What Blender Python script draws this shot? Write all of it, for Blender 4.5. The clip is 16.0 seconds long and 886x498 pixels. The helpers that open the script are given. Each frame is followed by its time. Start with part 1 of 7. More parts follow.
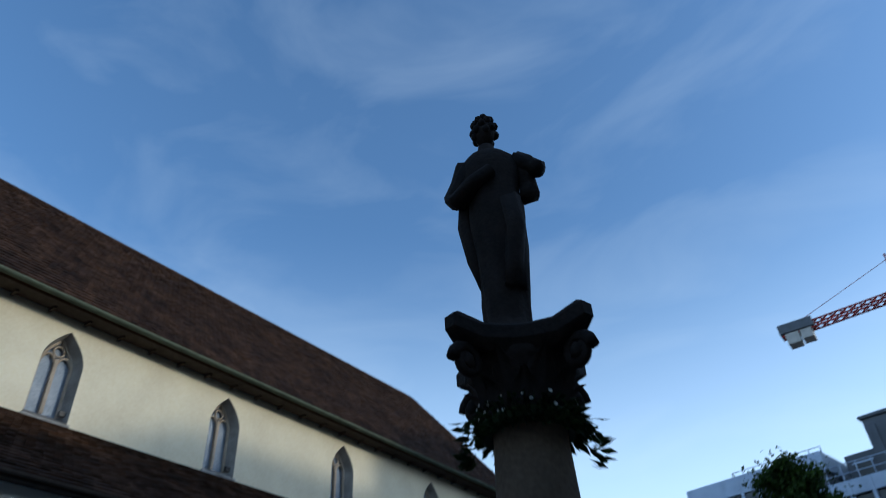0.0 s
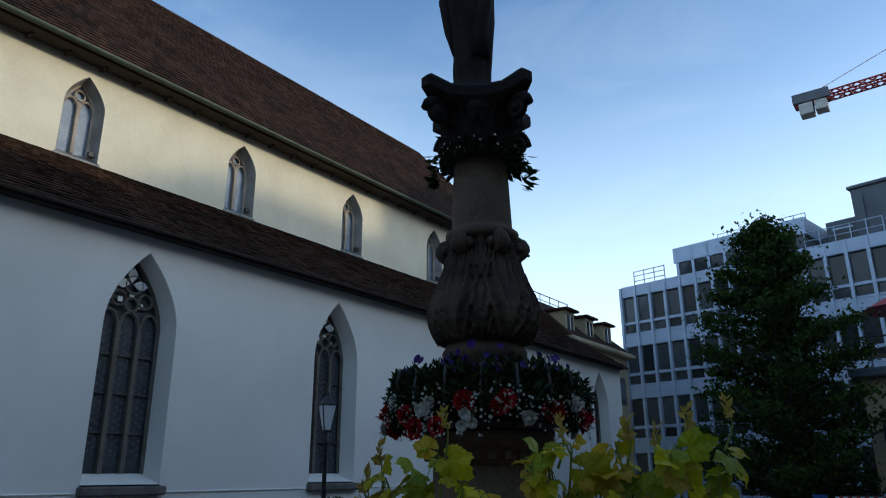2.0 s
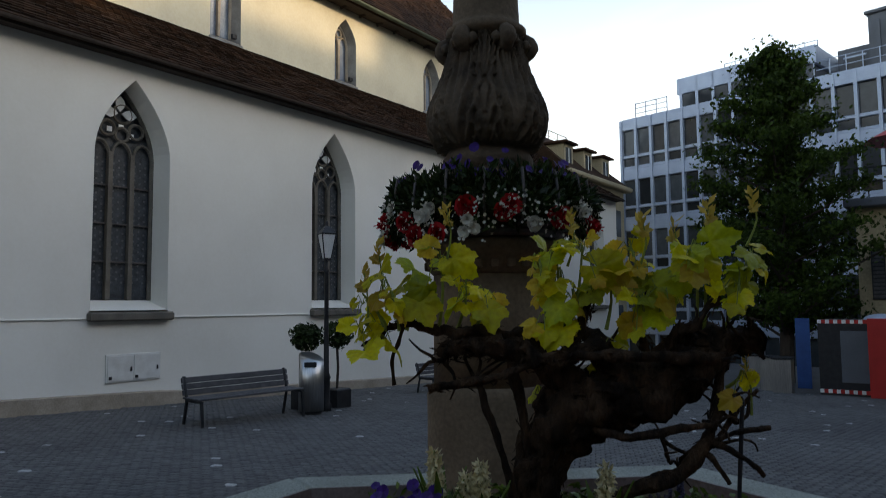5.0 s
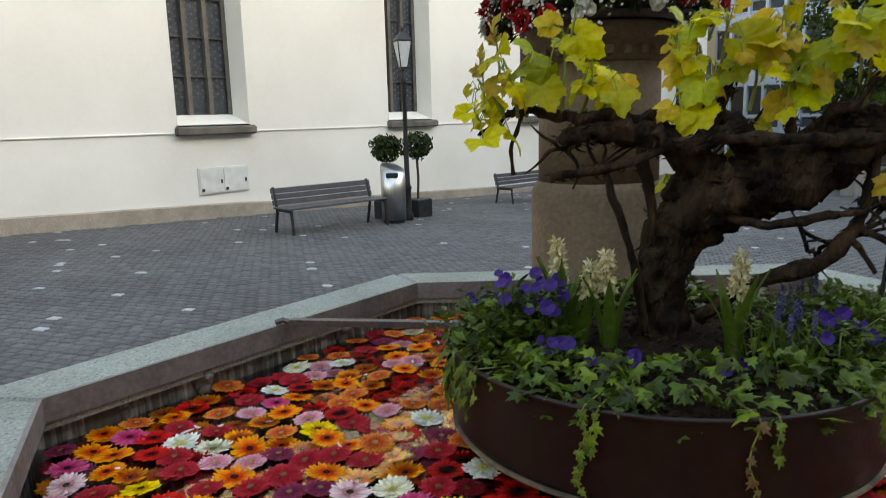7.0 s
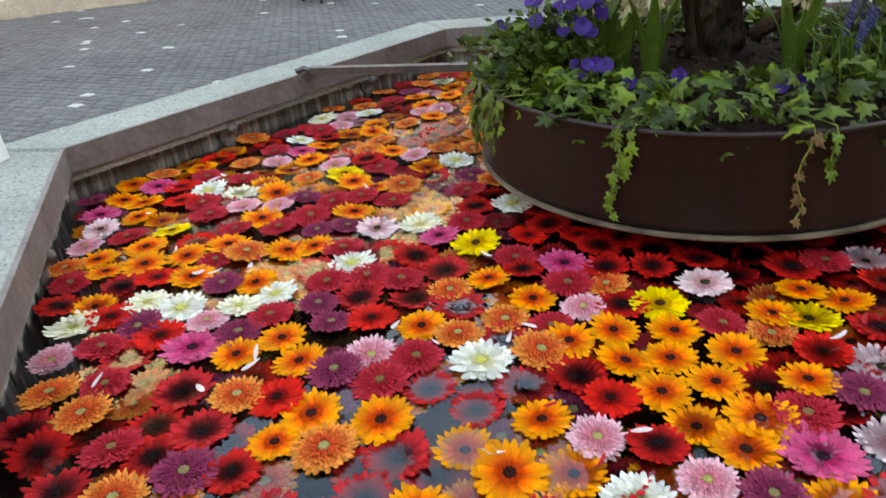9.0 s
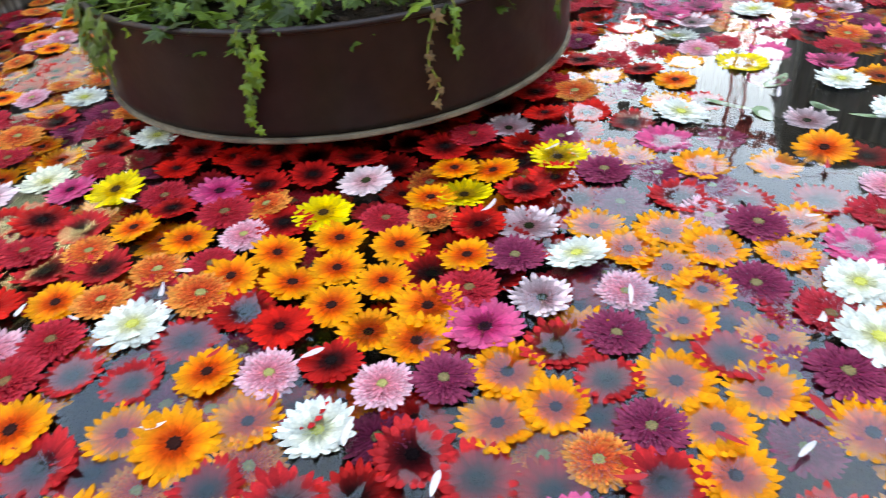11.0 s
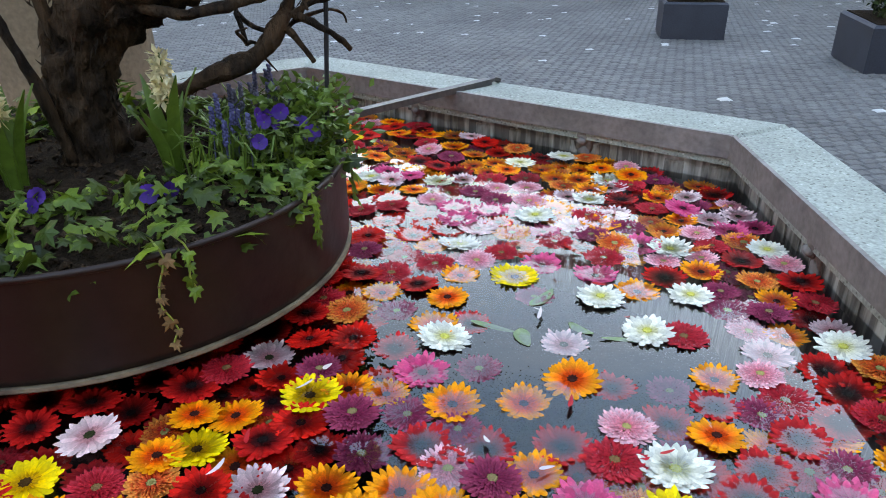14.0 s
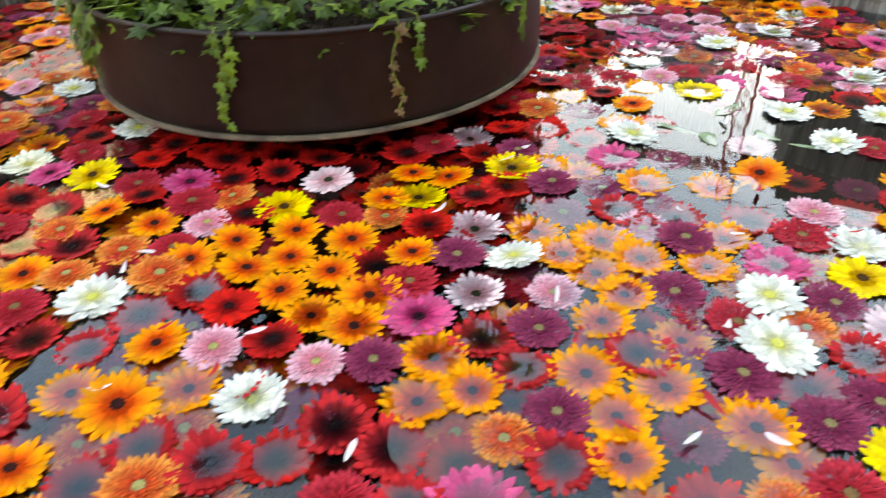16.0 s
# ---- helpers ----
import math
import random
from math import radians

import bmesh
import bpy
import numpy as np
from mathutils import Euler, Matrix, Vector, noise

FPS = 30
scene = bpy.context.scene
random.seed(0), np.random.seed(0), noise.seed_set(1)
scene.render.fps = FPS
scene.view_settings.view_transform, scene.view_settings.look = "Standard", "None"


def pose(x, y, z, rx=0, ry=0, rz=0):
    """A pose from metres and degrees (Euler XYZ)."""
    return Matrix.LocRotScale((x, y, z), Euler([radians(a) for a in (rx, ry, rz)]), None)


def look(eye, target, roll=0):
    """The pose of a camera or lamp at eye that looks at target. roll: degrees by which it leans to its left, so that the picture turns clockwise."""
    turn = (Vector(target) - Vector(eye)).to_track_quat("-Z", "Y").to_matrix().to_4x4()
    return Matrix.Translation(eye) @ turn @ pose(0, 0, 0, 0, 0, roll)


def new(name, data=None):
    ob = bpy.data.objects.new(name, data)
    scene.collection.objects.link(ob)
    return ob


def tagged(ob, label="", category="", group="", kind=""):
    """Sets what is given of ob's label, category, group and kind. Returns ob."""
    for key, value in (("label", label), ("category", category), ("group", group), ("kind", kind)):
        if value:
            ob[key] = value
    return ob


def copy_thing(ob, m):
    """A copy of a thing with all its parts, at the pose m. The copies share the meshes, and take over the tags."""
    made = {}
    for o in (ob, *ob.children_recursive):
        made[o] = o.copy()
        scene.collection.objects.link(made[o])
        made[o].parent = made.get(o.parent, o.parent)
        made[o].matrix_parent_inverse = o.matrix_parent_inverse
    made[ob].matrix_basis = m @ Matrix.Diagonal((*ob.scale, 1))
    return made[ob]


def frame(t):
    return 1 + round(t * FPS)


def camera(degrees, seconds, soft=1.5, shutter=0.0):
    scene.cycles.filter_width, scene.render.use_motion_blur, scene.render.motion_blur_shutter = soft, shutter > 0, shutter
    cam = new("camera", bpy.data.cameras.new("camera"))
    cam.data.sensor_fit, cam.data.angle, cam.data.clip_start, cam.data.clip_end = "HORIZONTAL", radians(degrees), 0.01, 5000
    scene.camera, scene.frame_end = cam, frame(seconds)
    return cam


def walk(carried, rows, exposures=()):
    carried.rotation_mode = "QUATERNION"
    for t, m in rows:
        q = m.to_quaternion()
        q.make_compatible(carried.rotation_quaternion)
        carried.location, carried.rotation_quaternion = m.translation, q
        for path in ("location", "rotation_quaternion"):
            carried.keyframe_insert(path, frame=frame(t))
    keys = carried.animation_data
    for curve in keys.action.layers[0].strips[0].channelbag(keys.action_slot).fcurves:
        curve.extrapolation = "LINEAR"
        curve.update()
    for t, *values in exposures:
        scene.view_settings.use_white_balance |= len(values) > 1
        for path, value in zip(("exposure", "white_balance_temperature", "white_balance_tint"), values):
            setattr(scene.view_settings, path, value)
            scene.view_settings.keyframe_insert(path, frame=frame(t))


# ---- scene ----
cam = camera(64.1, 16.0, 0.95, 0.35)
PATH = [
    (0, (0.59, 0.19, 2.365), (-0.31, 1.508, 3.573), -3.1),
    (0.5, (1.126, -0.259, 2.03), (0.052, 1.082, 3.053), -3.1),
    (1, (1.282, -0.469, 1.922), (0.164, 0.955, 2.771), -1.9),
    (1.5, (1.224, -0.419, 1.903), (0.064, 1.042, 2.624), 0.1),
    (2, (1.176, -0.368, 1.893), (0.06, 1.176, 2.503), -0.3),
    (2.5, (1.162, -0.357, 1.881), (0.036, 1.202, 2.43), 0.3),
    (3, (1.138, -0.342, 1.879), (-0.012, 1.222, 2.357), 0.4),
    (3.2, (1.135, -0.336, 1.876), (-0.005, 1.242, 2.33), 1.0),
    (5.3, (1.028, -0.199, 1.794), (-0.145, 1.419, 1.875), -0.6),
    (5.5, (1.022, -0.2, 1.784), (-0.161, 1.412, 1.809), -0.4),
    (6, (1.011, -0.208, 1.771), (-0.205, 1.376, 1.666), -0.7),
    (6.5, (0.971, -0.219, 1.756), (-0.31, 1.299, 1.519), -1.1),
    (7, (0.892, -0.212, 1.742), (-0.422, 1.252, 1.381), -1.6),
    (7.5, (0.847, -0.217, 1.714), (-0.462, 1.213, 1.221), -1.7),
    (8, (0.853, -0.17, 1.679), (-0.494, 1.139, 0.993), -2.3),
    (8.2, (0.857, -0.165, 1.668), (-0.521, 1.085, 0.933), -3.2),
    (10.3, (0.901, -0.057, 1.539), (0.038, 1.32, 0.373), -4.6),
    (10.5, (0.909, -0.04, 1.539), (0.122, 1.378, 0.369), -4.7),
    (11, (0.932, -0.004, 1.557), (0.323, 1.478, 0.359), -5.1),
    (11.5, (0.958, 0.026, 1.554), (0.625, 1.573, 0.33), -5.1),
    (12, (0.997, 0.042, 1.569), (0.892, 1.655, 0.392), -3.7),
    (12.5, (1.099, 0.069, 1.605), (1.019, 1.713, 0.47), -2.1),
    (13, (1.166, 0.109, 1.646), (0.94, 1.797, 0.598), -2.0),
    (13.5, (1.183, 0.158, 1.663), (0.817, 1.888, 0.729), -3.1),
    (14, (1.136, 0.199, 1.679), (0.787, 1.953, 0.785), -0.7),
    (14.5, (1.129, 0.171, 1.656), (0.785, 1.908, 0.727), -1.2),
    (15, (1.149, 0.108, 1.631), (0.759, 1.788, 0.618), -1.6),
    (15.5, (1.131, 0.05, 1.605), (0.635, 1.631, 0.486), -2.2),
    (16, (1.036, -0.05, 1.571), (0.427, 1.463, 0.414), -1.6),
]
EXPOSURES = [(0.0, 0.57, 5500, 3), (1.0, 0.58, 5500, 3), (2.0, 0.79, 5900, 4), (3.0, 0.96, 6500, 6), (5.5, 1.68, 8800, 11), (6.0, 2.4, 9800, 11), (6.5, 2.95, 10400, 11), (7.0, 3.12, 10600, 11), (8.2, 3.5, 10900, 12), (10.5, 4.2, 9800, 12), (12.0, 4.0, 8900, 12), (14.0, 3.86, 8900, 12), (16.0, 4.15, 10700, 12)]
walk(cam, [(t, look(eye, target, roll)) for t, eye, target, roll in PATH], EXPOSURES)

# ---- sky and sun ----
SUN_EL, SUN_AZ = 12.0, 62.0  # degrees above the horizon, and clockwise from north (+y)
world = bpy.data.worlds.new("sky")
scene.world = world
world.use_nodes = True
wn, wl = world.node_tree.nodes, world.node_tree.links
sky = wn.new("ShaderNodeTexSky")
sky.sky_type, sky.sun_disc = "NISHITA", False
sky.sun_elevation, sky.sun_rotation = radians(SUN_EL + 3), radians(SUN_AZ)
sky.air_density, sky.dust_density, sky.ozone_density = 1.0, 1.2, 3.0
coord = wn.new("ShaderNodeTexCoord")
stretch = wn.new("ShaderNodeMapping")
stretch.inputs["Scale"].default_value = (2.2, 3.6, 7.0)
stretch.inputs["Rotation"].default_value = (0.2, 0.35, 0.5)
wisp = wn.new("ShaderNodeTexNoise")
wisp.inputs["Scale"].default_value, wisp.inputs["Detail"].default_value, wisp.inputs["Distortion"].default_value = 1.3, 7.0, 0.6
ramp = wn.new("ShaderNodeValToRGB")
ramp.color_ramp.elements[0].position, ramp.color_ramp.elements[1].position = 0.46, 0.9
ramp.color_ramp.elements[1].color = (0.3, 0.3, 0.3, 1)
veil = wn.new("ShaderNodeMixRGB")
veil.inputs["Color2"].default_value = (3.0, 3.3, 3.7, 1)
wl.new(coord.outputs["Generated"], stretch.inputs["Vector"])
wl.new(stretch.outputs["Vector"], wisp.inputs["Vector"])
wl.new(wisp.outputs["Fac"], ramp.inputs["Fac"])
wl.new(ramp.outputs["Color"], veil.inputs["Fac"])
wl.new(sky.outputs["Color"], veil.inputs["Color1"])
axes, haze_low, haze = wn.new("ShaderNodeSeparateXYZ"), wn.new("ShaderNodeMapRange"), wn.new("ShaderNodeMixRGB")
haze_low.inputs["From Min"].default_value, haze_low.inputs["From Max"].default_value = 0.0, 0.64
haze_low.inputs["To Min"].default_value, haze_low.inputs["To Max"].default_value = 0.68, 0.0
haze_low.interpolation_type = "SMOOTHSTEP"
haze.inputs["Color2"].default_value = (5.85, 6.65, 7.4, 1)
wl.new(coord.outputs["Generated"], axes.inputs["Vector"])
wl.new(axes.outputs["Z"], haze_low.inputs["Value"])
wl.new(haze_low.outputs["Result"], haze.inputs["Fac"])
wl.new(veil.outputs["Color"], haze.inputs["Color1"])
wl.new(haze.outputs["Color"], wn["Background"].inputs["Color"])
wn["Background"].inputs["Strength"].default_value = 0.15

sun = new("sun", bpy.data.lights.new("sun", "SUN"))
sun.data.energy, sun.data.angle, sun.data.color = 0.86, radians(1.6), (1.0, 0.83, 0.6)
sa, se = radians(SUN_AZ), radians(SUN_EL)
sun.matrix_world = look((math.sin(sa) * 50, math.cos(sa) * 50, math.tan(se) * 50), (0, 0, 0))


# ---- materials ----
def material(name, colour, other=None, rough=0.7, metal=0.0, scale=8.0, fine=60.0, bump=0.2, depth=0.01, island=0.0, spread=0.0,
             contrast=(0.35, 0.7), streak=(1, 1, 1), through_light=0.0, spec=0.3, grit=0.45):
    """A surface with broad and fine variation; island varies it piece by piece, spread object by object."""
    m = bpy.data.materials.new(name)
    m.use_nodes = True
    n, l = m.node_tree.nodes, m.node_tree.links
    b = n["Principled BSDF"]
    b.inputs["Roughness"].default_value, b.inputs["Metallic"].default_value = rough, metal
    b.inputs["Specular IOR Level"].default_value = spec
    tc, mp = n.new("ShaderNodeTexCoord"), n.new("ShaderNodeMapping")
    mp.inputs["Scale"].default_value = streak
    l.new(tc.outputs["Object"], mp.inputs["Vector"])
    big, small = n.new("ShaderNodeTexNoise"), n.new("ShaderNodeTexNoise")
    big.inputs["Scale"].default_value, big.inputs["Detail"].default_value = scale, 5
    small.inputs["Scale"].default_value, small.inputs["Detail"].default_value = fine, 4
    for t in (big, small):
        l.new(mp.outputs["Vector"], t.inputs["Vector"])
    cr = n.new("ShaderNodeValToRGB")
    cr.color_ramp.elements[0].position, cr.color_ramp.elements[1].position = contrast
    other = other or tuple(c * 0.72 for c in colour)
    cr.color_ramp.elements[0].color, cr.color_ramp.elements[1].color = (*colour, 1), (*other, 1)
    l.new(big.outputs["Fac"], cr.inputs["Fac"])
    grain = n.new("ShaderNodeMixRGB")
    grain.blend_type = "OVERLAY"
    grain.inputs["Fac"].default_value = grit
    l.new(cr.outputs["Color"], grain.inputs["Color1"])
    l.new(small.outputs["Fac"], grain.inputs["Color2"])
    out = grain.outputs["Color"]
    if island or spread:
        hsv = n.new("ShaderNodeHueSaturation")
        mr = n.new("ShaderNodeMapRange")
        if island:
            src = n.new("ShaderNodeNewGeometry").outputs["Random Per Island"]
        else:
            src = n.new("ShaderNodeObjectInfo").outputs["Random"]
        k = island or spread
        mr.inputs["To Min"].default_value, mr.inputs["To Max"].default_value = 1 - k, 1 + k
        l.new(src, mr.inputs["Value"])
        l.new(mr.outputs["Result"], hsv.inputs["Value"])
        l.new(out, hsv.inputs["Color"])
        out = hsv.outputs["Color"]
    l.new(out, b.inputs["Base Color"])
    if bump:
        bp = n.new("ShaderNodeBump")
        bp.inputs["Strength"].default_value, bp.inputs["Distance"].default_value = bump, depth
        l.new(small.outputs["Fac"], bp.inputs["Height"])
        l.new(bp.outputs["Normal"], b.inputs["Normal"])
    if through_light:
        tr, mx = n.new("ShaderNodeBsdfTranslucent"), n.new("ShaderNodeMixShader")
        l.new(out, tr.inputs["Color"])
        mx.inputs["Fac"].default_value = through_light
        l.new(b.outputs["BSDF"], mx.inputs[1])
        l.new(tr.outputs["BSDF"], mx.inputs[2])
        l.new(mx.outputs["Shader"], n["Material Output"].inputs["Surface"])
    return m


plaster = material("plaster", (0.85, 0.82, 0.745), (0.74, 0.705, 0.63), rough=0.9, scale=0.45, fine=16, bump=0.1, contrast=(0.35, 0.8), grit=0.12)
upper_plaster = material("upper_plaster", (0.78, 0.7, 0.52), (0.66, 0.58, 0.42), rough=0.9, scale=0.6, fine=14, bump=0.1, grit=0.2)
sandstone = material("sandstone", (0.42, 0.35, 0.28), (0.3, 0.25, 0.195), rough=0.9, scale=3, fine=45, bump=0.4)
tracery_stone = material("tracery_stone", (0.17, 0.15, 0.125), (0.1, 0.09, 0.075), rough=0.9, scale=3, fine=45, bump=0.4)
grey_stone = material("grey_stone", (0.33, 0.32, 0.3), (0.2, 0.19, 0.18), rough=0.85, scale=2.5, fine=70, bump=0.35)
column_stone = material("column_stone", (0.175, 0.122, 0.076), (0.112, 0.078, 0.048), rough=0.88, scale=4, fine=60, bump=0.4, depth=0.006)
# near-black for statue and capital: backlit shade against the sky, put into the colour
silhouette_stone = material("silhouette_stone", (0.034, 0.024, 0.018), (0.016, 0.012, 0.009), rough=0.88, scale=6, fine=60, bump=0.6, depth=0.008)
bulb_stone = material("bulb_stone", (0.13, 0.09, 0.056), (0.06, 0.042, 0.027), rough=0.88, scale=7, fine=55, bump=0.6, depth=0.008)
roof_tile = material("roof_tile", (0.05, 0.026, 0.015), (0.022, 0.012, 0.008), rough=0.9, scale=0.8, fine=12, bump=0.5, island=0.5, spec=0.12)
gutter_green = material("gutter_green", (0.08, 0.1, 0.07), rough=0.6, scale=3, metal=0.3)
lead_glass = material("lead_glass", (0.05, 0.055, 0.06), (0.09, 0.1, 0.11), rough=0.25, scale=9, fine=40, bump=0.3)
pale_glass = material("pale_glass", (0.86, 0.87, 0.85), rough=0.3, scale=6)
rim_granite = material("rim_granite", (0.275, 0.295, 0.258), (0.21, 0.226, 0.198), rough=0.85, scale=4, fine=130, bump=0.6, depth=0.004, grit=0.7)
n, l = rim_granite.node_tree.nodes, rim_granite.node_tree.links
base = n["Principled BSDF"].inputs["Base Color"]
for size, low, high, speck in ((60.0, 0.17, 0.24, (0.1, 0.1, 0.085, 1)), (38.0, 0.08, 0.14, (0.45, 0.46, 0.43, 1))):
    tc, vo, mr, mx = n.new("ShaderNodeTexCoord"), n.new("ShaderNodeTexVoronoi"), n.new("ShaderNodeMapRange"), n.new("ShaderNodeMixRGB")
    vo.inputs["Scale"].default_value = size
    mr.inputs["From Min"].default_value, mr.inputs["From Max"].default_value = low, high
    mr.inputs["To Min"].default_value, mr.inputs["To Max"].default_value = 0.8, 0.0
    mx.inputs["Color2"].default_value = speck
    l.new(tc.outputs["Object"], vo.inputs["Vector"])
    l.new(vo.outputs["Distance"], mr.inputs["Value"])
    l.new(mr.outputs["Result"], mx.inputs["Fac"])
    l.new(base.links[0].from_socket, mx.inputs["Color1"])
    l.new(mx.outputs["Color"], base)
wall_stone = material("basin_stone", (0.1, 0.09, 0.08), (0.4, 0.375, 0.34), rough=0.8, scale=30, fine=70, bump=0.5, streak=(1, 1, 0.1), contrast=(0.47, 0.64))
lime = material("lime_crust", (0.26, 0.235, 0.205), (0.1, 0.088, 0.076), rough=0.9, scale=42, fine=110, bump=0.8, streak=(1, 1, 0.14), contrast=(0.4, 0.6))
lead = material("lead_lining", (0.2, 0.178, 0.168), (0.13, 0.114, 0.105), rough=0.6, metal=0.2, scale=8, fine=60)
iron = material("wrought_iron", (0.09, 0.085, 0.085), (0.14, 0.12, 0.11), rough=0.5, metal=0.6, scale=14)
wet_iron = material("cast_iron", (0.045, 0.044, 0.046), (0.07, 0.066, 0.064), rough=0.6, metal=0.3, scale=12, fine=80, bump=0.4)
tub_steel = material("rusted_tub_steel", (0.029, 0.017, 0.014), (0.017, 0.011, 0.01), rough=0.45, metal=0.35, scale=3.0, fine=30, bump=0.12)
tub_edge = material("worn_tub_edge", (0.2, 0.15, 0.095), (0.07, 0.05, 0.036), rough=0.7, scale=20)
soil = material("soil", (0.014, 0.009, 0.006), (0.03, 0.02, 0.013), spec=0.05, rough=1.0, scale=25, fine=120, bump=1.0, depth=0.02)
bark = material("vine_bark", (0.07, 0.04, 0.022), (0.014, 0.009, 0.006), spec=0.12, rough=0.9, scale=22, fine=90, bump=1.0, depth=0.02, streak=(1, 1, 0.3), contrast=(0.3, 0.6))
vine_leaf = material("young_vine_leaf", (0.66, 0.53, 0.008), (0.5, 0.48, 0.012), rough=0.42, scale=14, fine=70, bump=0.4, island=0.0, spread=0.3, through_light=0.45, spec=0.25)
vine_leaf_green = material("green_vine_leaf", (0.34, 0.4, 0.014), (0.48, 0.47, 0.014), rough=0.4, scale=14, fine=70, bump=0.4, island=0.0, spread=0.35, through_light=0.45, spec=0.3)
vine_leaf_gold = material("golden_vine_leaf", (0.66, 0.4, 0.03), (0.56, 0.42, 0.03), rough=0.42, scale=14, fine=70, bump=0.4, island=0.0, spread=0.3, through_light=0.45, spec=0.25)
bronze_leaf = material("bronze_shoot_leaf", (0.5, 0.36, 0.06), (0.42, 0.28, 0.05), rough=0.5, island=0.2, through_light=0.4)
shoot_green = material("green_shoot", (0.2, 0.24, 0.04), rough=0.6)
ivy_green = material("ivy_leaf", (0.078, 0.125, 0.014), (0.022, 0.042, 0.007), spec=0.22, rough=0.4, scale=12, fine=60, bump=0.25, island=0.65, through_light=0.25)
ivy_light = material("young_ivy_leaf", (0.14, 0.2, 0.018), (0.085, 0.14, 0.014), spec=0.25, rough=0.4, scale=12, fine=60, bump=0.25, island=0.35, through_light=0.3)
ivy_trail = material("trailing_ivy_leaf", (0.11, 0.17, 0.014), (0.05, 0.09, 0.01), spec=0.22, rough=0.4, scale=12, fine=60, bump=0.25, island=0.5, through_light=0.25)
dry_leaf = material("dry_ivy", (0.16, 0.085, 0.03), rough=0.7, island=0.3, through_light=0.2)
blade_green = material("bulb_leaf", (0.1, 0.165, 0.024), (0.055, 0.1, 0.014), rough=0.4, scale=6, island=0.25, through_light=0.25)
violet = material("violet_petal", (0.03, 0.008, 0.12), (0.05, 0.012, 0.17), rough=0.6, scale=30, island=0.35, through_light=0.2)
muscari_blue = material("muscari_blue", (0.05, 0.05, 0.13), (0.12, 0.12, 0.17), rough=0.6, island=0.3)
cream_petal = material("cream_petal", (0.62, 0.52, 0.27), (0.66, 0.6, 0.4), rough=0.6, scale=30, island=0.2, through_light=0.3)
dark_foliage = material("garland_leaf", (0.03, 0.05, 0.012), (0.015, 0.026, 0.008), spec=0.15, rough=0.5, island=0.5, through_light=0.12)
tree_leaf = material("tree_leaf", (0.05, 0.085, 0.012), (0.022, 0.042, 0.008), spec=0.15, rough=0.55, scale=0.8, island=0.5, through_light=0.35)
trunk_bark = material("tree_bark", (0.07, 0.055, 0.045), rough=0.95, scale=6)
steel = material("brushed_steel", (0.55, 0.54, 0.52), (0.42, 0.42, 0.42), rough=0.3, metal=1.0, scale=4, fine=90, bump=0.05, streak=(1, 1, 0.05))
black_metal = material("black_paint", (0.018, 0.018, 0.02), (0.03, 0.03, 0.032), rough=0.45, scale=8, bump=0.05)
bench_slat = material("bench_slat", (0.05, 0.05, 0.055), (0.085, 0.085, 0.09), rough=0.5, scale=8)
lamp_glass = material("lamp_glass", (0.7, 0.7, 0.68), (0.6, 0.6, 0.58), rough=0.25, scale=6, bump=0.0)
white_paint = material("white_paint", (0.78, 0.78, 0.76), (0.7, 0.7, 0.68), rough=0.6, scale=2, bump=0.05)
alu = material("facade_aluminium", (0.42, 0.49, 0.6), (0.35, 0.41, 0.52), rough=0.45, metal=0.3, scale=1.5, bump=0.05)
office_glass = material("office_glass", (0.035, 0.042, 0.05), (0.09, 0.1, 0.1), rough=0.08, scale=0.35, fine=2, bump=0.0, spread=0.6)
tower_grey = material("tower_grey", (0.12, 0.13, 0.15), (0.09, 0.1, 0.11), rough=0.6, scale=1)
cream_wall = material("cream_wall", (0.4, 0.33, 0.21), (0.33, 0.27, 0.17), rough=0.9, scale=0.8, fine=14)
red_paint = material("red_paint", (0.5, 0.03, 0.025), (0.4, 0.025, 0.02), rough=0.5, scale=2, bump=0.05)
crane_red = material("crane_red", (0.32, 0.035, 0.03), rough=0.5, scale=0.5)
concrete = material("concrete", (0.5, 0.48, 0.44), rough=0.9, scale=1)
blue_print = material("blue_print", (0.05, 0.35, 0.42), rough=0.6, scale=6)
stud_grey = material("stud_grey", (0.13, 0.135, 0.14), rough=0.5, scale=8)
house_front = material("house_front", (0.3, 0.26, 0.21), (0.22, 0.19, 0.15), rough=0.9, scale=0.5, fine=10)
navy_box = material("navy_box", (0.028, 0.032, 0.045), rough=0.6, scale=3)
sheet_white = material("sheet_white", (0.8, 0.8, 0.78), rough=0.6, scale=6, bump=0.05)


def sett_material():
    m = material("sett_stone", (0.112, 0.109, 0.107), (0.076, 0.074, 0.073), rough=0.72, scale=0.5, fine=40, bump=0.4, island=0.2)
    n, l = m.node_tree.nodes, m.node_tree.links
    base = n["Principled BSDF"].inputs["Base Color"]
    src = base.links[0].from_socket
    geo, gt, mx = n.new("ShaderNodeNewGeometry"), n.new("ShaderNodeMath"), n.new("ShaderNodeMixRGB")
    gt.operation = "GREATER_THAN"
    gt.inputs[1].default_value = 0.9925
    mx.inputs["Color2"].default_value = (0.42, 0.42, 0.41, 1)
    l.new(geo.outputs["Random Per Island"], gt.inputs[0])
    l.new(gt.outputs["Value"], mx.inputs["Fac"])
    l.new(src, mx.inputs["Color1"])
    l.new(mx.outputs["Color"], base)
    return m


sett_stone = sett_material()
ground_mat = material("plaza_bed", (0.125, 0.122, 0.118), (0.1, 0.098, 0.095), rough=0.85, scale=0.6, fine=9, bump=0.6)


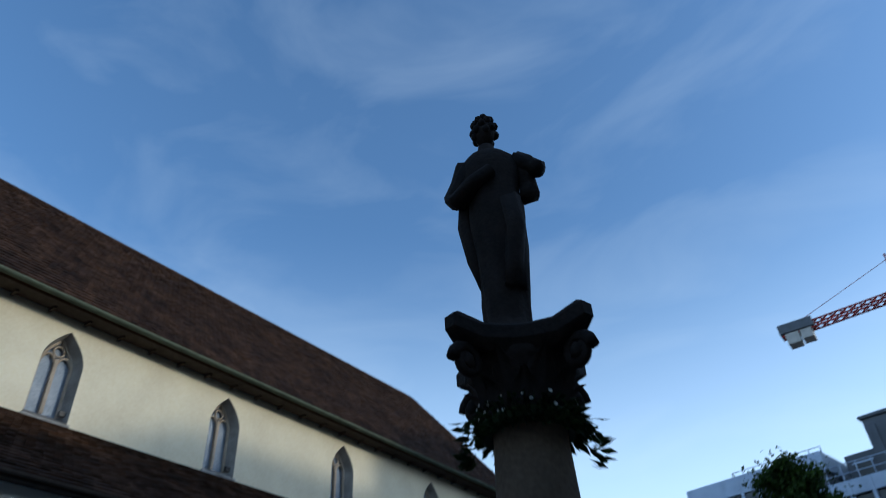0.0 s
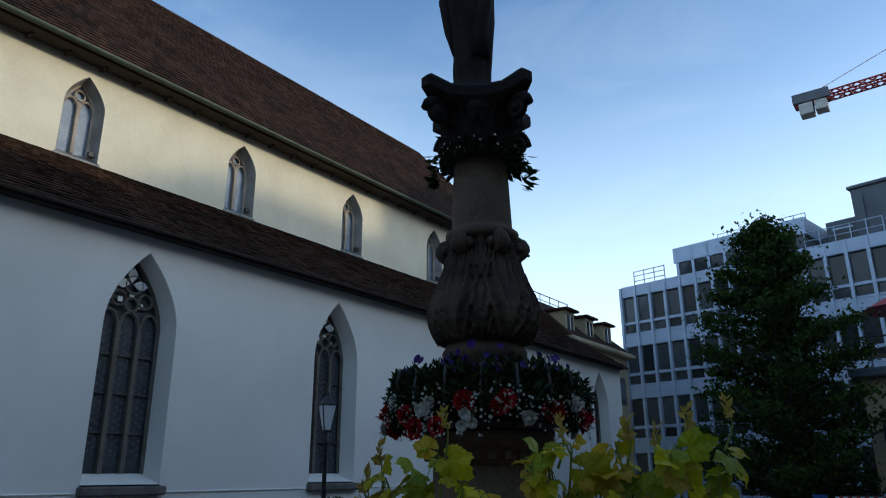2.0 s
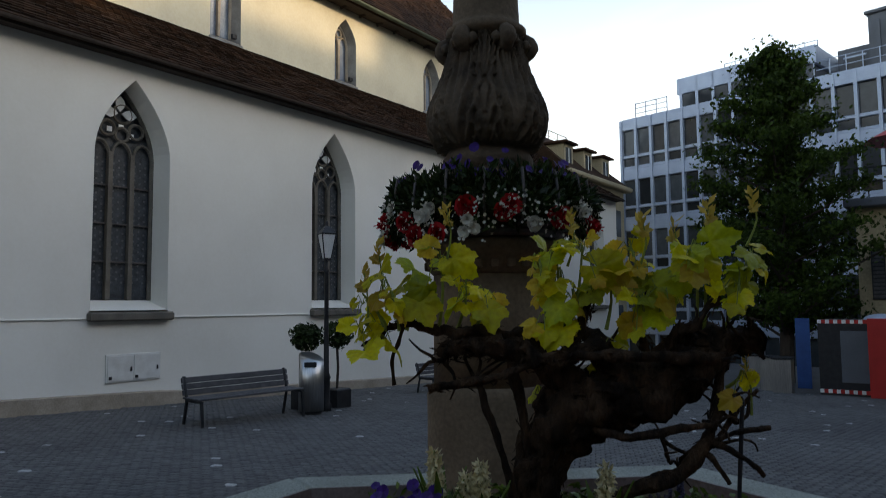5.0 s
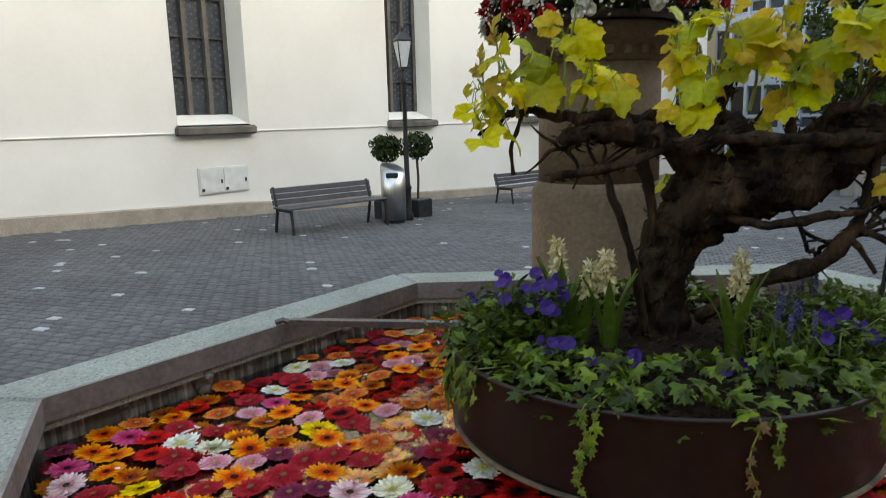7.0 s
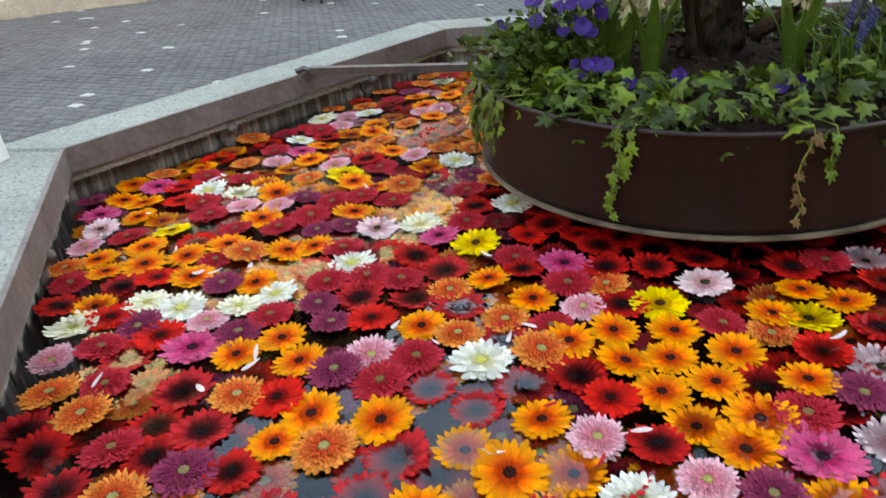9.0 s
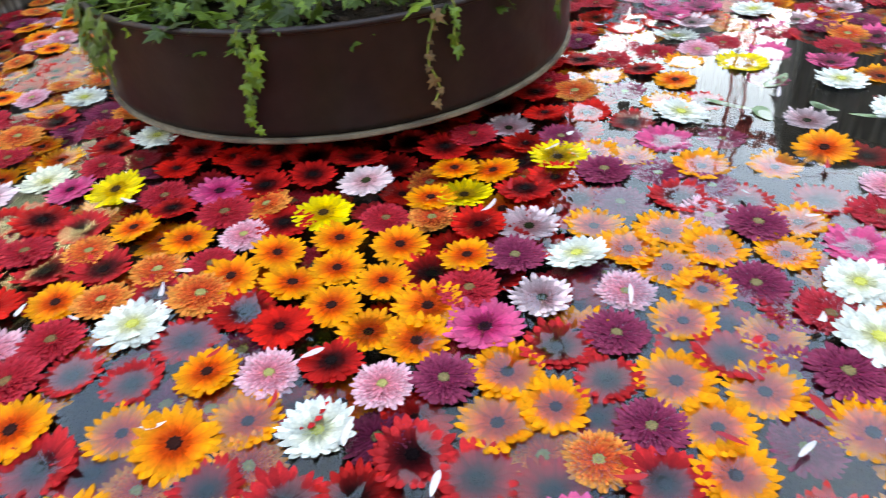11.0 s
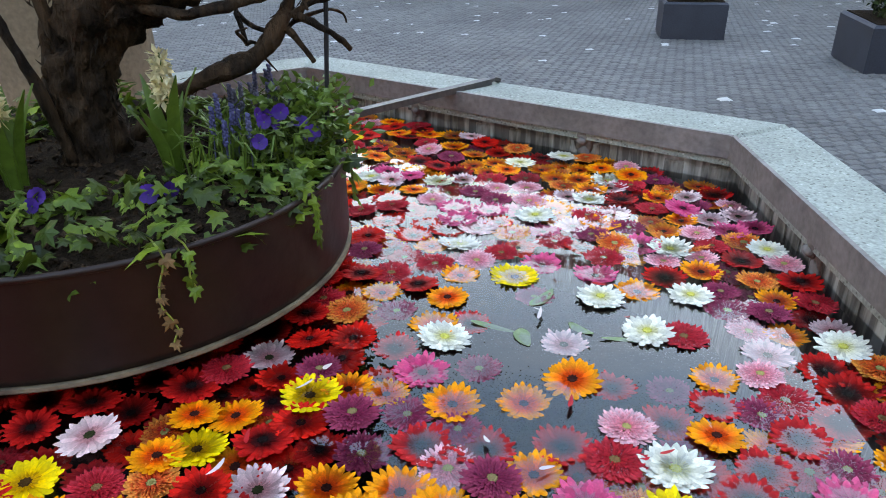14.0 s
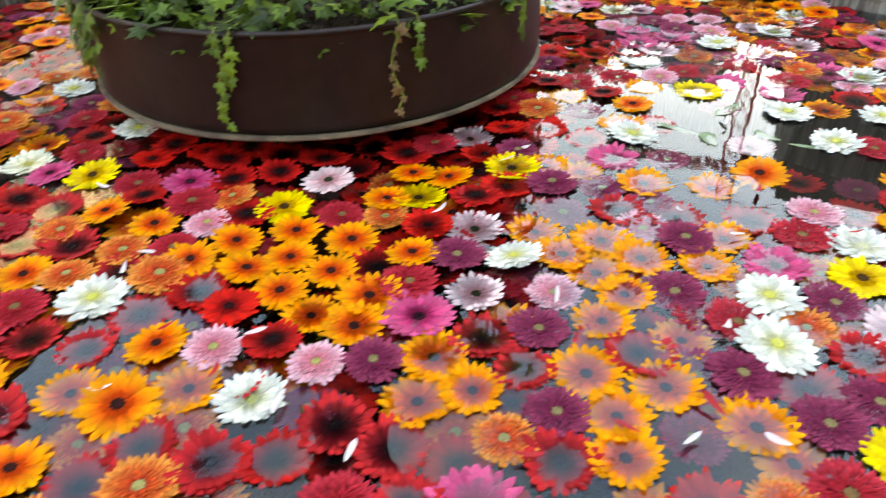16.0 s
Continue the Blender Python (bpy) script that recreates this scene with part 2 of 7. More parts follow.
def water_material():
    m = bpy.data.materials.new("pond_water")
    m.use_nodes = True
    n, l = m.node_tree.nodes, m.node_tree.links
    n.remove(n["Principled BSDF"])
    fr, tr, gl, mx = (n.new("ShaderNode" + k) for k in ("Fresnel", "BsdfTransparent", "BsdfGlossy", "MixShader"))
    fr.inputs["IOR"].default_value = 1.54
    tr.inputs["Color"].default_value = (0.97, 0.97, 0.96, 1)
    gl.inputs["Roughness"].default_value = 0.015
    nz, bp, tc = n.new("ShaderNodeTexNoise"), n.new("ShaderNodeBump"), n.new("ShaderNodeTexCoord")
    nz.inputs["Scale"].default_value = 9
    bp.inputs["Strength"].default_value, bp.inputs["Distance"].default_value = 0.05, 0.01
    l.new(tc.outputs["Object"], nz.inputs["Vector"])
    l.new(nz.outputs["Fac"], bp.inputs["Height"])
    l.new(bp.outputs["Normal"], gl.inputs["Normal"])
    l.new(fr.outputs["Fac"], mx.inputs["Fac"])
    l.new(tr.outputs["BSDF"], mx.inputs[1])
    l.new(gl.outputs["BSDF"], mx.inputs[2])
    l.new(mx.outputs["Shader"], n["Material Output"].inputs["Surface"])
    return m


water_mat = water_material()


# ---- mesh building ----
class Geo:
    """Collects vertices and faces of one mesh."""

    def __init__(self):
        self.v, self.f = [], []

    def add(self, verts, faces):
        k = len(self.v)
        self.v += [tuple(p) for p in verts]
        self.f += [tuple(i + k for i in f) for f in faces]
        return self

    def box(self, lo, hi, m=None, bevel=0.0):
        (a, b, c), (d, e, g) = lo, hi
        if bevel <= 0:
            v = [(x, y, z) for z in (c, g) for y in (b, e) for x in (a, d)]
            f = [(0, 2, 3, 1), (4, 5, 7, 6), (0, 1, 5, 4), (2, 6, 7, 3), (0, 4, 6, 2), (1, 3, 7, 5)]
        else:
            s = bevel
            ring = lambda z, k: [(a + k, b + k, z), (d - k, b + k, z), (d - k, e - k, z), (a + k, e - k, z)]
            v = ring(c, s) + ring(c + s, 0) + ring(g - s, 0) + ring(g, s)
            f = [(3, 2, 1, 0), (12, 13, 14, 15)]
            for r in range(3):
                f += [(4 * r + i, 4 * r + (i + 1) % 4, 4 * r + 4 + (i + 1) % 4, 4 * r + 4 + i) for i in range(4)]
        if m is not None:
            v = [m @ Vector(p) for p in v]
        return self.add(v, f)

    def lathe(self, profile, n=32, m=None, wobble=None, close=True):
        """profile: radius and height from below upwards."""
        v, f = [], []
        for j, (r, z) in enumerate(profile):
            for i in range(n):
                a = 2 * math.pi * i / n
                k = wobble(a, j, z) if wobble else 1.0
                v.append((r * k * math.cos(a), r * k * math.sin(a), z))
        for j in range(len(profile) - 1):
            f += [(j * n + i, j * n + (i + 1) % n, (j + 1) * n + (i + 1) % n, (j + 1) * n + i) for i in range(n)]
        if close:
            f += [tuple(reversed(range(n))), tuple(range((len(profile) - 1) * n, len(profile) * n))]
        if m is not None:
            v = [m @ Vector(p) for p in v]
        return self.add(v, f)

    def tube(self, pts, radii, n=8, rough=0.0):
        """A bent, tapering rod through the points."""
        pts = [Vector(p) for p in pts]
        if not isinstance(radii, (list, tuple)):
            radii = [radii] * len(pts)
        v, f = [], []
        side = None
        for k, p in enumerate(pts):
            d = (pts[min(k + 1, len(pts) - 1)] - pts[max(k - 1, 0)]).normalized()
            side = (side - d * side.dot(d)) if side else d.orthogonal()
            side.normalize()
            up = d.cross(side)
            for i in range(n):
                a = 2 * math.pi * i / n
                q = p + (side * math.cos(a) + up * math.sin(a)) * radii[k]
                r = radii[k] * (1 + (rough * (noise.noise(q * 11) + 0.7 * noise.noise(q * 31) + 0.35 * noise.noise(q * 70)) if rough else 0))
                v.append(p + (side * math.cos(a) + up * math.sin(a)) * r)
        for k in range(len(pts) - 1):
            f += [(k * n + i, k * n + (i + 1) % n, (k + 1) * n + (i + 1) % n, (k + 1) * n + i) for i in range(n)]
        f += [tuple(reversed(range(n))), tuple(range((len(pts) - 1) * n, len(pts) * n))]
        return self.add(v, f)

    def ball(self, c, r, n=12, rings=8, m=None, lumpy=0.0):
        r = r if isinstance(r, (list, tuple)) else (r, r, r)
        v, f = [], []
        for j in range(rings + 1):
            t = math.pi * j / rings
            for i in range(n):
                a = 2 * math.pi * i / n
                p = Vector((math.sin(t) * math.cos(a), math.sin(t) * math.sin(a), -math.cos(t)))
                k = 1 + (lumpy * noise.noise(p * 2.5 + Vector(c)) if lumpy else 0)
                v.append((c[0] + r[0] * p.x * k, c[1] + r[1] * p.y * k, c[2] + r[2] * p.z * k))
        for j in range(rings):
            f += [(j * n + i, j * n + (i + 1) % n, (j + 1) * n + (i + 1) % n, (j + 1) * n + i) for i in range(n)]
        if m is not None:
            v = [m @ Vector(p) for p in v]
        return self.add(v, f)

    def prism(self, poly, z0, z1):
        n = len(poly)
        v = [(x, y, z0) for x, y in poly] + [(x, y, z1) for x, y in poly]
        f = [tuple(reversed(range(n))), tuple(range(n, 2 * n))] + [(i, (i + 1) % n, n + (i + 1) % n, n + i) for i in range(n)]
        return self.add(v, f)

    def mesh(self, name, smooth=False):
        me = bpy.data.meshes.new(name)
        me.from_pydata(self.v, [], self.f)
        if smooth:
            me.shade_smooth()
        me.update()
        return me


def part(name, geo, mat, parent=None, label="", smooth=False):
    me = geo if isinstance(geo, bpy.types.Mesh) else geo.mesh(name, smooth)
    if not me.materials:
        me.materials.append(mat)
    ob = new(name, me)
    ob.parent = parent
    if label:
        ob["label"] = label
    return ob


def thing(name, label, category, group="", kind=""):
    return tagged(new(name), label, category, group, kind)


def struct(name, geo, mat, label, category, smooth=False):
    return tagged(part(name, geo, mat, None, label, smooth), label, category, "", "structure")


def ground_z(y):
    """The plaza falls gently along the church."""
    return 0.24 - 0.045 * max(-40.0, min(y, 60.0))


clear_glass = material("clerestory_glass", (0.2, 0.24, 0.3), (0.3, 0.34, 0.4), rough=0.2, scale=2, fine=20, bump=0.05)
cabinet_paint = material("dirty_white_paint", (0.76, 0.75, 0.71), (0.64, 0.62, 0.57), rough=0.7, scale=5, bump=0.1, grit=0.2)
# darker than house_front: the north house's shade is put into the colour
shaded_front = material("shaded_house_front", (0.07, 0.065, 0.06), (0.045, 0.042, 0.04), rough=0.8, scale=0.5, fine=10)

# ---- the plaza ----
g = Geo()
n0 = [-3000, -300, -60, -30, 0, 20, 40, 60, 300, 3000]
xs = [-3000, -300, -40, 0, 40, 300, 3000]
g.add([(x, y, ground_z(y) - 0.012) for y in n0 for x in xs],
      [(j * 7 + i, j * 7 + i + 1, j * 7 + i + 8, j * 7 + i + 7) for j in range(len(n0) - 1) for i in range(6)])
plaza = struct("ground", g, ground_mat, "dark grey paved square sloping gently along the church", "ground")

# ---- the church ----
AISLE_X, NAVE_X = -11.9, -16.6
Y0, Y1 = -14.0, 32.0
YN = 30.2  # the nave ends before the aisle


def arch(yc, hw, z0, zs, za, n=9):
    """A pointed arch's outline from its lower left over the apex to its lower right."""
    left = [(yc - hw, z0)] + [(yc - hw * (1 - (i / n) ** 1.9), zs + (za - zs) * (i / n)) for i in range(n + 1)]
    return left + [(2 * yc - y, z) for y, z in reversed(left[:-1])]


def pierced_wall(x, thick, y0, y1, z0, z1, bays):
    """A wall facing +x with pointed openings; bays: centre, half width, sill, springing, apex."""
    g = Geo()
    edges = [y0] + [(bays[i][0] + bays[i + 1][0]) / 2 for i in range(len(bays) - 1)] + [y1]
    for (yc, hw, zb, zs, za), a, b in zip(bays, edges, edges[1:]):
        o = arch(yc, hw, zb, zs, za)
        k = len(o) // 2
        for xx in (x, x - thick):
            g.add([(xx, a, z0), (xx, b, z0), (xx, b, zb), (xx, a, zb)], [(0, 1, 2, 3)])
            g.add([(xx, a, za), (xx, b, za), (xx, b, z1), (xx, a, z1)], [(0, 1, 2, 3)])
            for i in range(k):
                (ya, zz), (yb, zt) = o[i], o[i + 1]
                g.add([(xx, a, zz), (xx, ya, zz), (xx, yb, zt), (xx, a, zt)], [(0, 1, 2, 3)])
                g.add([(xx, 2 * yc - ya, zz), (xx, b, zz), (xx, b, zt), (xx, 2 * yc - yb, zt)], [(0, 1, 2, 3)])
    g.add([(x, y0, z0), (x - thick, y0, z0), (x - thick, y0, z1), (x, y0, z1)], [(0, 1, 2, 3)])
    g.add([(x, y1, z0), (x - thick, y1, z0), (x - thick, y1, z1), (x, y1, z1)], [(0, 1, 2, 3)])
    return g


def ring(x, c, r, w, n=20):
    pts = [(x, c[0] + r * math.cos(a), c[1] + r * math.sin(a)) for a in [2 * math.pi * i / n for i in range(n + 1)]]
    return Geo().tube(pts, w, 6)


def gothic_window(name, x, bay, lights, depth, inner, label, reveal_mat, big):
    yc, hw, zb, zs, za = bay
    win = tagged(new(name), label, "window", "church windows", "structure")
    o, p = arch(yc, hw, zb, zs, za), arch(yc, inner, zb + 0.2, zs + 0.02, za - 0.12)
    g = Geo()
    m = len(o)
    v = [(x + 0.003, y, z) for y, z in o] + [(x - depth, y, z) for y, z in p]
    g.add(v, [(i, i + 1, m + i + 1, m + i) for i in range(m - 1)] + [(0, m, 2 * m - 1, m - 1)])
    part("reveal", g, reveal_mat, win, "", False)
    g = Geo()
    g.add([(x - depth - 0.05, y, z) for y, z in p], [tuple(range(m))])
    part("pane", g, lead_glass if big else clear_glass, win, "dark leaded glass" if big else "pale grey glass", False)
    g = Geo()
    g.tube([(x - depth + 0.02, y, z) for y, z in p], 0.055, 6)
    part("frame", g, (tracery_stone if big else sandstone), win)
    for i in range(1, lights):
        y = yc - inner + 2 * inner * i / lights
        top = zs + (0.12 if big else 0.25)
        part("mullion", Geo().box((x - depth - 0.04, y - 0.045, zb + 0.2), (x - depth + 0.07, y + 0.045, top), bevel=0.015), (tracery_stone if big else sandstone), win)
    step = 2 * inner / lights
    for i in range(lights):
        y = yc - inner + step * (i + 0.5)
        pts = [(x - depth + 0.03, y + step * 0.46 * math.cos(a) * (1 if a < 1.6 else 1), zs - 0.02 + step * 0.8 * math.sin(a)) for a in [math.pi * k / 10 for k in range(11)]]
        part("tracery", Geo().tube(pts, 0.035, 6), (tracery_stone if big else sandstone), win)
    zc = zs + (za - zs) * (0.52 if big else 0.5)
    if big:
        for dy, dz, r in ((0, 0.12, 0.19), (-0.3, -0.2, 0.15), (0.3, -0.2, 0.15), (0, -0.3, 0.14)):
            part("tracery", ring(x - depth + 0.03, (yc + dy, zc + dz), r, 0.035), (tracery_stone if big else sandstone), win)
        for k in range(3):
            a = math.pi / 2 * k
            e, s = (math.cos(a), math.sin(a)), (-math.sin(a), math.cos(a))
            foil = [(yc - 0.06 + e[0] * u + s[0] * v, zc + 0.12 + e[1] * u + s[1] * v) for u, v in ((0.04, 0), (0.12, -0.07), (0.2, -0.105), (0.28, -0.08), (0.36, 0), (0.28, 0.08), (0.2, 0.105), (0.12, 0.07))]
            q = Geo().add([(xx, y, z) for xx in (x - depth + 0.03, x - depth + 0.06) for y, z in foil], [tuple(range(8, 16)), tuple(reversed(range(8)))] + [(i, (i + 1) % 8, 8 + (i + 1) % 8, 8 + i) for i in range(8)])
            part("pane", q, pale_glass, win, "pale bright foil pane")
        for dy, dz in ((-0.26, -0.22), (0.2, -0.3), (-0.02, -0.12)):
            part("pane", Geo().box((x - depth + 0.02, yc + dy - 0.05, zc + dz - 0.05), (x - depth + 0.04, yc + dy + 0.05, zc + dz + 0.05)), pale_glass, win, "small pale pane")
        for k in range(1, 4):
            z = zb + 0.2 + (zs - zb) * k / 4
            part("glazing_bar", Geo().box((x - depth - 0.03, yc - inner, z - 0.015), (x - depth + 0.02, yc + inner, z + 0.015)), iron, win)
        rng = random.Random(int(yc * 100))
        g = Geo()
        for i in range(lights):
            for a in range(3):
                for b in range(18):
                    y, z = yc - inner + step * (i + 0.25 + 0.25 * a), zb + 0.55 + (zs - zb - 0.5) * (b + 0.5 * (a % 2)) / 18
                    g.box((x - depth - 0.045, y - 0.02, z - 0.02), (x - depth - 0.04, y + 0.02, z + 0.02))
        part("glass_studs", g, stud_grey, win, "small pale dots in the leaded glass")
    else:
        part("drain_hole", Geo().box((x - 0.22, yc + hw - 0.2, zb + 0.2), (x - 0.12, yc + hw - 0.035, zb + 0.33)), black_metal, win, "small dark vent in the reveal")
        part("tracery", ring(x - depth + 0.03, (yc, zc), 0.14, 0.03), (tracery_stone if big else sandstone), win)
    g = Geo()
    v = [(x + 0.0, yc - hw - 0.02, zb), (x + 0.0, yc + hw + 0.02, zb), (x - depth, yc + inner, zb + 0.2), (x - depth, yc - inner, zb + 0.2)]
    g.add(v + [(a, b, c - 0.12) for a, b, c in v], [(0, 1, 2, 3), (0, 4, 5, 1)])
    part("sloping_sill", g, white_paint if big else grey_stone, win)
    s = 0.17 if big else 0.06
    e = 0.06 if big else 0.05
    g = Geo().box((x - 0.1, yc - hw - e, zb - 0.2), (x + s, yc + hw + e, zb - 0.03), bevel=0.03)
    part("window_sill", g, tracery_stone if big else grey_stone, win)
    return win


aisle_bays = [(7.4 + 5.56 * k, 0.79, 1.76, 4.78, 6.31) for k in range(-3, 5)]
nave_bays = [(7.76 + 5.27 * k, 0.56, 9.95, 11.42, 12.33) for k in range(-4, 5)]
struct("wall_aisle", pierced_wall(AISLE_X, 0.9, Y0, Y1, -1.6, 6.8, aisle_bays), plaster, "white rendered church aisle wall with pointed windows", "wall")
struct("wall_nave", pierced_wall(NAVE_X, 0.9, Y0, YN, 6.0, 13.0, nave_bays), upper_plaster, "cream rendered clerestory wall lit by the low sun", "wall")
for k, bay in enumerate(aisle_bays):
    gothic_window("window_%d" % (k + 1), AISLE_X, bay, 3, 0.5, 0.68, "tall pointed church window with stone tracery and leaded glass", plaster, True)
for k, bay in enumerate(nave_bays):
    gothic_window("window_%d" % (k + 21), NAVE_X, bay, 2, 0.4, 0.44, "small pointed clerestory window with stone tracery", grey_stone, False)
# closing walls of the church, seen only from outside
g = Geo()
g.box((-31, YN - 0.9, -2), (NAVE_X - 0.9, YN - 0.003, 13.0))
g.box((NAVE_X - 0.9, Y1 - 0.7, -2), (AISLE_X - 0.9, Y1 - 0.05, 6.6))
g.box((-31, Y0, -2), (NAVE_X - 0.9, Y0 + 0.6, 13.0))
g.box((-31, Y0 + 0.6, -2), (-30, YN - 0.9, 13.0))
struct("wall_church_end", g, plaster, "plain rendered end walls of the church", "wall")
g = Geo()
g.add([(NAVE_X - 0.2, Y1 - 0.1, 6.4), (AISLE_X, Y1 - 0.1, 6.8), (NAVE_X - 0.2, Y1 - 0.1, 9.7)], [(0, 1, 2)])
g.add([(NAVE_X, YN - 0.02, 13.0), (-29.6, YN - 0.02, 13.0), (-23.1, YN - 0.02, 20.3)], [(0, 1, 2)])
struct("gable", g, plaster, "plain rendered gable of the church", "wall")

# plinth, following the falling ground, and the string course
g = Geo()
for k in range(46):
    a, b = Y0 + k, Y0 + k + 1
    top = lambda y: ground_z(y) + 0.27 if y < 8.4 else ground_z(y) + 0.22
    g.add([(AISLE_X + 0.07, a, ground_z(a) - 0.3), (AISLE_X + 0.07, b, ground_z(b) - 0.3), (AISLE_X + 0.07, b, top(b)), (AISLE_X + 0.07, a, top(a)),
           (AISLE_X - 0.02, b, top(b) + 0.03), (AISLE_X - 0.02, a, top(a) + 0.03)], [(0, 1, 2, 3), (3, 2, 4, 5)])
struct("baseboard", g, sandstone, "weathered sandstone plinth at the foot of the wall", "plinth")
g = Geo()
for a, b in zip(aisle_bays, aisle_bays[1:]):
    g.box((AISLE_X - 0.02, a[0] + 0.86, 1.6), (AISLE_X + 0.03, b[0] - 0.86, 1.63), bevel=0.008)
struct("trim", g, plaster, "thin string course at sill height", "moulding")


def tiled_roof(name, x0, z0, x1, z1, y0, y1, label, pitch_y=0.2, pitch_s=0.27, thick=0.1):
    """A pitched roof with rows of single tiles from the eave (x0, z0) up to (x1, z1)."""
    slope = Vector((x1 - x0, 0, z1 - z0))
    length = slope.length
    slope.normalize()
    nrm = Vector((-slope.z, 0, slope.x))
    if nrm.z < 0:
        nrm = -nrm
    base = Geo()
    c = [Vector((x0, y0, z0)), Vector((x0, y1, z0)), Vector((x1, y1, z1)), Vector((x1, y0, z1))]
    base.add(c + [p - nrm * thick for p in c], [(0, 1, 2, 3), (7, 6, 5, 4), (0, 4, 5, 1), (1, 5, 6, 2), (2, 6, 7, 3), (3, 7, 4, 0)])
    roof = struct(name, base, roof_tile, label, "roof")
    rng = random.Random(4)
    rows, cols = int(length / pitch_s), int((y1 - y0) / pitch_y)
    v, f = [], []
    for r in range(rows):
        for q in range(cols):
            y = y0 + pitch_y * (q + 0.5 * (r % 2))
            s0 = r * pitch_s - 0.02
            s1 = s0 + pitch_s * 1.08
            up = 0.035 + rng.uniform(0, 0.022)
            w = pitch_y * 0.47
            k = len(v)
            for yy in (y - w, y + w):
                for s, h in ((s0, 0.0), (s0, up), (s1, 0.012)):
                    p = Vector((x0, yy, z0)) + slope * s + nrm * h
                    v.append((p.x, p.y, p.z))
            f += [(k, k + 3, k + 4, k + 1), (k + 1, k + 4, k + 5, k + 2), (k, k + 1, k + 2), (k + 3, k + 5, k + 4)]
    t = Geo()
    t.v, t.f = v, f
    tagged(part("roof_tiles", t, roof_tile, roof), kind="stuff")
    return roof


tiled_roof("roof_aisle", AISLE_X + 0.36, 6.73, NAVE_X, 9.85, Y0, Y1 + 0.2, "dark brown tiled lean-to roof over the aisle")
tiled_roof("roof_nave", NAVE_X + 0.7, 12.72, -23.1, 20.75, Y0, YN + 0.5, "steep dark brown tiled church roof")
g = Geo().add([(-23.1, Y0, 20.75), (-23.1, YN + 0.5, 20.75), (-31, YN + 0.5, 11.5), (-31, Y0, 11.5)], [(0, 1, 2, 3)])
struct("roof_far_side", g, roof_tile, "far slope of the church roof", "roof")


def half_gutter(x, z, y0, y1, r):
    pro = [(x + r * math.cos(a), z + r * math.sin(a)) for a in [math.pi + math.pi * i / 8 for i in range(9)]]
    pro += [(x + (r - 0.012) * math.cos(a), z + (r - 0.012) * math.sin(a)) for a in [2 * math.pi - math.pi * i / 8 for i in range(9)]]
    m = len(pro)
    return Geo().add([(a, y, b) for y in (y0, y1) for a, b in pro], [(i, (i + 1) % m, m + (i + 1) % m, m + i) for i in range(m)])


gut = tagged(new("gutter"), "green weathered copper gutter under the nave roof", "gutter", "", "structure")
part("trough", half_gutter(NAVE_X + 0.8, 12.75, Y0, YN + 0.5, 0.1), gutter_green, gut)
part("eaves_board", Geo().box((NAVE_X + 0.005, Y0, 12.7), (NAVE_X + 0.56, YN + 0.2, 12.74)), trunk_bark, gut)
for k in range(44):
    y = Y0 + k
    part("bracket", Geo().box((NAVE_X + 0.005, y, 12.62), (NAVE_X + 0.3, y + 0.07, 12.695)), trunk_bark, gut)
gut = tagged(new("gutter_aisle"), "dark gutter under the aisle roof", "gutter", "", "structure")
part("trough", half_gutter(AISLE_X + 0.42, 6.7, Y0, Y1, 0.06), trunk_bark, gut)
part("eaves_board", Geo().box((AISLE_X + 0.005, Y0, 6.64), (AISLE_X + 0.24, Y1, 6.68)), trunk_bark, gut)

cab = thing("meter_cabinet", "white wall-mounted meter cabinet with two doors on the church wall", "cabinet")
part("body", Geo().box((AISLE_X + 0.005, 6.93, 0.4), (AISLE_X + 0.03, 8.05, 0.93), bevel=0.006), cabinet_paint, cab)
for a, b in ((6.96, 7.47), (7.49, 8.02)):
    d = part("door", Geo().box((AISLE_X + 0.032, a, 0.43), (AISLE_X + 0.045, b, 0.9), bevel=0.004), cabinet_paint, cab)
    part("hinge", Geo().box((AISLE_X + 0.046, a + 0.02, 0.46), (AISLE_X + 0.055, a + 0.08, 0.52)), black_metal, d)
    part("handle", Geo().box((AISLE_X + 0.046, b - 0.06, 0.6), (AISLE_X + 0.06, b - 0.03, 0.68)), black_metal, d)

# ---- street furniture by the church ----
def bench(m, label):
    b = thing("bench", label, "bench", "benches by the church")
    for k in range(4):
        part("seat_slat", Geo().box((-0.95, -0.22 + k * 0.12, 0.43), (0.95, -0.12 + k * 0.12, 0.46), bevel=0.01), bench_slat, b)
    for k in range(3):
        tilt = pose(0, 0.24 + 0.025 * k, 0.52 + 0.09 * k, -14)
        part("back_slat", Geo().box((-0.95, -0.015, -0.04), (0.95, 0.015, 0.045), tilt, 0.008), bench_slat, b)
    for x in (-0.9, 0.9):
        part("leg", Geo().tube([(x, -0.27, 0), (x, -0.22, 0.41)], 0.026, 6), black_metal, b)
        part("leg", Geo().tube([(x, 0.3, 0), (x, 0.2, 0.42), (x, 0.31, 0.76)], 0.026, 6), black_metal, b)
        part("arm", Geo().tube([(x, -0.24, 0.41), (x, 0.22, 0.41)], 0.024, 6), black_metal, b)
    b.matrix_basis = m
    return b


bench_one = bench(pose(-8.62, 7.58, ground_z(7.6) - 0.0, 0, 0, 84) @ Matrix.Scale(1.06, 4), "dark slatted metal bench on the paving before the church wall")
copy_thing(bench_one, pose(-9.6, 14.9, ground_z(14.9) - 0.02, 0, 0, 84))

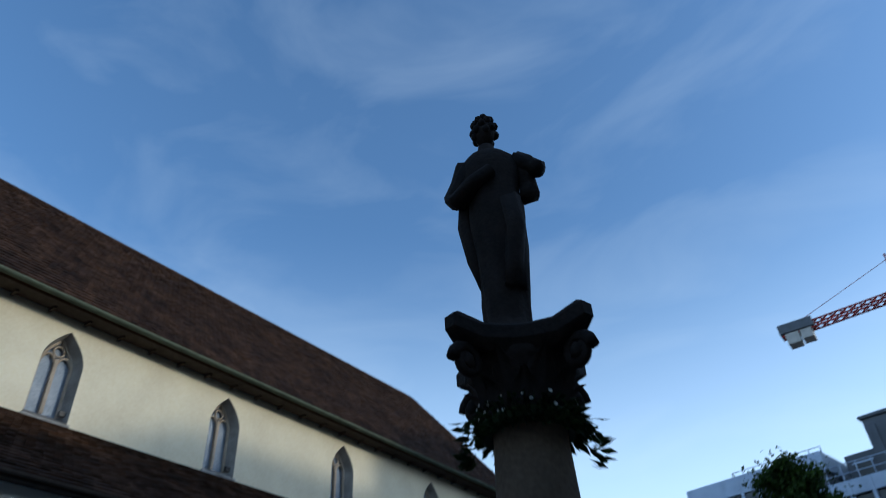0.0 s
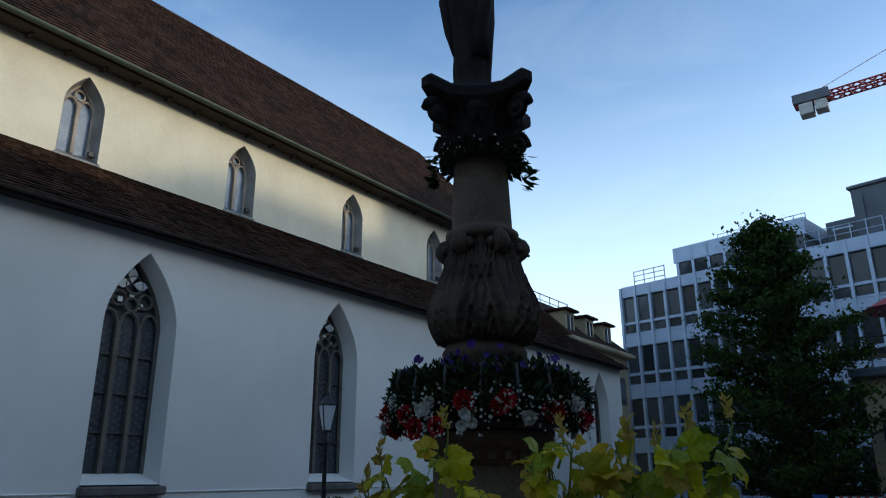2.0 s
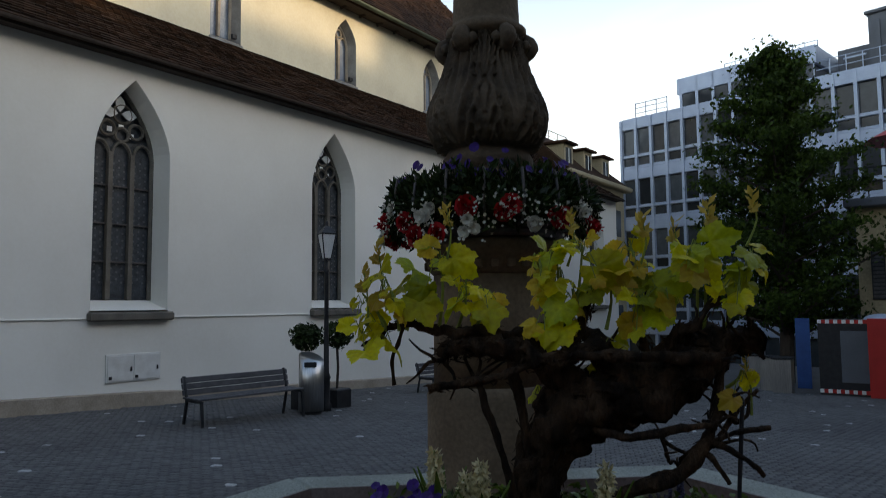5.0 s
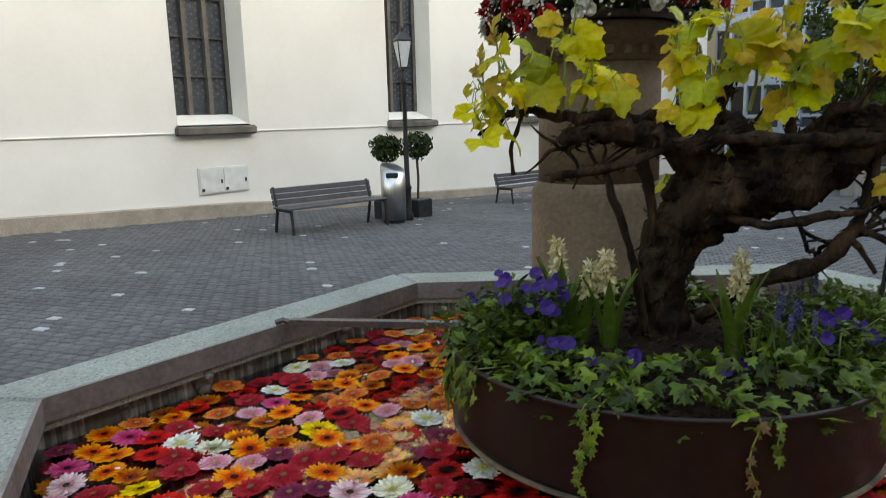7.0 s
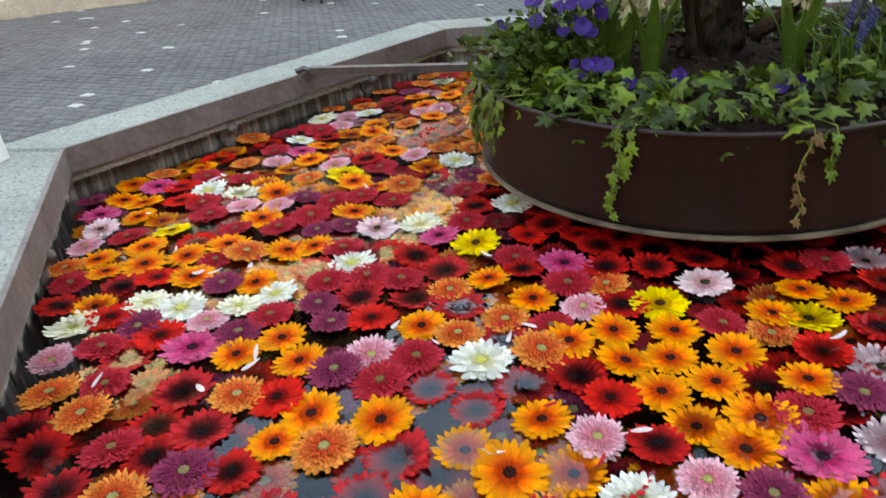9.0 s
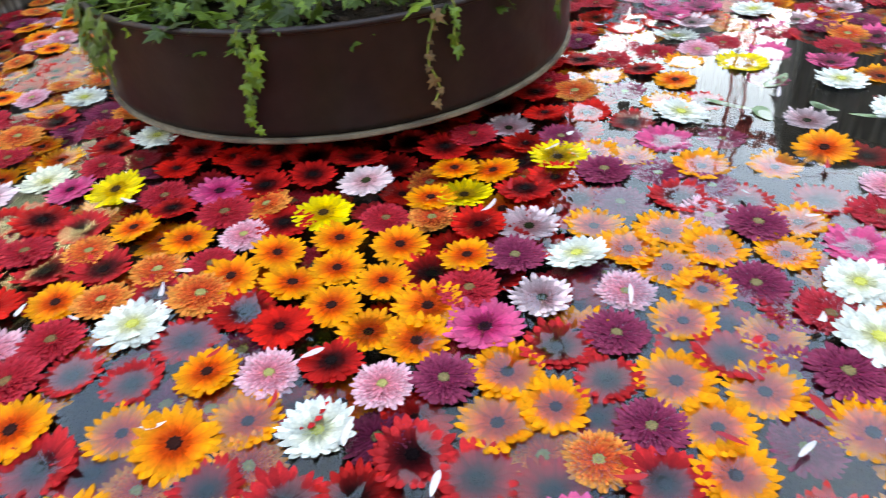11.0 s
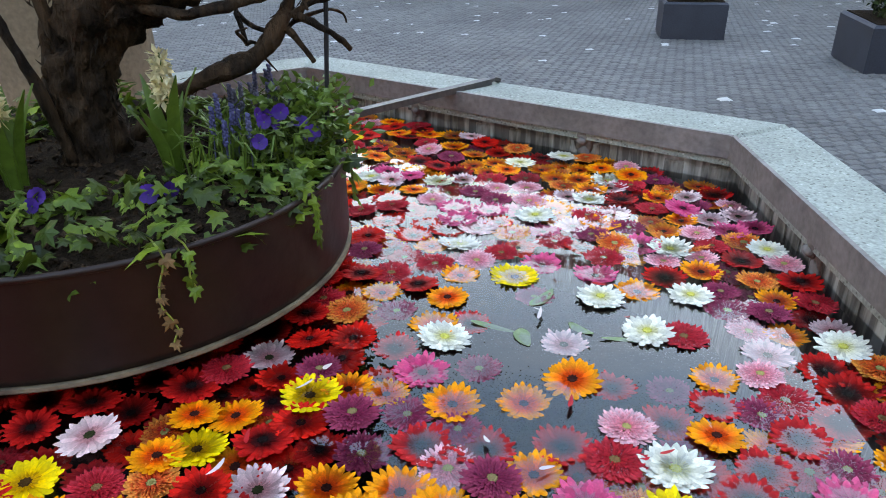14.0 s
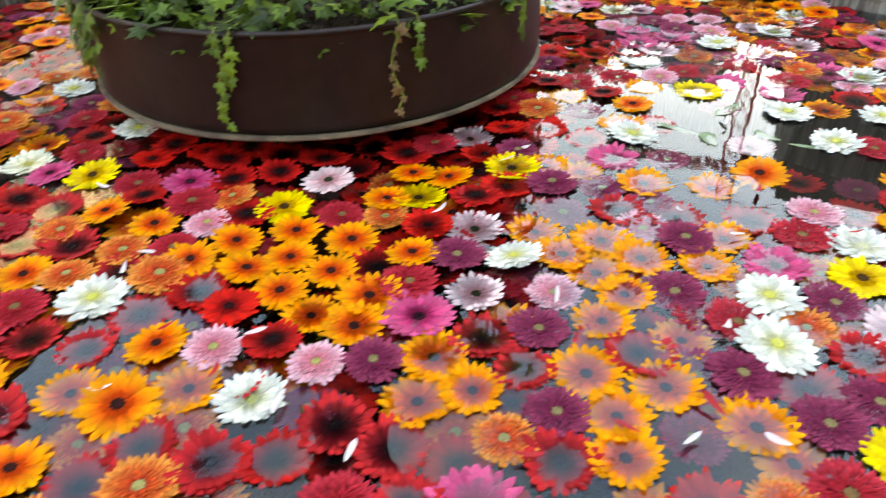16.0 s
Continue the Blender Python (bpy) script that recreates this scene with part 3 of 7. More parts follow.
bn = thing("litter_bin", "tall stainless steel litter bin with a slanted top", "bin")
g = Geo().lathe([(0.2, 0.0), (0.2, 0.06)], 28)
part("foot", g, black_metal, bn)
g = Geo()
pts = 28
v = [(0.23 * math.cos(2 * math.pi * i / pts), 0.23 * math.sin(2 * math.pi * i / pts), z) for z in (0.06, 0.9) for i in range(pts)]
for i in range(pts):
    v[pts + i] = (v[pts + i][0], v[pts + i][1], 1.0 + 0.12 * math.cos(2 * math.pi * i / pts - 2.2))
g.add(v, [(i, (i + 1) % pts, pts + (i + 1) % pts, pts + i) for i in range(pts)] + [tuple(range(pts, 2 * pts)), tuple(reversed(range(pts)))])
part("body", g, steel, bn, "", True)
part("opening", Geo().box((-0.11, -0.245, 0.86), (0.11, -0.2, 0.95), bevel=0.01), black_metal, bn)
bn.matrix_basis = pose(-8.62, 9.04, ground_z(8.7), 0, 0, 42)

lp = thing("street_lamp", "slender black iron street lamp with a four-sided glass lantern", "street lamp")
part("pole", Geo().lathe([(0.1, 0), (0.1, 0.12), (0.075, 0.16), (0.07, 0.55), (0.09, 0.58), (0.055, 0.66), (0.045, 1.3), (0.038, 2.4), (0.055, 2.43), (0.03, 2.5), (0.03, 2.62)], 14), black_metal, lp, "", True)
lan = part("lantern", Geo().lathe([(0.1, 2.62), (0.1, 2.66)], 4), black_metal, lp)
part("lantern_roof", Geo().lathe([(0.2, 3.08), (0.21, 3.1), (0.1, 3.2), (0.03, 3.24), (0.03, 3.3), (0.0, 3.34)], 4), black_metal, lan)
part("glass", Geo().lathe([(0.09, 2.665), (0.185, 3.08)], 4), lamp_glass, lan, "frosted white lantern glass")
for k in range(4):
    a = math.pi / 2 * k
    part("glazing_bar", Geo().tube([(0.095 * math.cos(a), 0.095 * math.sin(a), 2.66), (0.195 * math.cos(a), 0.195 * math.sin(a), 3.08)], 0.012, 5), black_metal, lan)
lp.matrix_basis = pose(-8.75, 9.55, ground_z(9.5), 0, 0, 20) @ Matrix.Diagonal((1, 1, 1.095, 1))


def leaf_cloud(g, rng, inside, n, size, curl=0.25, spread=0.5):
    """n small pointed leaves at places that the function inside() gives."""
    for _ in range(n):
        c, out = inside()
        d = (Vector(out) + Vector((rng.uniform(-1, 1), rng.uniform(-1, 1), rng.uniform(-1, 1))) * 0.9).normalized()
        s = d.orthogonal().normalized()
        s = (Matrix.Rotation(rng.uniform(0, 6.28), 3, d) @ s)
        t = d.cross(s)
        z = size * rng.uniform(0.6, 1.3)
        c = Vector(c)
        g.add([c - s * z * 0.5, c + t * z * spread * 0.5 + d * z * curl * 0.3, c + s * z * 0.5, c - t * z * spread * 0.5 + d * z * curl * 0.3], [(0, 1, 2), (0, 2, 3)])
    return g


def ball_picker(rng, c, r, loose=False):
    def pick():
        d = Vector((rng.gauss(0, 1), rng.gauss(0, 1), rng.gauss(0, 1))).normalized()
        k = (abs(rng.gauss(0.55, 0.45)) if loose else rng.uniform(0.55, 1.0)) * (1 + 0.22 * noise.noise(d * 2.3 + Vector(c)))
        return (c[0] + d.x * r[0] * k, c[1] + d.y * r[1] * k, c[2] + d.z * r[2] * k), d
    return pick


def small_tree(x, y, h, r, lab):
    rng = random.Random(int(x * 50))
    t = thing("potted_tree", lab, "potted tree", "potted trees by the lamp")
    part("pot", Geo().box((-0.2, -0.2, 0), (0.2, 0.2, 0.38), bevel=0.02), black_metal, t, "dark square pot")
    part("trunk", Geo().tube([(0, 0, 0.36), (0.02, 0.01, 0.8), (0, 0, h - r * 0.6)], 0.025, 8), trunk_bark, t)
    part("crown", leaf_cloud(Geo(), rng, ball_picker(rng, (0, 0, h), (r, r, r * 0.85)), 900, 0.1), dark_foliage, t)
    t.matrix_basis = pose(x, y, ground_z(y))


small_tree(-9.1, 10.2, 1.45, 0.33, "small round-headed evergreen tree in a dark pot")
small_tree(-9.25, 9.5, 1.4, 0.32, "small round-headed evergreen tree with reddish leaves in a pot")

# ---- the house behind the church ----
hs = thing("apartment_house", "cream rendered house with a dark mansard roof and dormers", "house")
part("wall", Geo().box((-26, 33.5, -3), (-15.2, 41.5, 9.2)), cream_wall, hs)
part("cornice", Geo().box((-26, 33.3, 9.2), (-14.75, 41.9, 9.5), bevel=0.08), cream_wall, hs)
g = Geo().add([(-14.9, 33.3, 9.5), (-14.9, 41.8, 9.5), (-17.6, 39.8, 12.0), (-17.6, 33.3, 12.0), (-26, 41.8, 9.5), (-24, 39.8, 12.0), (-24, 33.3, 12.0), (-26, 33.3, 9.5)],
              [(0, 1, 2, 3), (1, 4, 5, 2), (3, 2, 5, 6), (0, 3, 6, 7), (4, 7, 6, 5)])
part("roof", g, roof_tile, hs)
for y in (34.4, 36.9, 39.4):
    d = part("dormer", Geo().box((-17.2, y - 0.55, 9.7), (-15.45, y + 0.55, 11.0)), cream_wall, hs)
    part("dormer_roof", Geo().box((-17.3, y - 0.75, 11.0), (-15.2, y + 0.75, 11.14), bevel=0.03), roof_tile, d)
    part("window_pane", Geo().box((-15.452, y - 0.33, 9.95), (-15.43, y + 0.33, 10.8)), office_glass, d)
    part("window_frame", Geo().box((-15.435, y - 0.04, 9.95), (-15.42, y + 0.04, 10.8)), white_paint, d)
for y in (35.5, 38, 40.4):
    for z in (1.5, 4.4, 7.2):
        part("window", Geo().box((-15.203, y - 0.5, z - 0.8), (-15.17, y + 0.5, z + 0.8)), office_glass, hs)
part("rail", Geo().tube([(-18, 33.4, 12.7), (-18, 39.5, 12.7)], 0.03, 5).tube([(-18, 33.4, 12.35), (-18, 39.5, 12.35)], 0.02, 5), grey_stone, hs)
for k in range(6):
    part("rail_post", Geo().tube([(-18, 33.5 + 1.2 * k, 12.0), (-18, 33.5 + 1.2 * k, 12.72)], 0.025, 5), grey_stone, hs)

hs.location.z = -0.6

# ---- the office block ----
OFF = pose(-16.3, 44.3, 0, 0, 0, -11.0)
of = thing("office_block", "modern office block with aluminium frames and glass bands", "office building")
of.matrix_basis = OFF
COLS, PITCH, DEEP = 15, 1.08, 12  # bays of the front, their width, bays of the side
part("body", Geo().box((0, 0.3, -3), (COLS * PITCH - 0.3, DEEP * PITCH, 13.6)), tower_grey, of)
SIDE = Matrix.Translation((COLS * PITCH, 0, 0)) @ Matrix.Rotation(math.pi / 2, 4, "Z")
ROWZ = [13.9 - 3.33 * k for k in range(5)]
gl = Geo().box((-0.44, 0.12, 0.0), (0.44, 0.2, 1.55)).mesh("pane")
gs = Geo().box((-0.44, 0.12, 0.0), (0.44, 0.2, 0.5)).mesh("pane")
for me in (gl, gs):
    me.materials.append(office_glass)
for turn, bays in ((Matrix.Identity(4), COLS), (SIDE, DEEP)):
    for z in ROWZ:
        for low, high, out in ((0.75, 0.0, -0.05), (2.62, 2.42, -0.02), (3.33, 3.16, -0.02)):
            part("band", Geo().box((0.1, out, z - low), (bays * PITCH - 0.1, 0.25, z - high), turn, 0.03), alu, of)
        for c in range(bays):
            for me, drop in ((gl, 2.38), (gs, 3.14)):
                o = part("pane", me, office_glass, of)
                o.matrix_basis = turn @ Matrix.Translation((PITCH * (c + 0.5), 0, z - drop))
    for c in range(bays + 1):
        part("fin", Geo().box((PITCH * c - 0.085, -0.12, -2.5), (PITCH * c + 0.085, 0.2, 13.85), turn, 0.03), alu, of)
ph = thing("office_penthouse", "set-back glazed top storey of the office block", "office building")
ph.matrix_basis = OFF
part("body", Geo().box((3.3, 2.0, 13.6), (11.4, 11, 16.2)), tower_grey, ph)
part("band", Geo().box((3.1, 1.8, 15.3), (11.6, 2.0, 16.35), bevel=0.03), alu, ph)
part("band", Geo().box((11.4, 2.004, 15.3), (11.6, 11, 16.35), bevel=0.03), alu, ph)
gp = Geo().box((-0.42, 1.88, 14.0), (0.42, 1.96, 15.25)).mesh("pane")
gp.materials.append(office_glass)
for c in range(7):
    o = part("pane", gp, office_glass, ph)
    o.location = (3.85 + 1.08 * c, 0, 0)
    part("fin", Geo().box((3.26 + 1.08 * c, 1.8, 13.7), (3.44 + 1.08 * c, 2.0, 16.3)), alu, ph)
part("plant_room", Geo().box((11.9, 4.5, 13.6), (13.7, 11, 16.5), bevel=0.04), tower_grey, ph)
part("plant_tower", Geo().box((13.7, 4.0, 13.6), (17.0, 11, 18.0), bevel=0.05), tower_grey, ph)
part("tower_cap", Geo().box((13.55, 3.85, 18.0), (17.15, 11.15, 18.2), bevel=0.04), tower_grey, ph)
part("flue", Geo().box((14.0, 3.9, 15.4), (14.3, 3.995, 17.6), bevel=0.03), tower_grey, ph)
part("plant_window", Geo().box((12.3, 4.43, 14.6), (13.3, 4.49, 15.9)), office_glass, ph)
part("window_frame", Geo().box((12.2, 4.45, 15.9), (13.4, 4.5, 16.0)), alu, ph)
rl = thing("roof_railing", "thin metal railing along the flat roof edge", "railing")
rl.matrix_basis = OFF
for z in (14.3, 14.65, 14.95):
    part("rail", Geo().tube([(0.8, 0.5, z), (3.1, 0.5, z)], 0.03, 5), alu, rl)
for k in range(4):
    part("post", Geo().tube([(0.8 + 0.76 * k, 0.5, 13.88), (0.8 + 0.76 * k, 0.5, 15.0)], 0.035, 5), alu, rl)
for k in range(9):
    part("post", Geo().tube([(5.6 + 0.7 * k, 3.4, 16.2), (5.6 + 0.7 * k, 3.4, 17.1)], 0.03, 5), alu, rl)
for z in (16.5, 16.8, 17.1):
    part("rail", Geo().tube([(5.6, 3.4, z), (11.2, 3.4, z)], 0.025, 5), alu, rl)
for k in range(6):
    part("post", Geo().tube([(11.9 + 0.8 * k, 0.5, 13.88), (11.9 + 0.8 * k, 0.5, 14.9)], 0.03, 5), alu, rl)
for z in (14.4, 14.9):
    part("rail", Geo().tube([(11.9, 0.5, z), (15.9, 0.5, z), (15.9, 9.0, z)], 0.025, 5), alu, rl)

# ---- the tree ----
def tree(x, y, top, low, wide, name, label):
    rng = random.Random(7)
    t = thing(name, label, "tree")
    gz = ground_z(y)
    part("trunk", Geo().tube([(x, y, gz - 0.1), (x + 0.1, y, gz + 2.5), (x, y, top * 0.55), (x + 0.1, y, top * 0.85)], [0.24, 0.2, 0.13, 0.05], 10, 0.2), trunk_bark, t)
    g = Geo()
    limbs = []
    for k in range(58):
        z = low + (top - low) * ((k + 0.5) / 58) ** 1.15
        a = k * 2.4 + rng.uniform(-0.4, 0.4)
        f = (z - low) / (top - low)
        reach = wide * (0.12 + 0.95 * min(1.0, f / 0.13 + 0.55) * (1 - f) ** 0.8) * rng.uniform(0.7, 1.12)
        e = (x + reach * math.cos(a), y + reach * math.sin(a), z + 0.25 * reach)
        limbs.append((e, reach, z))
        part("limb", Geo().tube([(x, y, z - 0.5), ((x + e[0]) / 2, (y + e[1]) / 2, z), e], [0.06, 0.04, 0.015], 5), trunk_bark, t)
    g = Geo()
    for e, reach, z in limbs:
        for k in range(5):
            f = (k + 1) / 5
            c = (x + (e[0] - x) * f, y + (e[1] - y) * f, z + (e[2] - z) * f)
            r = 0.42 + 0.3 * rng.random()
            leaf_cloud(g, rng, ball_picker(rng, c, (r, r, r * 0.7), True), 170, 0.17, 0.3, 0.6)
    for k in range(8):
        leaf_cloud(g, rng, ball_picker(rng, (x + rng.uniform(-0.3, 0.3), y, top - 1.6 + 0.22 * k), (0.45, 0.45, 0.4)), 120, 0.18)
    part("crown", g, tree_leaf, t)


tree(-3.75, 26.6, 10.5, 0.9, 4.1, "street_tree", "tall leafy green tree with an uneven conical crown")

# ---- right-hand side of the square ----
cb = thing("cream_house", "low cream house with black shutters and a roof terrace", "house")
part("wall", Geo().box((-1.5, 27.0, -2), (14, 38, 4.9)), cream_wall, cb)
part("terrace_edge", Geo().box((-1.8, 26.6, 4.9), (14.3, 38, 5.2), bevel=0.04), tower_grey, cb)
for k in range(14):
    part("rail_post", Geo().tube([(-1.6 + 0.55 * k, 26.7, 5.2), (-1.6 + 0.55 * k, 26.7, 6.2)], 0.02, 5), black_metal, cb)
part("handrail", Geo().tube([(-1.7, 26.7, 6.2), (8, 26.7, 6.2)], 0.03, 5).tube([(-1.7, 26.7, 5.7), (8, 26.7, 5.7)], 0.02, 5), black_metal, cb)
for x in (-0.3, 2.3, 4.6):
    w = part("window", Geo().box((x - 0.4, 26.98, 1.9), (x + 0.4, 27.03, 3.3)), office_glass, cb)
    for s in (-0.82, 0.42):
        sh = part("shutter", Geo().box((x + s, 26.93, 1.85), (x + s + 0.4, 26.99, 3.55), bevel=0.01), black_metal, cb)
        for q in range(12):
            part("slat", Geo().box((x + s + 0.04, 26.915, 1.92 + 0.13 * q), (x + s + 0.36, 26.93, 2.0 + 0.13 * q)), bench_slat, sh)
    part("arched_opening", Geo().add([(x + a, 26.985, b) for a, b in arch(0, 0.4, -0.8, 0.2, 0.75)], [tuple(range(21))]), tower_grey, cb)
pr = thing("parasol", "red parasol on the roof terrace", "parasol")
part("canopy", Geo().lathe([(1.5, 0), (0.8, 0.35), (0.05, 0.55)], 8, pose(0.15, 28.4, 7.3)), red_paint, pr)
part("pole", Geo().tube([(0.15, 28.4, 5.15), (0.15, 28.4, 7.8)], 0.03, 6), steel, pr)

ho = thing("dark_kiosk", "dark kiosk box edged with red and white striped tape", "kiosk")
part("body", Geo().box((-2.6, 22.0, ground_z(22) - 0.05), (-0.8, 23.4, 1.3), bevel=0.02), black_metal, ho)
for z in (ground_z(22) + 0.05, 1.2):
    for k in range(18):
        part("tape", Geo().box((-2.6 + 0.1 * k, 21.98, z), (-2.5 + 0.1 * k, 22.0, z + 0.1)), red_paint if k % 2 else white_paint, ho)
part("panel", Geo().box((-2.05, 21.97, -0.4), (-1.35, 21.995, 1.0), bevel=0.005), tower_grey, ho, "framed grey panel")
part("roof_dome", Geo().ball((-1.1, 22.7, 1.3), (0.45, 0.5, 0.16), 14, 8), alu, ho)
ho.location.x = 0.5
sg = thing("red_hoarding", "red advertising hoarding with a white sign", "hoarding")
part("board", Geo().box((-0.85, 21.4, ground_z(21.4)), (1.8, 21.6, 1.35), bevel=0.01), red_paint, sg)
part("sign", Geo().box((-0.2, 21.38, -0.3), (1.3, 21.4, 0.9)), sheet_white, sg, "white sign with dark lettering bars")
for k, (a, b) in enumerate(((-0.12, 0.1), (0.15, 0.3), (0.36, 0.8))):
    part("lettering_bar", Geo().box((a, 21.37, 0.2), (b, 21.38, 0.36)), black_metal, sg)
for x, y, w in ((-2.95, 21.6, 0.24), (-3.5, 22.6, 0.22), (-4.1, 23.6, 0.2)):
    st = thing("steel_pillar", "short brushed steel pillar standing on the paving", "pillar", "steel pillars")
    part("shaft", Geo().box((x - w, y - w, ground_z(y) - 0.02), (x + w, y + w, ground_z(y) + 0.95), bevel=0.02), steel, st)
    part("cap", Geo().box((x - w - 0.02, y - w - 0.02, ground_z(y) + 0.95), (x + w + 0.02, y + w + 0.02, ground_z(y) + 1.0), bevel=0.01), black_metal, st)
bl = thing("blue_poster", "blue poster panel behind the kiosk", "poster")
part("panel", Geo().box((-3.0, 24.0, ground_z(24)), (-2.6, 24.06, 1.3), bevel=0.01), material("poster_blue", (0.03, 0.1, 0.3), rough=0.5, scale=3), bl)

for x, y, w, lab in ((2.68, 11.85, 0.45, "dark square planter on the paving"), (4.8, 9.45, 0.6, "dark square planter with a clipped green hedge")):
    rng = random.Random(int(x * 9))
    pl = thing("planter_box", lab, "planter", "planters on the square")
    part("box", Geo().box((x - w, y - w, ground_z(y) - 0.02), (x + w, y + w, ground_z(y) + 0.55), bevel=0.03), navy_box, pl)
    part("soil", Geo().box((x - w + 0.05, y - w + 0.05, ground_z(y) + 0.5), (x + w - 0.05, y + w - 0.05, ground_z(y) + 0.56)), soil, pl)
    part("hedge", leaf_cloud(Geo(), rng, ball_picker(rng, (x, y, ground_z(y) + 0.85), (w * 0.95, w * 0.95, 0.4)), 1500, 0.1), dark_foliage, pl)
mh = thing("manhole_cover", "dark round cast-iron manhole cover in the paving", "manhole cover")
MH = pose(3.60, 4.64, ground_z(4.64) + 0.008, -2.6)
part("frame", Geo().lathe([(0.35, -0.03), (0.35, 0.016), (0.30, 0.018)], 40, MH), iron, mh)
part("plate", Geo().lathe([(0.29, -0.02), (0.29, 0.02), (0.27, 0.022)], 40, MH), wet_iron, mh)
for k in range(4):
    part("rib", Geo().tube([MH @ Vector(((0.24 - 0.08 * k) * math.cos(a), (0.24 - 0.08 * k) * math.sin(a), 0.021)) for a in [2 * math.pi * q / 32 for q in range(33)]], 0.006, 5), wet_iron, mh)

# ---- the crane ----
cr = thing("tower_crane", "red tower crane with a lattice jib and concrete counterweights", "crane")
CX, CY, CZ = 5.9, 92.0, 46.8


def lattice(p, q, w, n, label):
    p, q = Vector(p), Vector(q)
    d = (q - p).normalized()
    s = d.cross(Vector((0, 0, 1))) if abs(d.z) < 0.9 else Vector((1, 0, 0))
    s.normalize()
    u = s.cross(d)
    offs = [s * w + u * -w * 0.6, s * -w + u * -w * 0.6, s * -w + u * w, s * w + u * w]
    for o in offs:
        part("chord", Geo().tube([p + o, q + o], 0.12, 5), crane_red, cr)
    g = Geo()
    for k in range(n):
        a, b = p + (q - p) * (k / n), p + (q - p) * ((k + 1) / n)
        for i in range(4):
            g.tube([a + offs[i], b + offs[(i + 1) % 4]], 0.06, 4)
            g.tube([a + offs[(i + 1) % 4], b + offs[i]], 0.05, 4)
    part("bracing", g, crane_red, cr, label)


lattice((CX, CY, -3), (CX, CY, CZ + 6), 0.9, 26, "red mast lattice")
lattice((CX - 15.5, CY, CZ), (CX, CY, CZ + 0.6), 0.55, 13, "red counter-jib lattice")
lattice((CX, CY, CZ + 0.6), (CX + 40, CY - 4, CZ + 3), 0.6, 26, "red jib lattice")
part("counterweight", Geo().box((CX - 15.0, CY - 0.9, CZ - 1.7), (CX - 13.4, CY + 0.9, CZ - 0.2), bevel=0.05), concrete, cr)
part("counterweight", Geo().box((CX - 13.2, CY - 0.9, CZ - 1.5), (CX - 11.8, CY + 0.9, CZ - 0.2), bevel=0.05), concrete, cr)
part("machinery", Geo().box((CX - 15.6, CY - 1, CZ - 0.1), (CX - 11.4, CY + 1, CZ + 1.2), bevel=0.05), tower_grey, cr, "dark machinery housing")
part("cab", Geo().box((CX + 0.9, CY - 1, CZ - 1.6), (CX + 2.4, CY + 1, CZ + 0.4), bevel=0.05), crane_red, cr)
part("stay", Geo().tube([(CX, CY, CZ + 6), (CX - 14.5, CY, CZ + 0.8)], 0.04, 5).tube([(CX, CY, CZ + 6), (CX + 26, CY - 2.6, CZ + 2.4)], 0.06, 5), crane_red, cr)

# unseen plain houses closing the square, added to block sky light and low sun
g = Geo()
g.box((15, -40, -3), (22, 28.5, 15.8))
# raised here to cast the shadow on the lower clerestory
g.box((15, 28.5, -3), (22, 38, 18.6))
struct("wall_east", g, house_front, "unseen plain house row added on the far side of the square to block sky and low sun", "wall")
# outside the view, mirrored in the water as a dark shape
struct("wall_north", Geo().box((6.0, 40.5, -3), (22, 50, 22.5)), shaded_front, "plain tall house closing the corner of the square, coloured dark for its shade", "wall")
struct("wall_south", Geo().box((-40, -30, -3), (14.5, -24, 14)), house_front, "unseen plain house row added at the end of the square to block sky light", "wall")

# ---- the fountain basin ----
HEX = [(-1.062, 0.385), (-1.17, 1.915), (0.02, 2.97), (1.57, 2.275), (1.83, 0.66), (0.36, -0.32)]  # inner corners of the rim, clockwise from above
RIM, WATER = 1.05, 0.9
CENTRE = Vector((sum(p[0] for p in HEX) / 6, sum(p[1] for p in HEX) / 6))


def offset(poly, d):
    """The polygon moved outwards by d."""
    out = []
    n = len(poly)
    for i in range(n):
        a, b, c = Vector(poly[i - 1]), Vector(poly[i]), Vector(poly[(i + 1) % n])
        n1, n2 = (b - a).normalized(), (c - b).normalized()
        o1, o2 = Vector((-n1.y, n1.x)), Vector((-n2.y, n2.x))
        m = (o1 + o2).normalized()
        k = d / max(0.3, m.dot(o1))
        out.append((b.x + m.x * k, b.y + m.y * k))
    return out


IN, OUT, BODY = HEX, offset(HEX, 0.215), offset(HEX, 0.15)
basin = thing("fountain_basin", "hexagonal stone fountain basin with a granite rim, full of floating flowers", "fountain")


def strip(a0, a1, b0, b1, z0, z1, bevel=0.012):
    """A bar of stone between the edges a0-a1 (inner) and b0-b1 (outer)."""
    def q(p, z):
        return (p[0], p[1], z)
    c = [(x + y) / 2 for x, y in zip(a0, b1)]
    t = lambda p: (p[0] + (c[0] - p[0]) * bevel * 1.5, p[1] + (c[1] - p[1]) * bevel * 1.5)
    v = [q(p, z0) for p in (a0, a1, b1, b0)] + [q(p, z1 - bevel) for p in (a0, a1, b1, b0)] + [q(t(p), z1) for p in (a0, a1, b1, b0)]
    f = [(3, 2, 1, 0), (8, 9, 10, 11)] + [(r * 4 + i, r * 4 + (i + 1) % 4, r * 4 + 4 + (i + 1) % 4, r * 4 + 4 + i) for r in (0, 1) for i in range(4)]
    return Geo().add(v, f)


def mid(a, b, f):
    return (a[0] + (b[0] - a[0]) * f, a[1] + (b[1] - a[1]) * f)


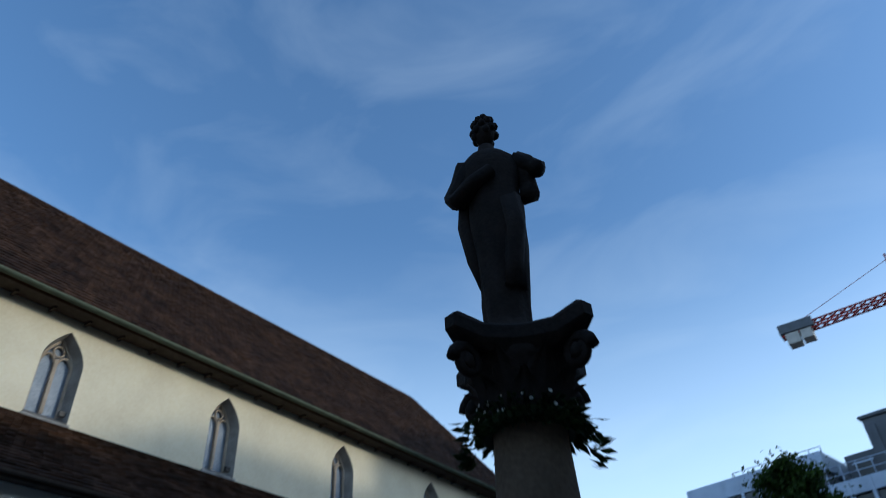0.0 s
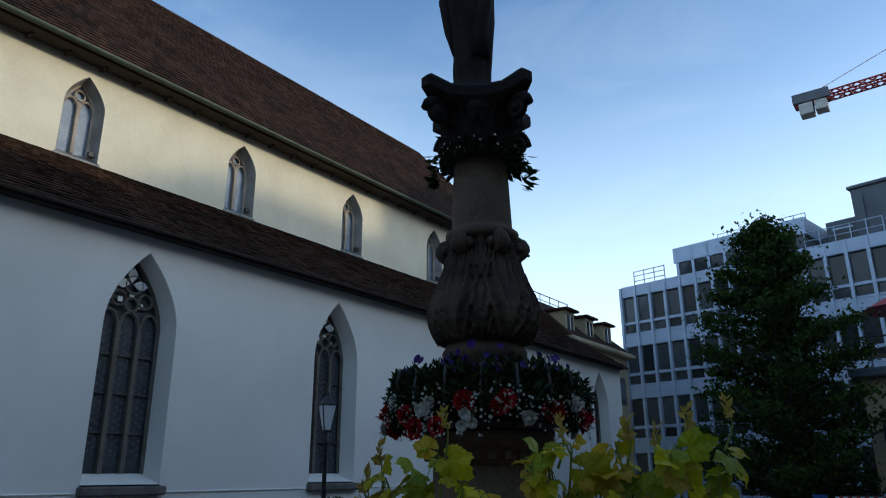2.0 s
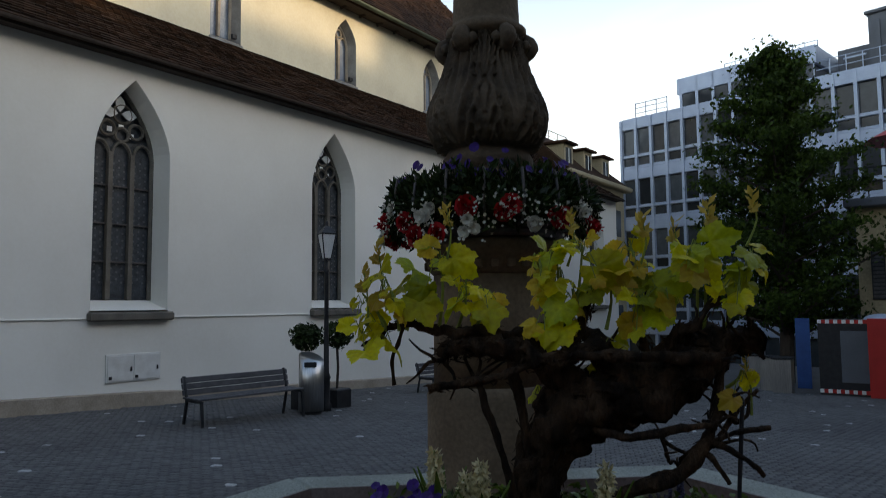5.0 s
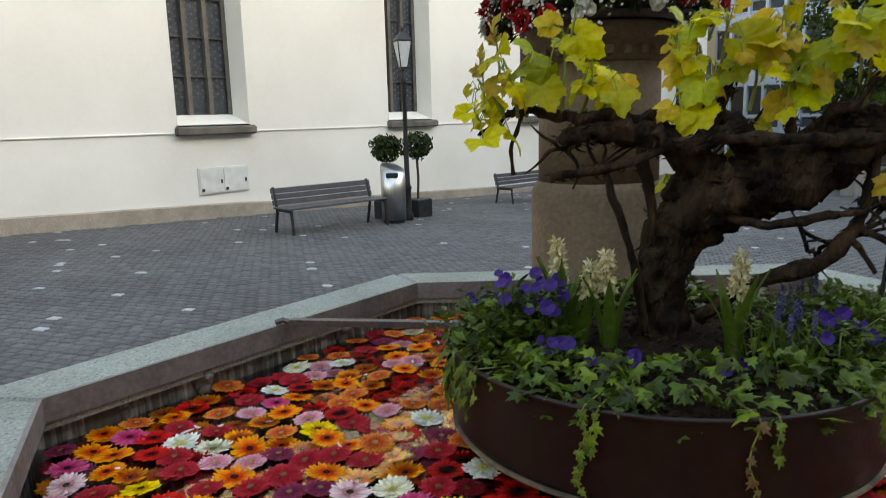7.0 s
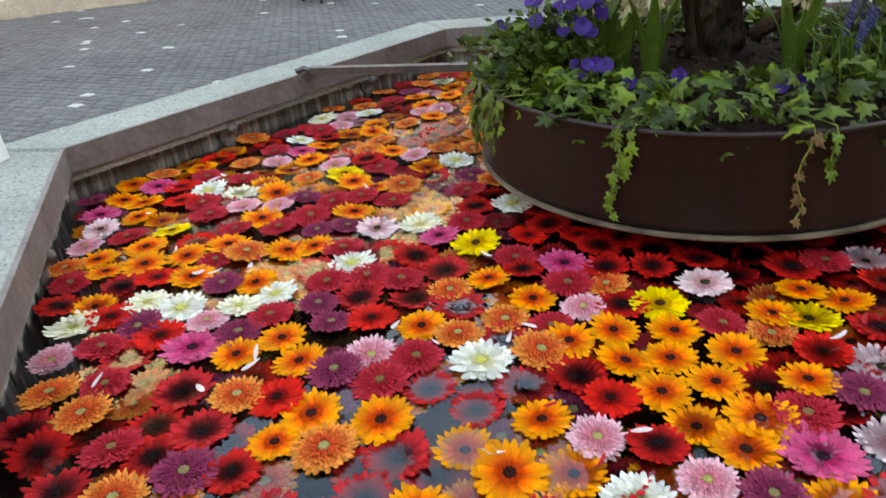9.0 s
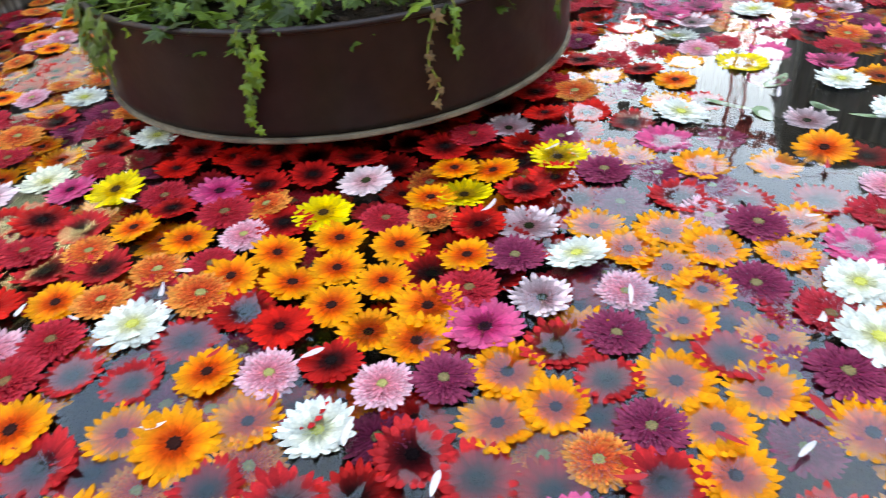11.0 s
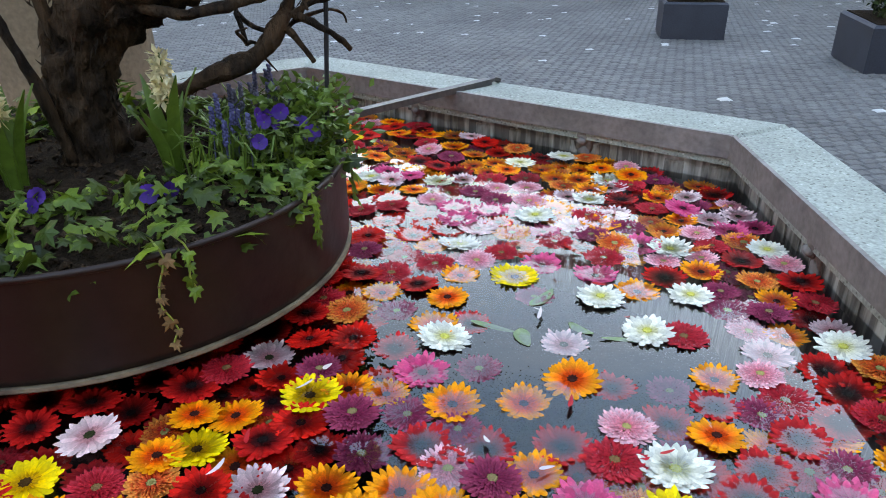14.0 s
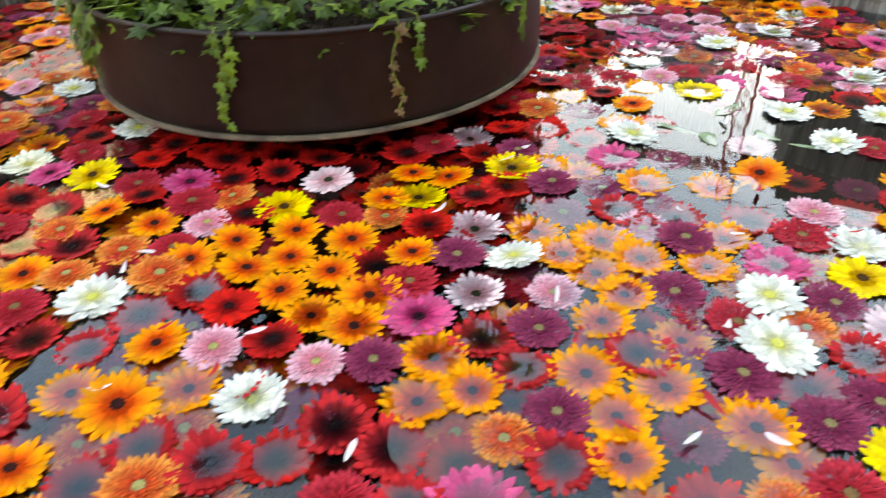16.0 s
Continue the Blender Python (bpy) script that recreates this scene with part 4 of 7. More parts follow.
LIP = offset(HEX, 0.012)
FACE = offset(HEX, 0.045)
for i in range(6):
    j = (i + 1) % 6
    part("rim_stone", strip(LIP[i], LIP[j], OUT[i], OUT[j], RIM - 0.09, RIM), rim_granite, basin, "pale speckled granite rim slab")
    part("lead_flashing", strip(IN[i], IN[j], LIP[i], LIP[j], RIM - 0.066, RIM + 0.004, 0.004), lead, basin, "dark lead edge along the rim")
    a, b = FACE[i], FACE[j]
    part("inner_wall", strip(a, b, BODY[i], BODY[j], 0.35, RIM - 0.09, 0.002), wall_stone, basin)
    part("outer_wall", strip(mid(BODY[i], OUT[i], 0.02), mid(BODY[j], OUT[j], 0.02), mid(BODY[i], OUT[i], 0.75), mid(BODY[j], OUT[j], 0.75), -0.2, RIM - 0.092, 0.002), grey_stone, basin)
    # crusted tongues of limescale on the inner wall
    rng = random.Random(30 + i)
    inward = Vector((CENTRE.x - (a[0] + b[0]) / 2, CENTRE.y - (a[1] + b[1]) / 2)).normalized()
    for k in range(17):
        f = (k + 0.5) / 17 + rng.uniform(-0.02, 0.02)
        w = rng.uniform(0.006, 0.018)
        p, q = mid(a, b, f - w), mid(a, b, f + w)
        d = rng.uniform(0.003, 0.006)
        z1, z0 = RIM - 0.095 - rng.uniform(0, 0.03), WATER - 0.02
        e = 0.004
        v = [(p[0] + inward.x * e, p[1] + inward.y * e, z0), (q[0] + inward.x * e, q[1] + inward.y * e, z0),
             (q[0] + inward.x * d, q[1] + inward.y * d, z0 + 0.03), (q[0] + inward.x * d, q[1] + inward.y * d, z1), (q[0], q[1], z1 + 0.01), (p[0], p[1], z1 + 0.01),
             (p[0] + inward.x * d, p[1] + inward.y * d, z1), (p[0] + inward.x * d, p[1] + inward.y * d, z0 + 0.03)]
        part("lime_tongue", Geo().add(v, [(0, 1, 2, 7), (7, 2, 3, 6), (6, 3, 4, 5), (0, 7, 6, 5), (1, 4, 3, 2)]), lime, basin)
    # two small lion masks on each side
    for f in (0.33, 0.72):
        c = mid(a, b, f)
        g = Geo()
        m = Matrix.Translation((c[0], c[1], RIM - 0.085)) @ Matrix.Rotation(math.atan2(inward.y, inward.x), 4, "Z")
        m = m @ Matrix.Scale(1.25, 4)
        g.ball((0.006, 0, 0), (0.016, 0.034, 0.04), 16, 10, m, 0.9)
        g.ball((0.018, 0, 0.004), (0.012, 0.02, 0.022), 12, 8, m, 0.4)
        g.ball((0.027, 0, -0.008), (0.011, 0.014, 0.011), 10, 6, m)
        for s in (-1, 1):
            g.ball((0.012, 0.026 * s, 0.026), (0.007, 0.009, 0.01), 8, 6, m)
            g.ball((0.024, 0.009 * s, 0.008), (0.005, 0.004, 0.003), 6, 4, m)
        g.ball((0.008, 0, -0.046), (0.011, 0.018, 0.026), 10, 6, m, 0.7)
        part("lion_mask", g, lead, basin, "small weathered lion mask", True)
part("floor", Geo().prism(list(reversed(offset(HEX, 0.1))), 0.3, 0.36), soil, basin, "dark basin bottom")
pond = struct("water", Geo().add([(x, y, WATER) for x, y in reversed(offset(HEX, 0.05))], [tuple(range(6))]), water_mat, "still dark water reflecting the sky", "water")
pond.visible_shadow = False

for (p, q), lab in ((((-1.1, 1.2), (-0.36, 1.79)), "a"), (((0.8, 2.8), (0.3, 2.25)), "b")):
    br = thing("iron_bar", "flat wrought-iron bar lying across the basin from its rim", "bar", "bars across the basin")
    p, q = Vector((*p, RIM + 0.012)), Vector((*q, RIM - 0.015))
    d = (q - p).normalized()
    s = Vector((-d.y, d.x, 0)) * 0.016
    h = Vector((0, 0, 0.011))
    part("bar", Geo().add([p - s - h, p + s - h, p + s + h, p - s + h, q - s - h, q + s - h, q + s + h, q - s + h],
                          [(3, 2, 1, 0), (4, 5, 6, 7), (0, 1, 5, 4), (1, 2, 6, 5), (2, 3, 7, 6), (3, 0, 4, 7)]), iron, br)
    part("end_hook", Geo().tube([p, p - d * 0.025 + Vector((0, 0, 0.006)), p - d * 0.05 + Vector((0, 0, -0.004))], 0.011, 6), iron, br)

# ---- the column ----
AX, AY = -0.525, 2.30
col = thing("fountain_column", "weathered sandstone column with a carved acanthus bulb and capital", "column")
col.matrix_basis = pose(AX, AY, 0, 0, 0, 30)


part("pedestal", Geo().lathe([(0.31, 0.0), (0.31, 0.35), (0.285, 0.4), (0.262, 0.42), (0.262, 1.45), (0.248, 1.475), (0.236, 1.49)], 40), column_stone, col, "", True)
part("drum", Geo().lathe([(0.234, 1.49), (0.232, 1.93)], 40), column_stone, col, "", True)
part("cornice", Geo().lathe([(0.234, 1.93), (0.25, 1.945), (0.25, 1.97), (0.275, 2.0), (0.29, 2.02), (0.29, 2.06), (0.24, 2.075)], 40), column_stone, col, "", True)
for k in range(26):
    a = 2 * math.pi * k / 26
    part("dentil", Geo().box((-0.012, -0.014, -0.02), (0.02, 0.014, 0.014), pose(0.25 * math.cos(a), 0.25 * math.sin(a), 1.97, 0, 0, math.degrees(a)), 0.004), column_stone, col)
PROFILE = [(2.07, 0.2), (2.3, 0.2), (2.36, 0.172), (2.375, 0.188), (2.41, 0.19), (2.43, 0.178), (2.45, 0.165), (2.465, 0.172), (2.49, 0.19), (2.53, 0.207), (2.58, 0.21), (2.64, 0.198), (2.71, 0.168), (2.79, 0.138), (2.87, 0.122), (2.92, 0.124)]


def carved(a, z):
    """Depth of the carving: broad acanthus leaves with curved ribs, and shorter ones between them."""
    best = 0.0
    for turn, t0, t1, w, n in ((0.0, 2.455, 2.9, 0.6, 6), (0.5, 2.45, 2.7, 0.36, 6), (0.5, 2.72, 2.93, 0.36, 6)):
        if not t0 < z < t1:
            continue
        u = (z - t0) / (t1 - t0)
        step = 2 * math.pi / n
        da = abs((a / step + turn + 0.5) % 1 - 0.5) * step
        hw = w * math.sin(math.pi * (0.16 + 0.8 * u)) ** 0.6 * (0.86 + 0.16 * abs(math.sin(4.5 * math.pi * u)))
        q = da / hw
        if q < 1:
            rib = 0.5 + 0.5 * math.cos(2 * math.pi * (2.3 * q - 1.9 * u * (1 - 0.5 * q)))
            best = max(best, 0.016 + 0.012 * (1 - q * q) + 0.027 * rib ** 1.4 * min(1, q * 4) + 0.012 * math.exp(-(q / 0.12) ** 2))
    return best


zs = [2.07, 2.2, 2.3, 2.34, 2.36, 2.375, 2.41, 2.43, 2.44] + [2.45 + 0.47 * i / 84 for i in range(85)]
pz, pr = [q[0] for q in PROFILE], [q[1] for q in PROFILE]
g, n = Geo(), 216
g.add([tuple((float(np.interp(z, pz, pr)) + carved(2 * math.pi * i / n, z)) * c for c in (math.cos(2 * math.pi * i / n), math.sin(2 * math.pi * i / n))) + (z,) for z in zs for i in range(n)],
      [(j * n + i, j * n + (i + 1) % n, (j + 1) * n + (i + 1) % n, (j + 1) * n + i) for j in range(len(zs) - 1) for i in range(n)])
part("bulb", g, bulb_stone, col, "bulb carved with acanthus leaves", True)


BULB = [(2.44, 0.165), (2.47, 0.178), (2.51, 0.206), (2.56, 0.217), (2.62, 0.215), (2.7, 0.199), (2.79, 0.158), (2.87, 0.14), (3.0, 0.14)]
BELL = [(3.3, 0.138), (3.45, 0.152), (3.5, 0.167), (3.55, 0.187), (3.62, 0.21)]


def acanthus(a, z0, z1, shape, w, curl):
    """A carved leaf lying on the stone, with a raised midrib, side ribs and a rolled tip."""
    g = Geo()
    rows, cols = 9, 7
    v = []
    for j in range(rows):
        t = j / (rows - 1)
        z = z0 + (z1 - z0) * t
        r = float(np.interp(z, [q[0] for q in shape], [q[1] for q in shape])) - 0.004 + curl * max(0, t - 0.72) ** 1.5 * 3
        half = w * (0.55 + 0.9 * math.sin(math.pi * min(1, t * 0.9 + 0.1)) * 0.6) * (1 - 0.6 * max(0, t - 0.7) / 0.3)
        half *= 1 + 0.16 * math.cos(t * 24)
        for i in range(cols):
            s = 2 * i / (cols - 1) - 1
            rel = 0.022 * (1 - abs(s)) + 0.012 * math.cos(s * 11) - 0.002
            aa = a + s * half / r
            v.append(((r + rel) * math.cos(aa), (r + rel) * math.sin(aa), z - 0.012 * abs(s)))
    g.add(v, [(j * cols + i, j * cols + i + 1, (j + 1) * cols + i + 1, (j + 1) * cols + i) for j in range(rows - 1) for i in range(cols - 1)])
    return g


for k in range(6):
    a = 2 * math.pi * k / 6
    part("acanthus_leaf", acanthus(a, 2.74, 2.92, BULB, 0.06, 0.03), bulb_stone, col, "", True)
    part("acanthus_leaf", acanthus(a + math.pi / 6, 2.76, 2.92, BULB, 0.055, 0.04), bulb_stone, col, "", True)
    # the leaf's tip rolled over into a rounded knob
    e, t = Vector((math.cos(a), math.sin(a), 0)), Vector((-math.sin(a), math.cos(a), 0))
    g = Geo()
    g.tube([e * (0.15 + 0.036 * math.sin(q * 0.45)) + Vector((0, 0, 2.86 + 0.07 * (1 - math.cos(q * 0.45)) / 2)) for q in range(8)], [0.03, 0.034, 0.037, 0.038, 0.036, 0.032, 0.026, 0.016], 10, 0.25)
    g.ball(tuple(e * 0.183 + Vector((0, 0, 2.895))), (0.026, 0.026, 0.03), 10, 8, None, 0.5)
    for side in (-1, 1):
        g.ball(tuple(e * 0.168 + t * 0.042 * side + Vector((0, 0, 2.885))), (0.022, 0.022, 0.026), 8, 6, None, 0.5)
    part("leaf_curl", g, bulb_stone, col, "rolled tip of an acanthus leaf", True)
part("shaft", Geo().lathe([(0.152, 2.92), (0.172, 2.94), (0.172, 2.965), (0.15, 2.98), (0.143, 3.0), (0.131, 3.28), (0.131, 3.33), (0.148, 3.345), (0.148, 3.37), (0.135, 3.38)], 40), column_stone, col, "", True)
# the capital is coloured as a dark silhouette, darker than the column's own stone
part("bell", Geo().lathe([(0.14, 3.37), (0.15, 3.45), (0.165, 3.5), (0.185, 3.55), (0.2, 3.58)], 32), silhouette_stone, col, "", True)
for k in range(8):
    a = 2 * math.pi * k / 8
    part("capital_leaf", acanthus(a, 3.37, 3.5, BELL, 0.06, 0.07), silhouette_stone, col, "", True)
    part("capital_leaf", acanthus(a + math.pi / 8, 3.4, 3.58, BELL, 0.06, 0.06), silhouette_stone, col, "", True)
for k in range(4):
    a = math.pi / 2 * k + math.pi / 4
    c = Vector((0.275 * math.cos(a), 0.275 * math.sin(a), 3.53))
    g = Geo()
    t = Vector((-math.sin(a), math.cos(a), 0))
    pts = []
    for q in range(22):
        th = q * 0.5
        rr = 0.062 * (1 - q / 26)
        pts.append(c + Vector((math.cos(a), math.sin(a), 0)) * rr * math.cos(th) + Vector((0, 0, 1)) * rr * math.sin(th))
    g.tube(pts, [0.024 - 0.0005 * q for q in range(22)], 8)
    g.ball(tuple(c), (0.032, 0.032, 0.036), 10, 8, None, 0.3)
    part("volute", g, silhouette_stone, col, "", True)
# abacus with curved sides and pointed horns
pts = []
for k in range(4):
    a = math.pi / 2 * k + math.pi / 4
    for s in (-0.12, 0.12):
        pts.append((0.345 * math.cos(a + s * 0.6), 0.345 * math.sin(a + s * 0.6)))
    for q in range(1, 6):
        f = q / 6
        b = a + math.pi / 2 * f
        r = 0.335 - 0.125 * math.sin(math.pi * f) ** 0.7
        pts.append((r * math.cos(b), r * math.sin(b)))
g = Geo()
m = len(pts)
lv = [(0.84, 3.555), (0.93, 3.575), (1.0, 3.595), (1.0, 3.645), (0.93, 3.66)]
horn = lambda x, y: 0.05 * (math.hypot(x, y) / 0.345) ** 5
g.add([(x * k, y * k, z + horn(x, y)) for k, z in lv for x, y in pts],
      [(j * m + i, j * m + (i + 1) % m, (j + 1) * m + (i + 1) % m, (j + 1) * m + i) for j in range(len(lv) - 1) for i in range(m)] + [tuple(range((len(lv) - 1) * m, len(lv) * m)), tuple(reversed(range(m)))])
part("abacus", g, silhouette_stone, col)

# ---- the statue: one plain weathered figure, its backlit shade put into the colour ----
g = Geo()
M = pose(AX - 0.026, AY - 0.015, 0, 0, 0, 28) @ Matrix.Diagonal((0.84, 0.84, 1, 1))
body = [(0.235, 0.235, 3.64, 0, 0), (0.215, 0.215, 3.675, 0, 0), (0.16, 0.155, 3.705, 0, 0), (0.118, 0.11, 3.725, 0, 0), (0.11, 0.1, 3.78, 0.0, 0), (0.112, 0.104, 3.86, 0.0, 0), (0.118, 0.106, 3.95, 0.005, 0), (0.126, 0.108, 4.05, 0.005, 0), (0.134, 0.112, 4.14, 0.005, 0), (0.14, 0.117, 4.22, 0, 0),
        (0.143, 0.12, 4.3, 0.0, 0), (0.142, 0.12, 4.36, 0, 0), (0.128, 0.11, 4.43, -0.005, 0), (0.14, 0.115, 4.5, -0.005, 0), (0.158, 0.12, 4.57, -0.005, 0), (0.15, 0.11, 4.63, -0.005, 0), (0.11, 0.085, 4.67, -0.01, 0),
        (0.052, 0.052, 4.695, -0.015, -0.005), (0.045, 0.047, 4.73, -0.015, -0.01)]
n = 40
v = []
for j, (rx, ry, z, cx, cy) in enumerate(body):
    for i in range(n):
        a = 2 * math.pi * i / n
        fold = 1 + (0.05 * math.sin(9 * a + z * 6) + 0.03 * math.sin(17 * a - z * 11) if 3.71 < z < 4.5 else 0) + 0.05 * noise.noise(Vector((math.cos(a) * 2, math.sin(a) * 2, z * 7)))
        v.append(M @ Vector((cx + rx * fold * math.cos(a), cy + ry * fold * math.sin(a), z)))
g.add(v, [(j * n + i, j * n + (i + 1) % n, (j + 1) * n + (i + 1) % n, (j + 1) * n + i) for j in range(len(body) - 1) for i in range(n)] + [tuple(reversed(range(n))), tuple(range((len(body) - 1) * n, len(body) * n))])
g.ball((-0.015, -0.012, 4.83), (0.06, 0.068, 0.085), 18, 14, M)
for k in range(26):
    a, t = k * 2.4, 0.25 + 0.7 * (k / 26)
    g.ball((-0.015 + 0.062 * math.cos(a) * math.sin(t * 2.2), -0.005 + 0.068 * math.sin(a) * math.sin(t * 2.2), 4.84 + 0.085 * math.cos(t * 2.2)), 0.024, 8, 6, M)
g.tube([M @ Vector(p) for p in ((0.12, 0.0, 4.63), (0.2, 0.01, 4.585), (0.245, -0.02, 4.55), (0.24, -0.07, 4.53))], [0.06, 0.058, 0.042, 0.03], 12, 0.3)
g.tube([M @ Vector(p) for p in ((0.16, 0.02, 4.57), (0.185, 0.03, 4.5), (0.19, 0.02, 4.44), (0.15, 0.0, 4.4))], [0.05, 0.045, 0.045, 0.03], 12, 0.3)
g.tube([M @ Vector(p) for p in ((-0.13, 0.0, 4.62), (-0.17, 0.0, 4.52), (-0.205, -0.03, 4.42), (-0.19, -0.07, 4.38), (-0.1, -0.12, 4.44), (0.0, -0.125, 4.5))], [0.05, 0.055, 0.05, 0.045, 0.035, 0.03], 12, 0.3)
g.tube([M @ Vector(p) for p in ((-0.15, 0.0, 4.42), (-0.155, 0.01, 4.28), (-0.13, 0.0, 4.1), (-0.1, 0.0, 3.95))], [0.03, 0.04, 0.035, 0.02], 10, 0.4)
g.tube([M @ Vector(p) for p in ((0.07, -0.08, 4.34), (0.09, -0.1, 4.18), (0.06, -0.08, 4.02), (0.05, -0.07, 3.9))], [0.05, 0.045, 0.04, 0.05], 10, 0.3)
st = part("statue", g, silhouette_stone, None, "", True)
tagged(st, "weathered stone statue of a draped figure on the column, coloured near-black for its backlit shade", "statue")

# ---- garlands on the column ----
def tiny_leaf(g, c, d, size, rng, spread=0.35):
    d = Vector(d).normalized()
    s = d.orthogonal().normalized()
    s = Matrix.Rotation(rng.uniform(0, 6.28), 3, d) @ s
    t = d.cross(s)
    c = Vector(c)
    g.add([c, c + d * size * 0.5 + s * size * spread * 0.5 + t * size * 0.05, c + d * size, c + d * size * 0.5 - s * size * spread * 0.5 + t * size * 0.05], [(0, 1, 2), (0, 2, 3)])


def blossom(g, c, d, r, rng, petals=6, rings=2, cup=0.3):
    """A small open flower facing d."""
    d = Vector(d).normalized()
    s = d.orthogonal().normalized()
    t = d.cross(s)
    c = Vector(c)
    for k in range(rings):
        for i in range(petals):
            a = 2 * math.pi * (i + 0.5 * k) / petals + rng.uniform(-0.15, 0.15)
            e = s * math.cos(a) + t * math.sin(a)
            w = e.cross(d)
            rr = r * (1 - 0.35 * k)
            h = r * (cup + 0.35 * k)
            k2 = 2.2 / petals + 0.16
            g.add([c, c + e * rr * 0.55 + w * rr * k2 + d * h * 0.6, c + e * rr * 0.93 + w * rr * k2 * 0.75 + d * h * 0.9, c + e * rr * 1.02 + d * h, c + e * rr * 0.93 - w * rr * k2 * 0.75 + d * h * 0.9, c + e * rr * 0.55 - w * rr * k2 + d * h * 0.6], [(0, 1, 2, 3), (0, 3, 4, 5)])


red_petal = material("carnation_red", (0.5, 0.01, 0.014), (0.32, 0.007, 0.01), rough=0.6, island=0.3, through_light=0.2)
white_petal = material("white_blossom", (0.62, 0.6, 0.5), (0.7, 0.67, 0.58), rough=0.6, island=0.2, through_light=0.25)
rng = random.Random(11)
gar = thing("flower_wreath", "wreath of red, white and violet flowers round the column", "wreath")
leaves, reds, whites, blues, mids = Geo(), Geo(), Geo(), Geo(), Geo()
RR = 0.33
for _ in range(7500):
    a, q = rng.uniform(0, 6.283), rng.uniform(-0.9, 2.6)
    big = 1 + 0.28 * noise.noise(Vector((math.cos(a) * 2.6, math.sin(a) * 2.6, q)))
    r = 0.1 * rng.uniform(0.5, 1.1) * big
    d = Vector((math.cos(a) * math.cos(q), math.sin(a) * math.cos(q), math.sin(q)))
    c = Vector((AX + RR * math.cos(a), AY + RR * math.sin(a), 2.185)) + Vector((d.x * r * 0.95, d.y * r * 0.95, d.z * r * 1.2))
    tiny_leaf(leaves, c, d + Vector((rng.uniform(-0.9, 0.9), rng.uniform(-0.9, 0.9), rng.uniform(-0.6, 0.8))), rng.uniform(0.02, 0.055), rng, 0.34)
part("leaves", leaves, dark_foliage, gar)
part("core", Geo().tube([(AX + (RR - 0.03) * math.cos(a), AY + (RR - 0.03) * math.sin(a), 2.19) for a in [2 * math.pi * i / 40 for i in range(41)]], 0.085, 10), dark_foliage, gar)
for k in range(40):
    a = 2 * math.pi * k / 40 + rng.uniform(-0.08, 0.08)
    low = rng.uniform(-0.12, -0.01)
    d = Vector((math.cos(a), math.sin(a), rng.uniform(-0.5, 0.05)))
    c = Vector((AX + (RR + 0.1) * math.cos(a), AY + (RR + 0.1) * math.sin(a), 2.185 + low))
    f = Geo()
    if k % 3:
        for q in range(3):
            blossom(f, c - d * 0.006 * q, d + Vector((rng.uniform(-0.3, 0.3), rng.uniform(-0.3, 0.3), rng.uniform(-0.3, 0.3))), rng.uniform(0.038, 0.05) * (1 - 0.12 * q), rng, 11, 4, 0.12 + 0.2 * q)
        part("carnation", f, red_petal, gar)
    else:
        for q in range(3):
            blossom(f, c + Vector((rng.uniform(-0.02, 0.02), rng.uniform(-0.02, 0.02), rng.uniform(-0.02, 0.03))), d, rng.uniform(0.02, 0.03), rng, 7, 2)
        part("white_flower", f, white_petal, gar)
    for q in range(34):
        e = Vector((rng.gauss(0, 0.035), rng.gauss(0, 0.035), rng.gauss(0.005, 0.032)))
        p = c + e
        flat = Vector((p.x - AX, p.y - AY, 0)).normalized()
        p = Vector((AX, AY, p.z)) + flat * (RR + 0.115 + rng.uniform(-0.015, 0.012))
        blossom(whites, p, flat + Vector((rng.uniform(-0.6, 0.6), rng.uniform(-0.6, 0.6), rng.uniform(-0.6, 0.6))), rng.uniform(0.003, 0.0065), rng, 5, 1)
for k in range(9):
    a0 = 2 * math.pi * k / 9 + rng.uniform(-0.2, 0.2)
    for q in range(rng.randint(7, 15)):
        a = a0 + rng.gauss(0, 0.12)
        ro = RR * rng.uniform(0.86, 1.16)
        c = Vector((AX + ro * math.cos(a), AY + ro * math.sin(a), 2.3 + abs(rng.gauss(0, 0.035))))
        f = Geo()
        blossom(f, c, (math.cos(a) + rng.uniform(-0.6, 0.6), math.sin(a) + rng.uniform(-0.6, 0.6), rng.uniform(0.1, 0.9)), rng.uniform(0.013, 0.022), rng, 5, 1)
        part("violet", f, violet, gar)
part("baby_breath", whites, white_petal, gar, "sprays of tiny white flowers")
for k in range(18):
    a = 2 * math.pi * k / 18
    part("strap", Geo().tube([(AX + q * math.cos(a), AY + q * math.sin(a), z) for q, z in ((0.3, 2.09), (0.4, 2.12), (0.425, 2.2), (0.405, 2.31))], 0.006, 6), iron, gar)
part("hoop", Geo().tube([(AX + 0.29 * math.cos(a), AY + 0.29 * math.sin(a), 2.09) for a in [2 * math.pi * i / 32 for i in range(33)]], 0.02, 8), iron, gar)
for k in range(3):
    a = 2 * math.pi * k / 3 + 0.4
    part("stay", Geo().tube([(AX + 0.2 * math.cos(a), AY + 0.2 * math.sin(a), 2.075), (AX + 0.3 * math.cos(a), AY + 0.3 * math.sin(a), 2.09)], 0.012, 6), iron, gar)

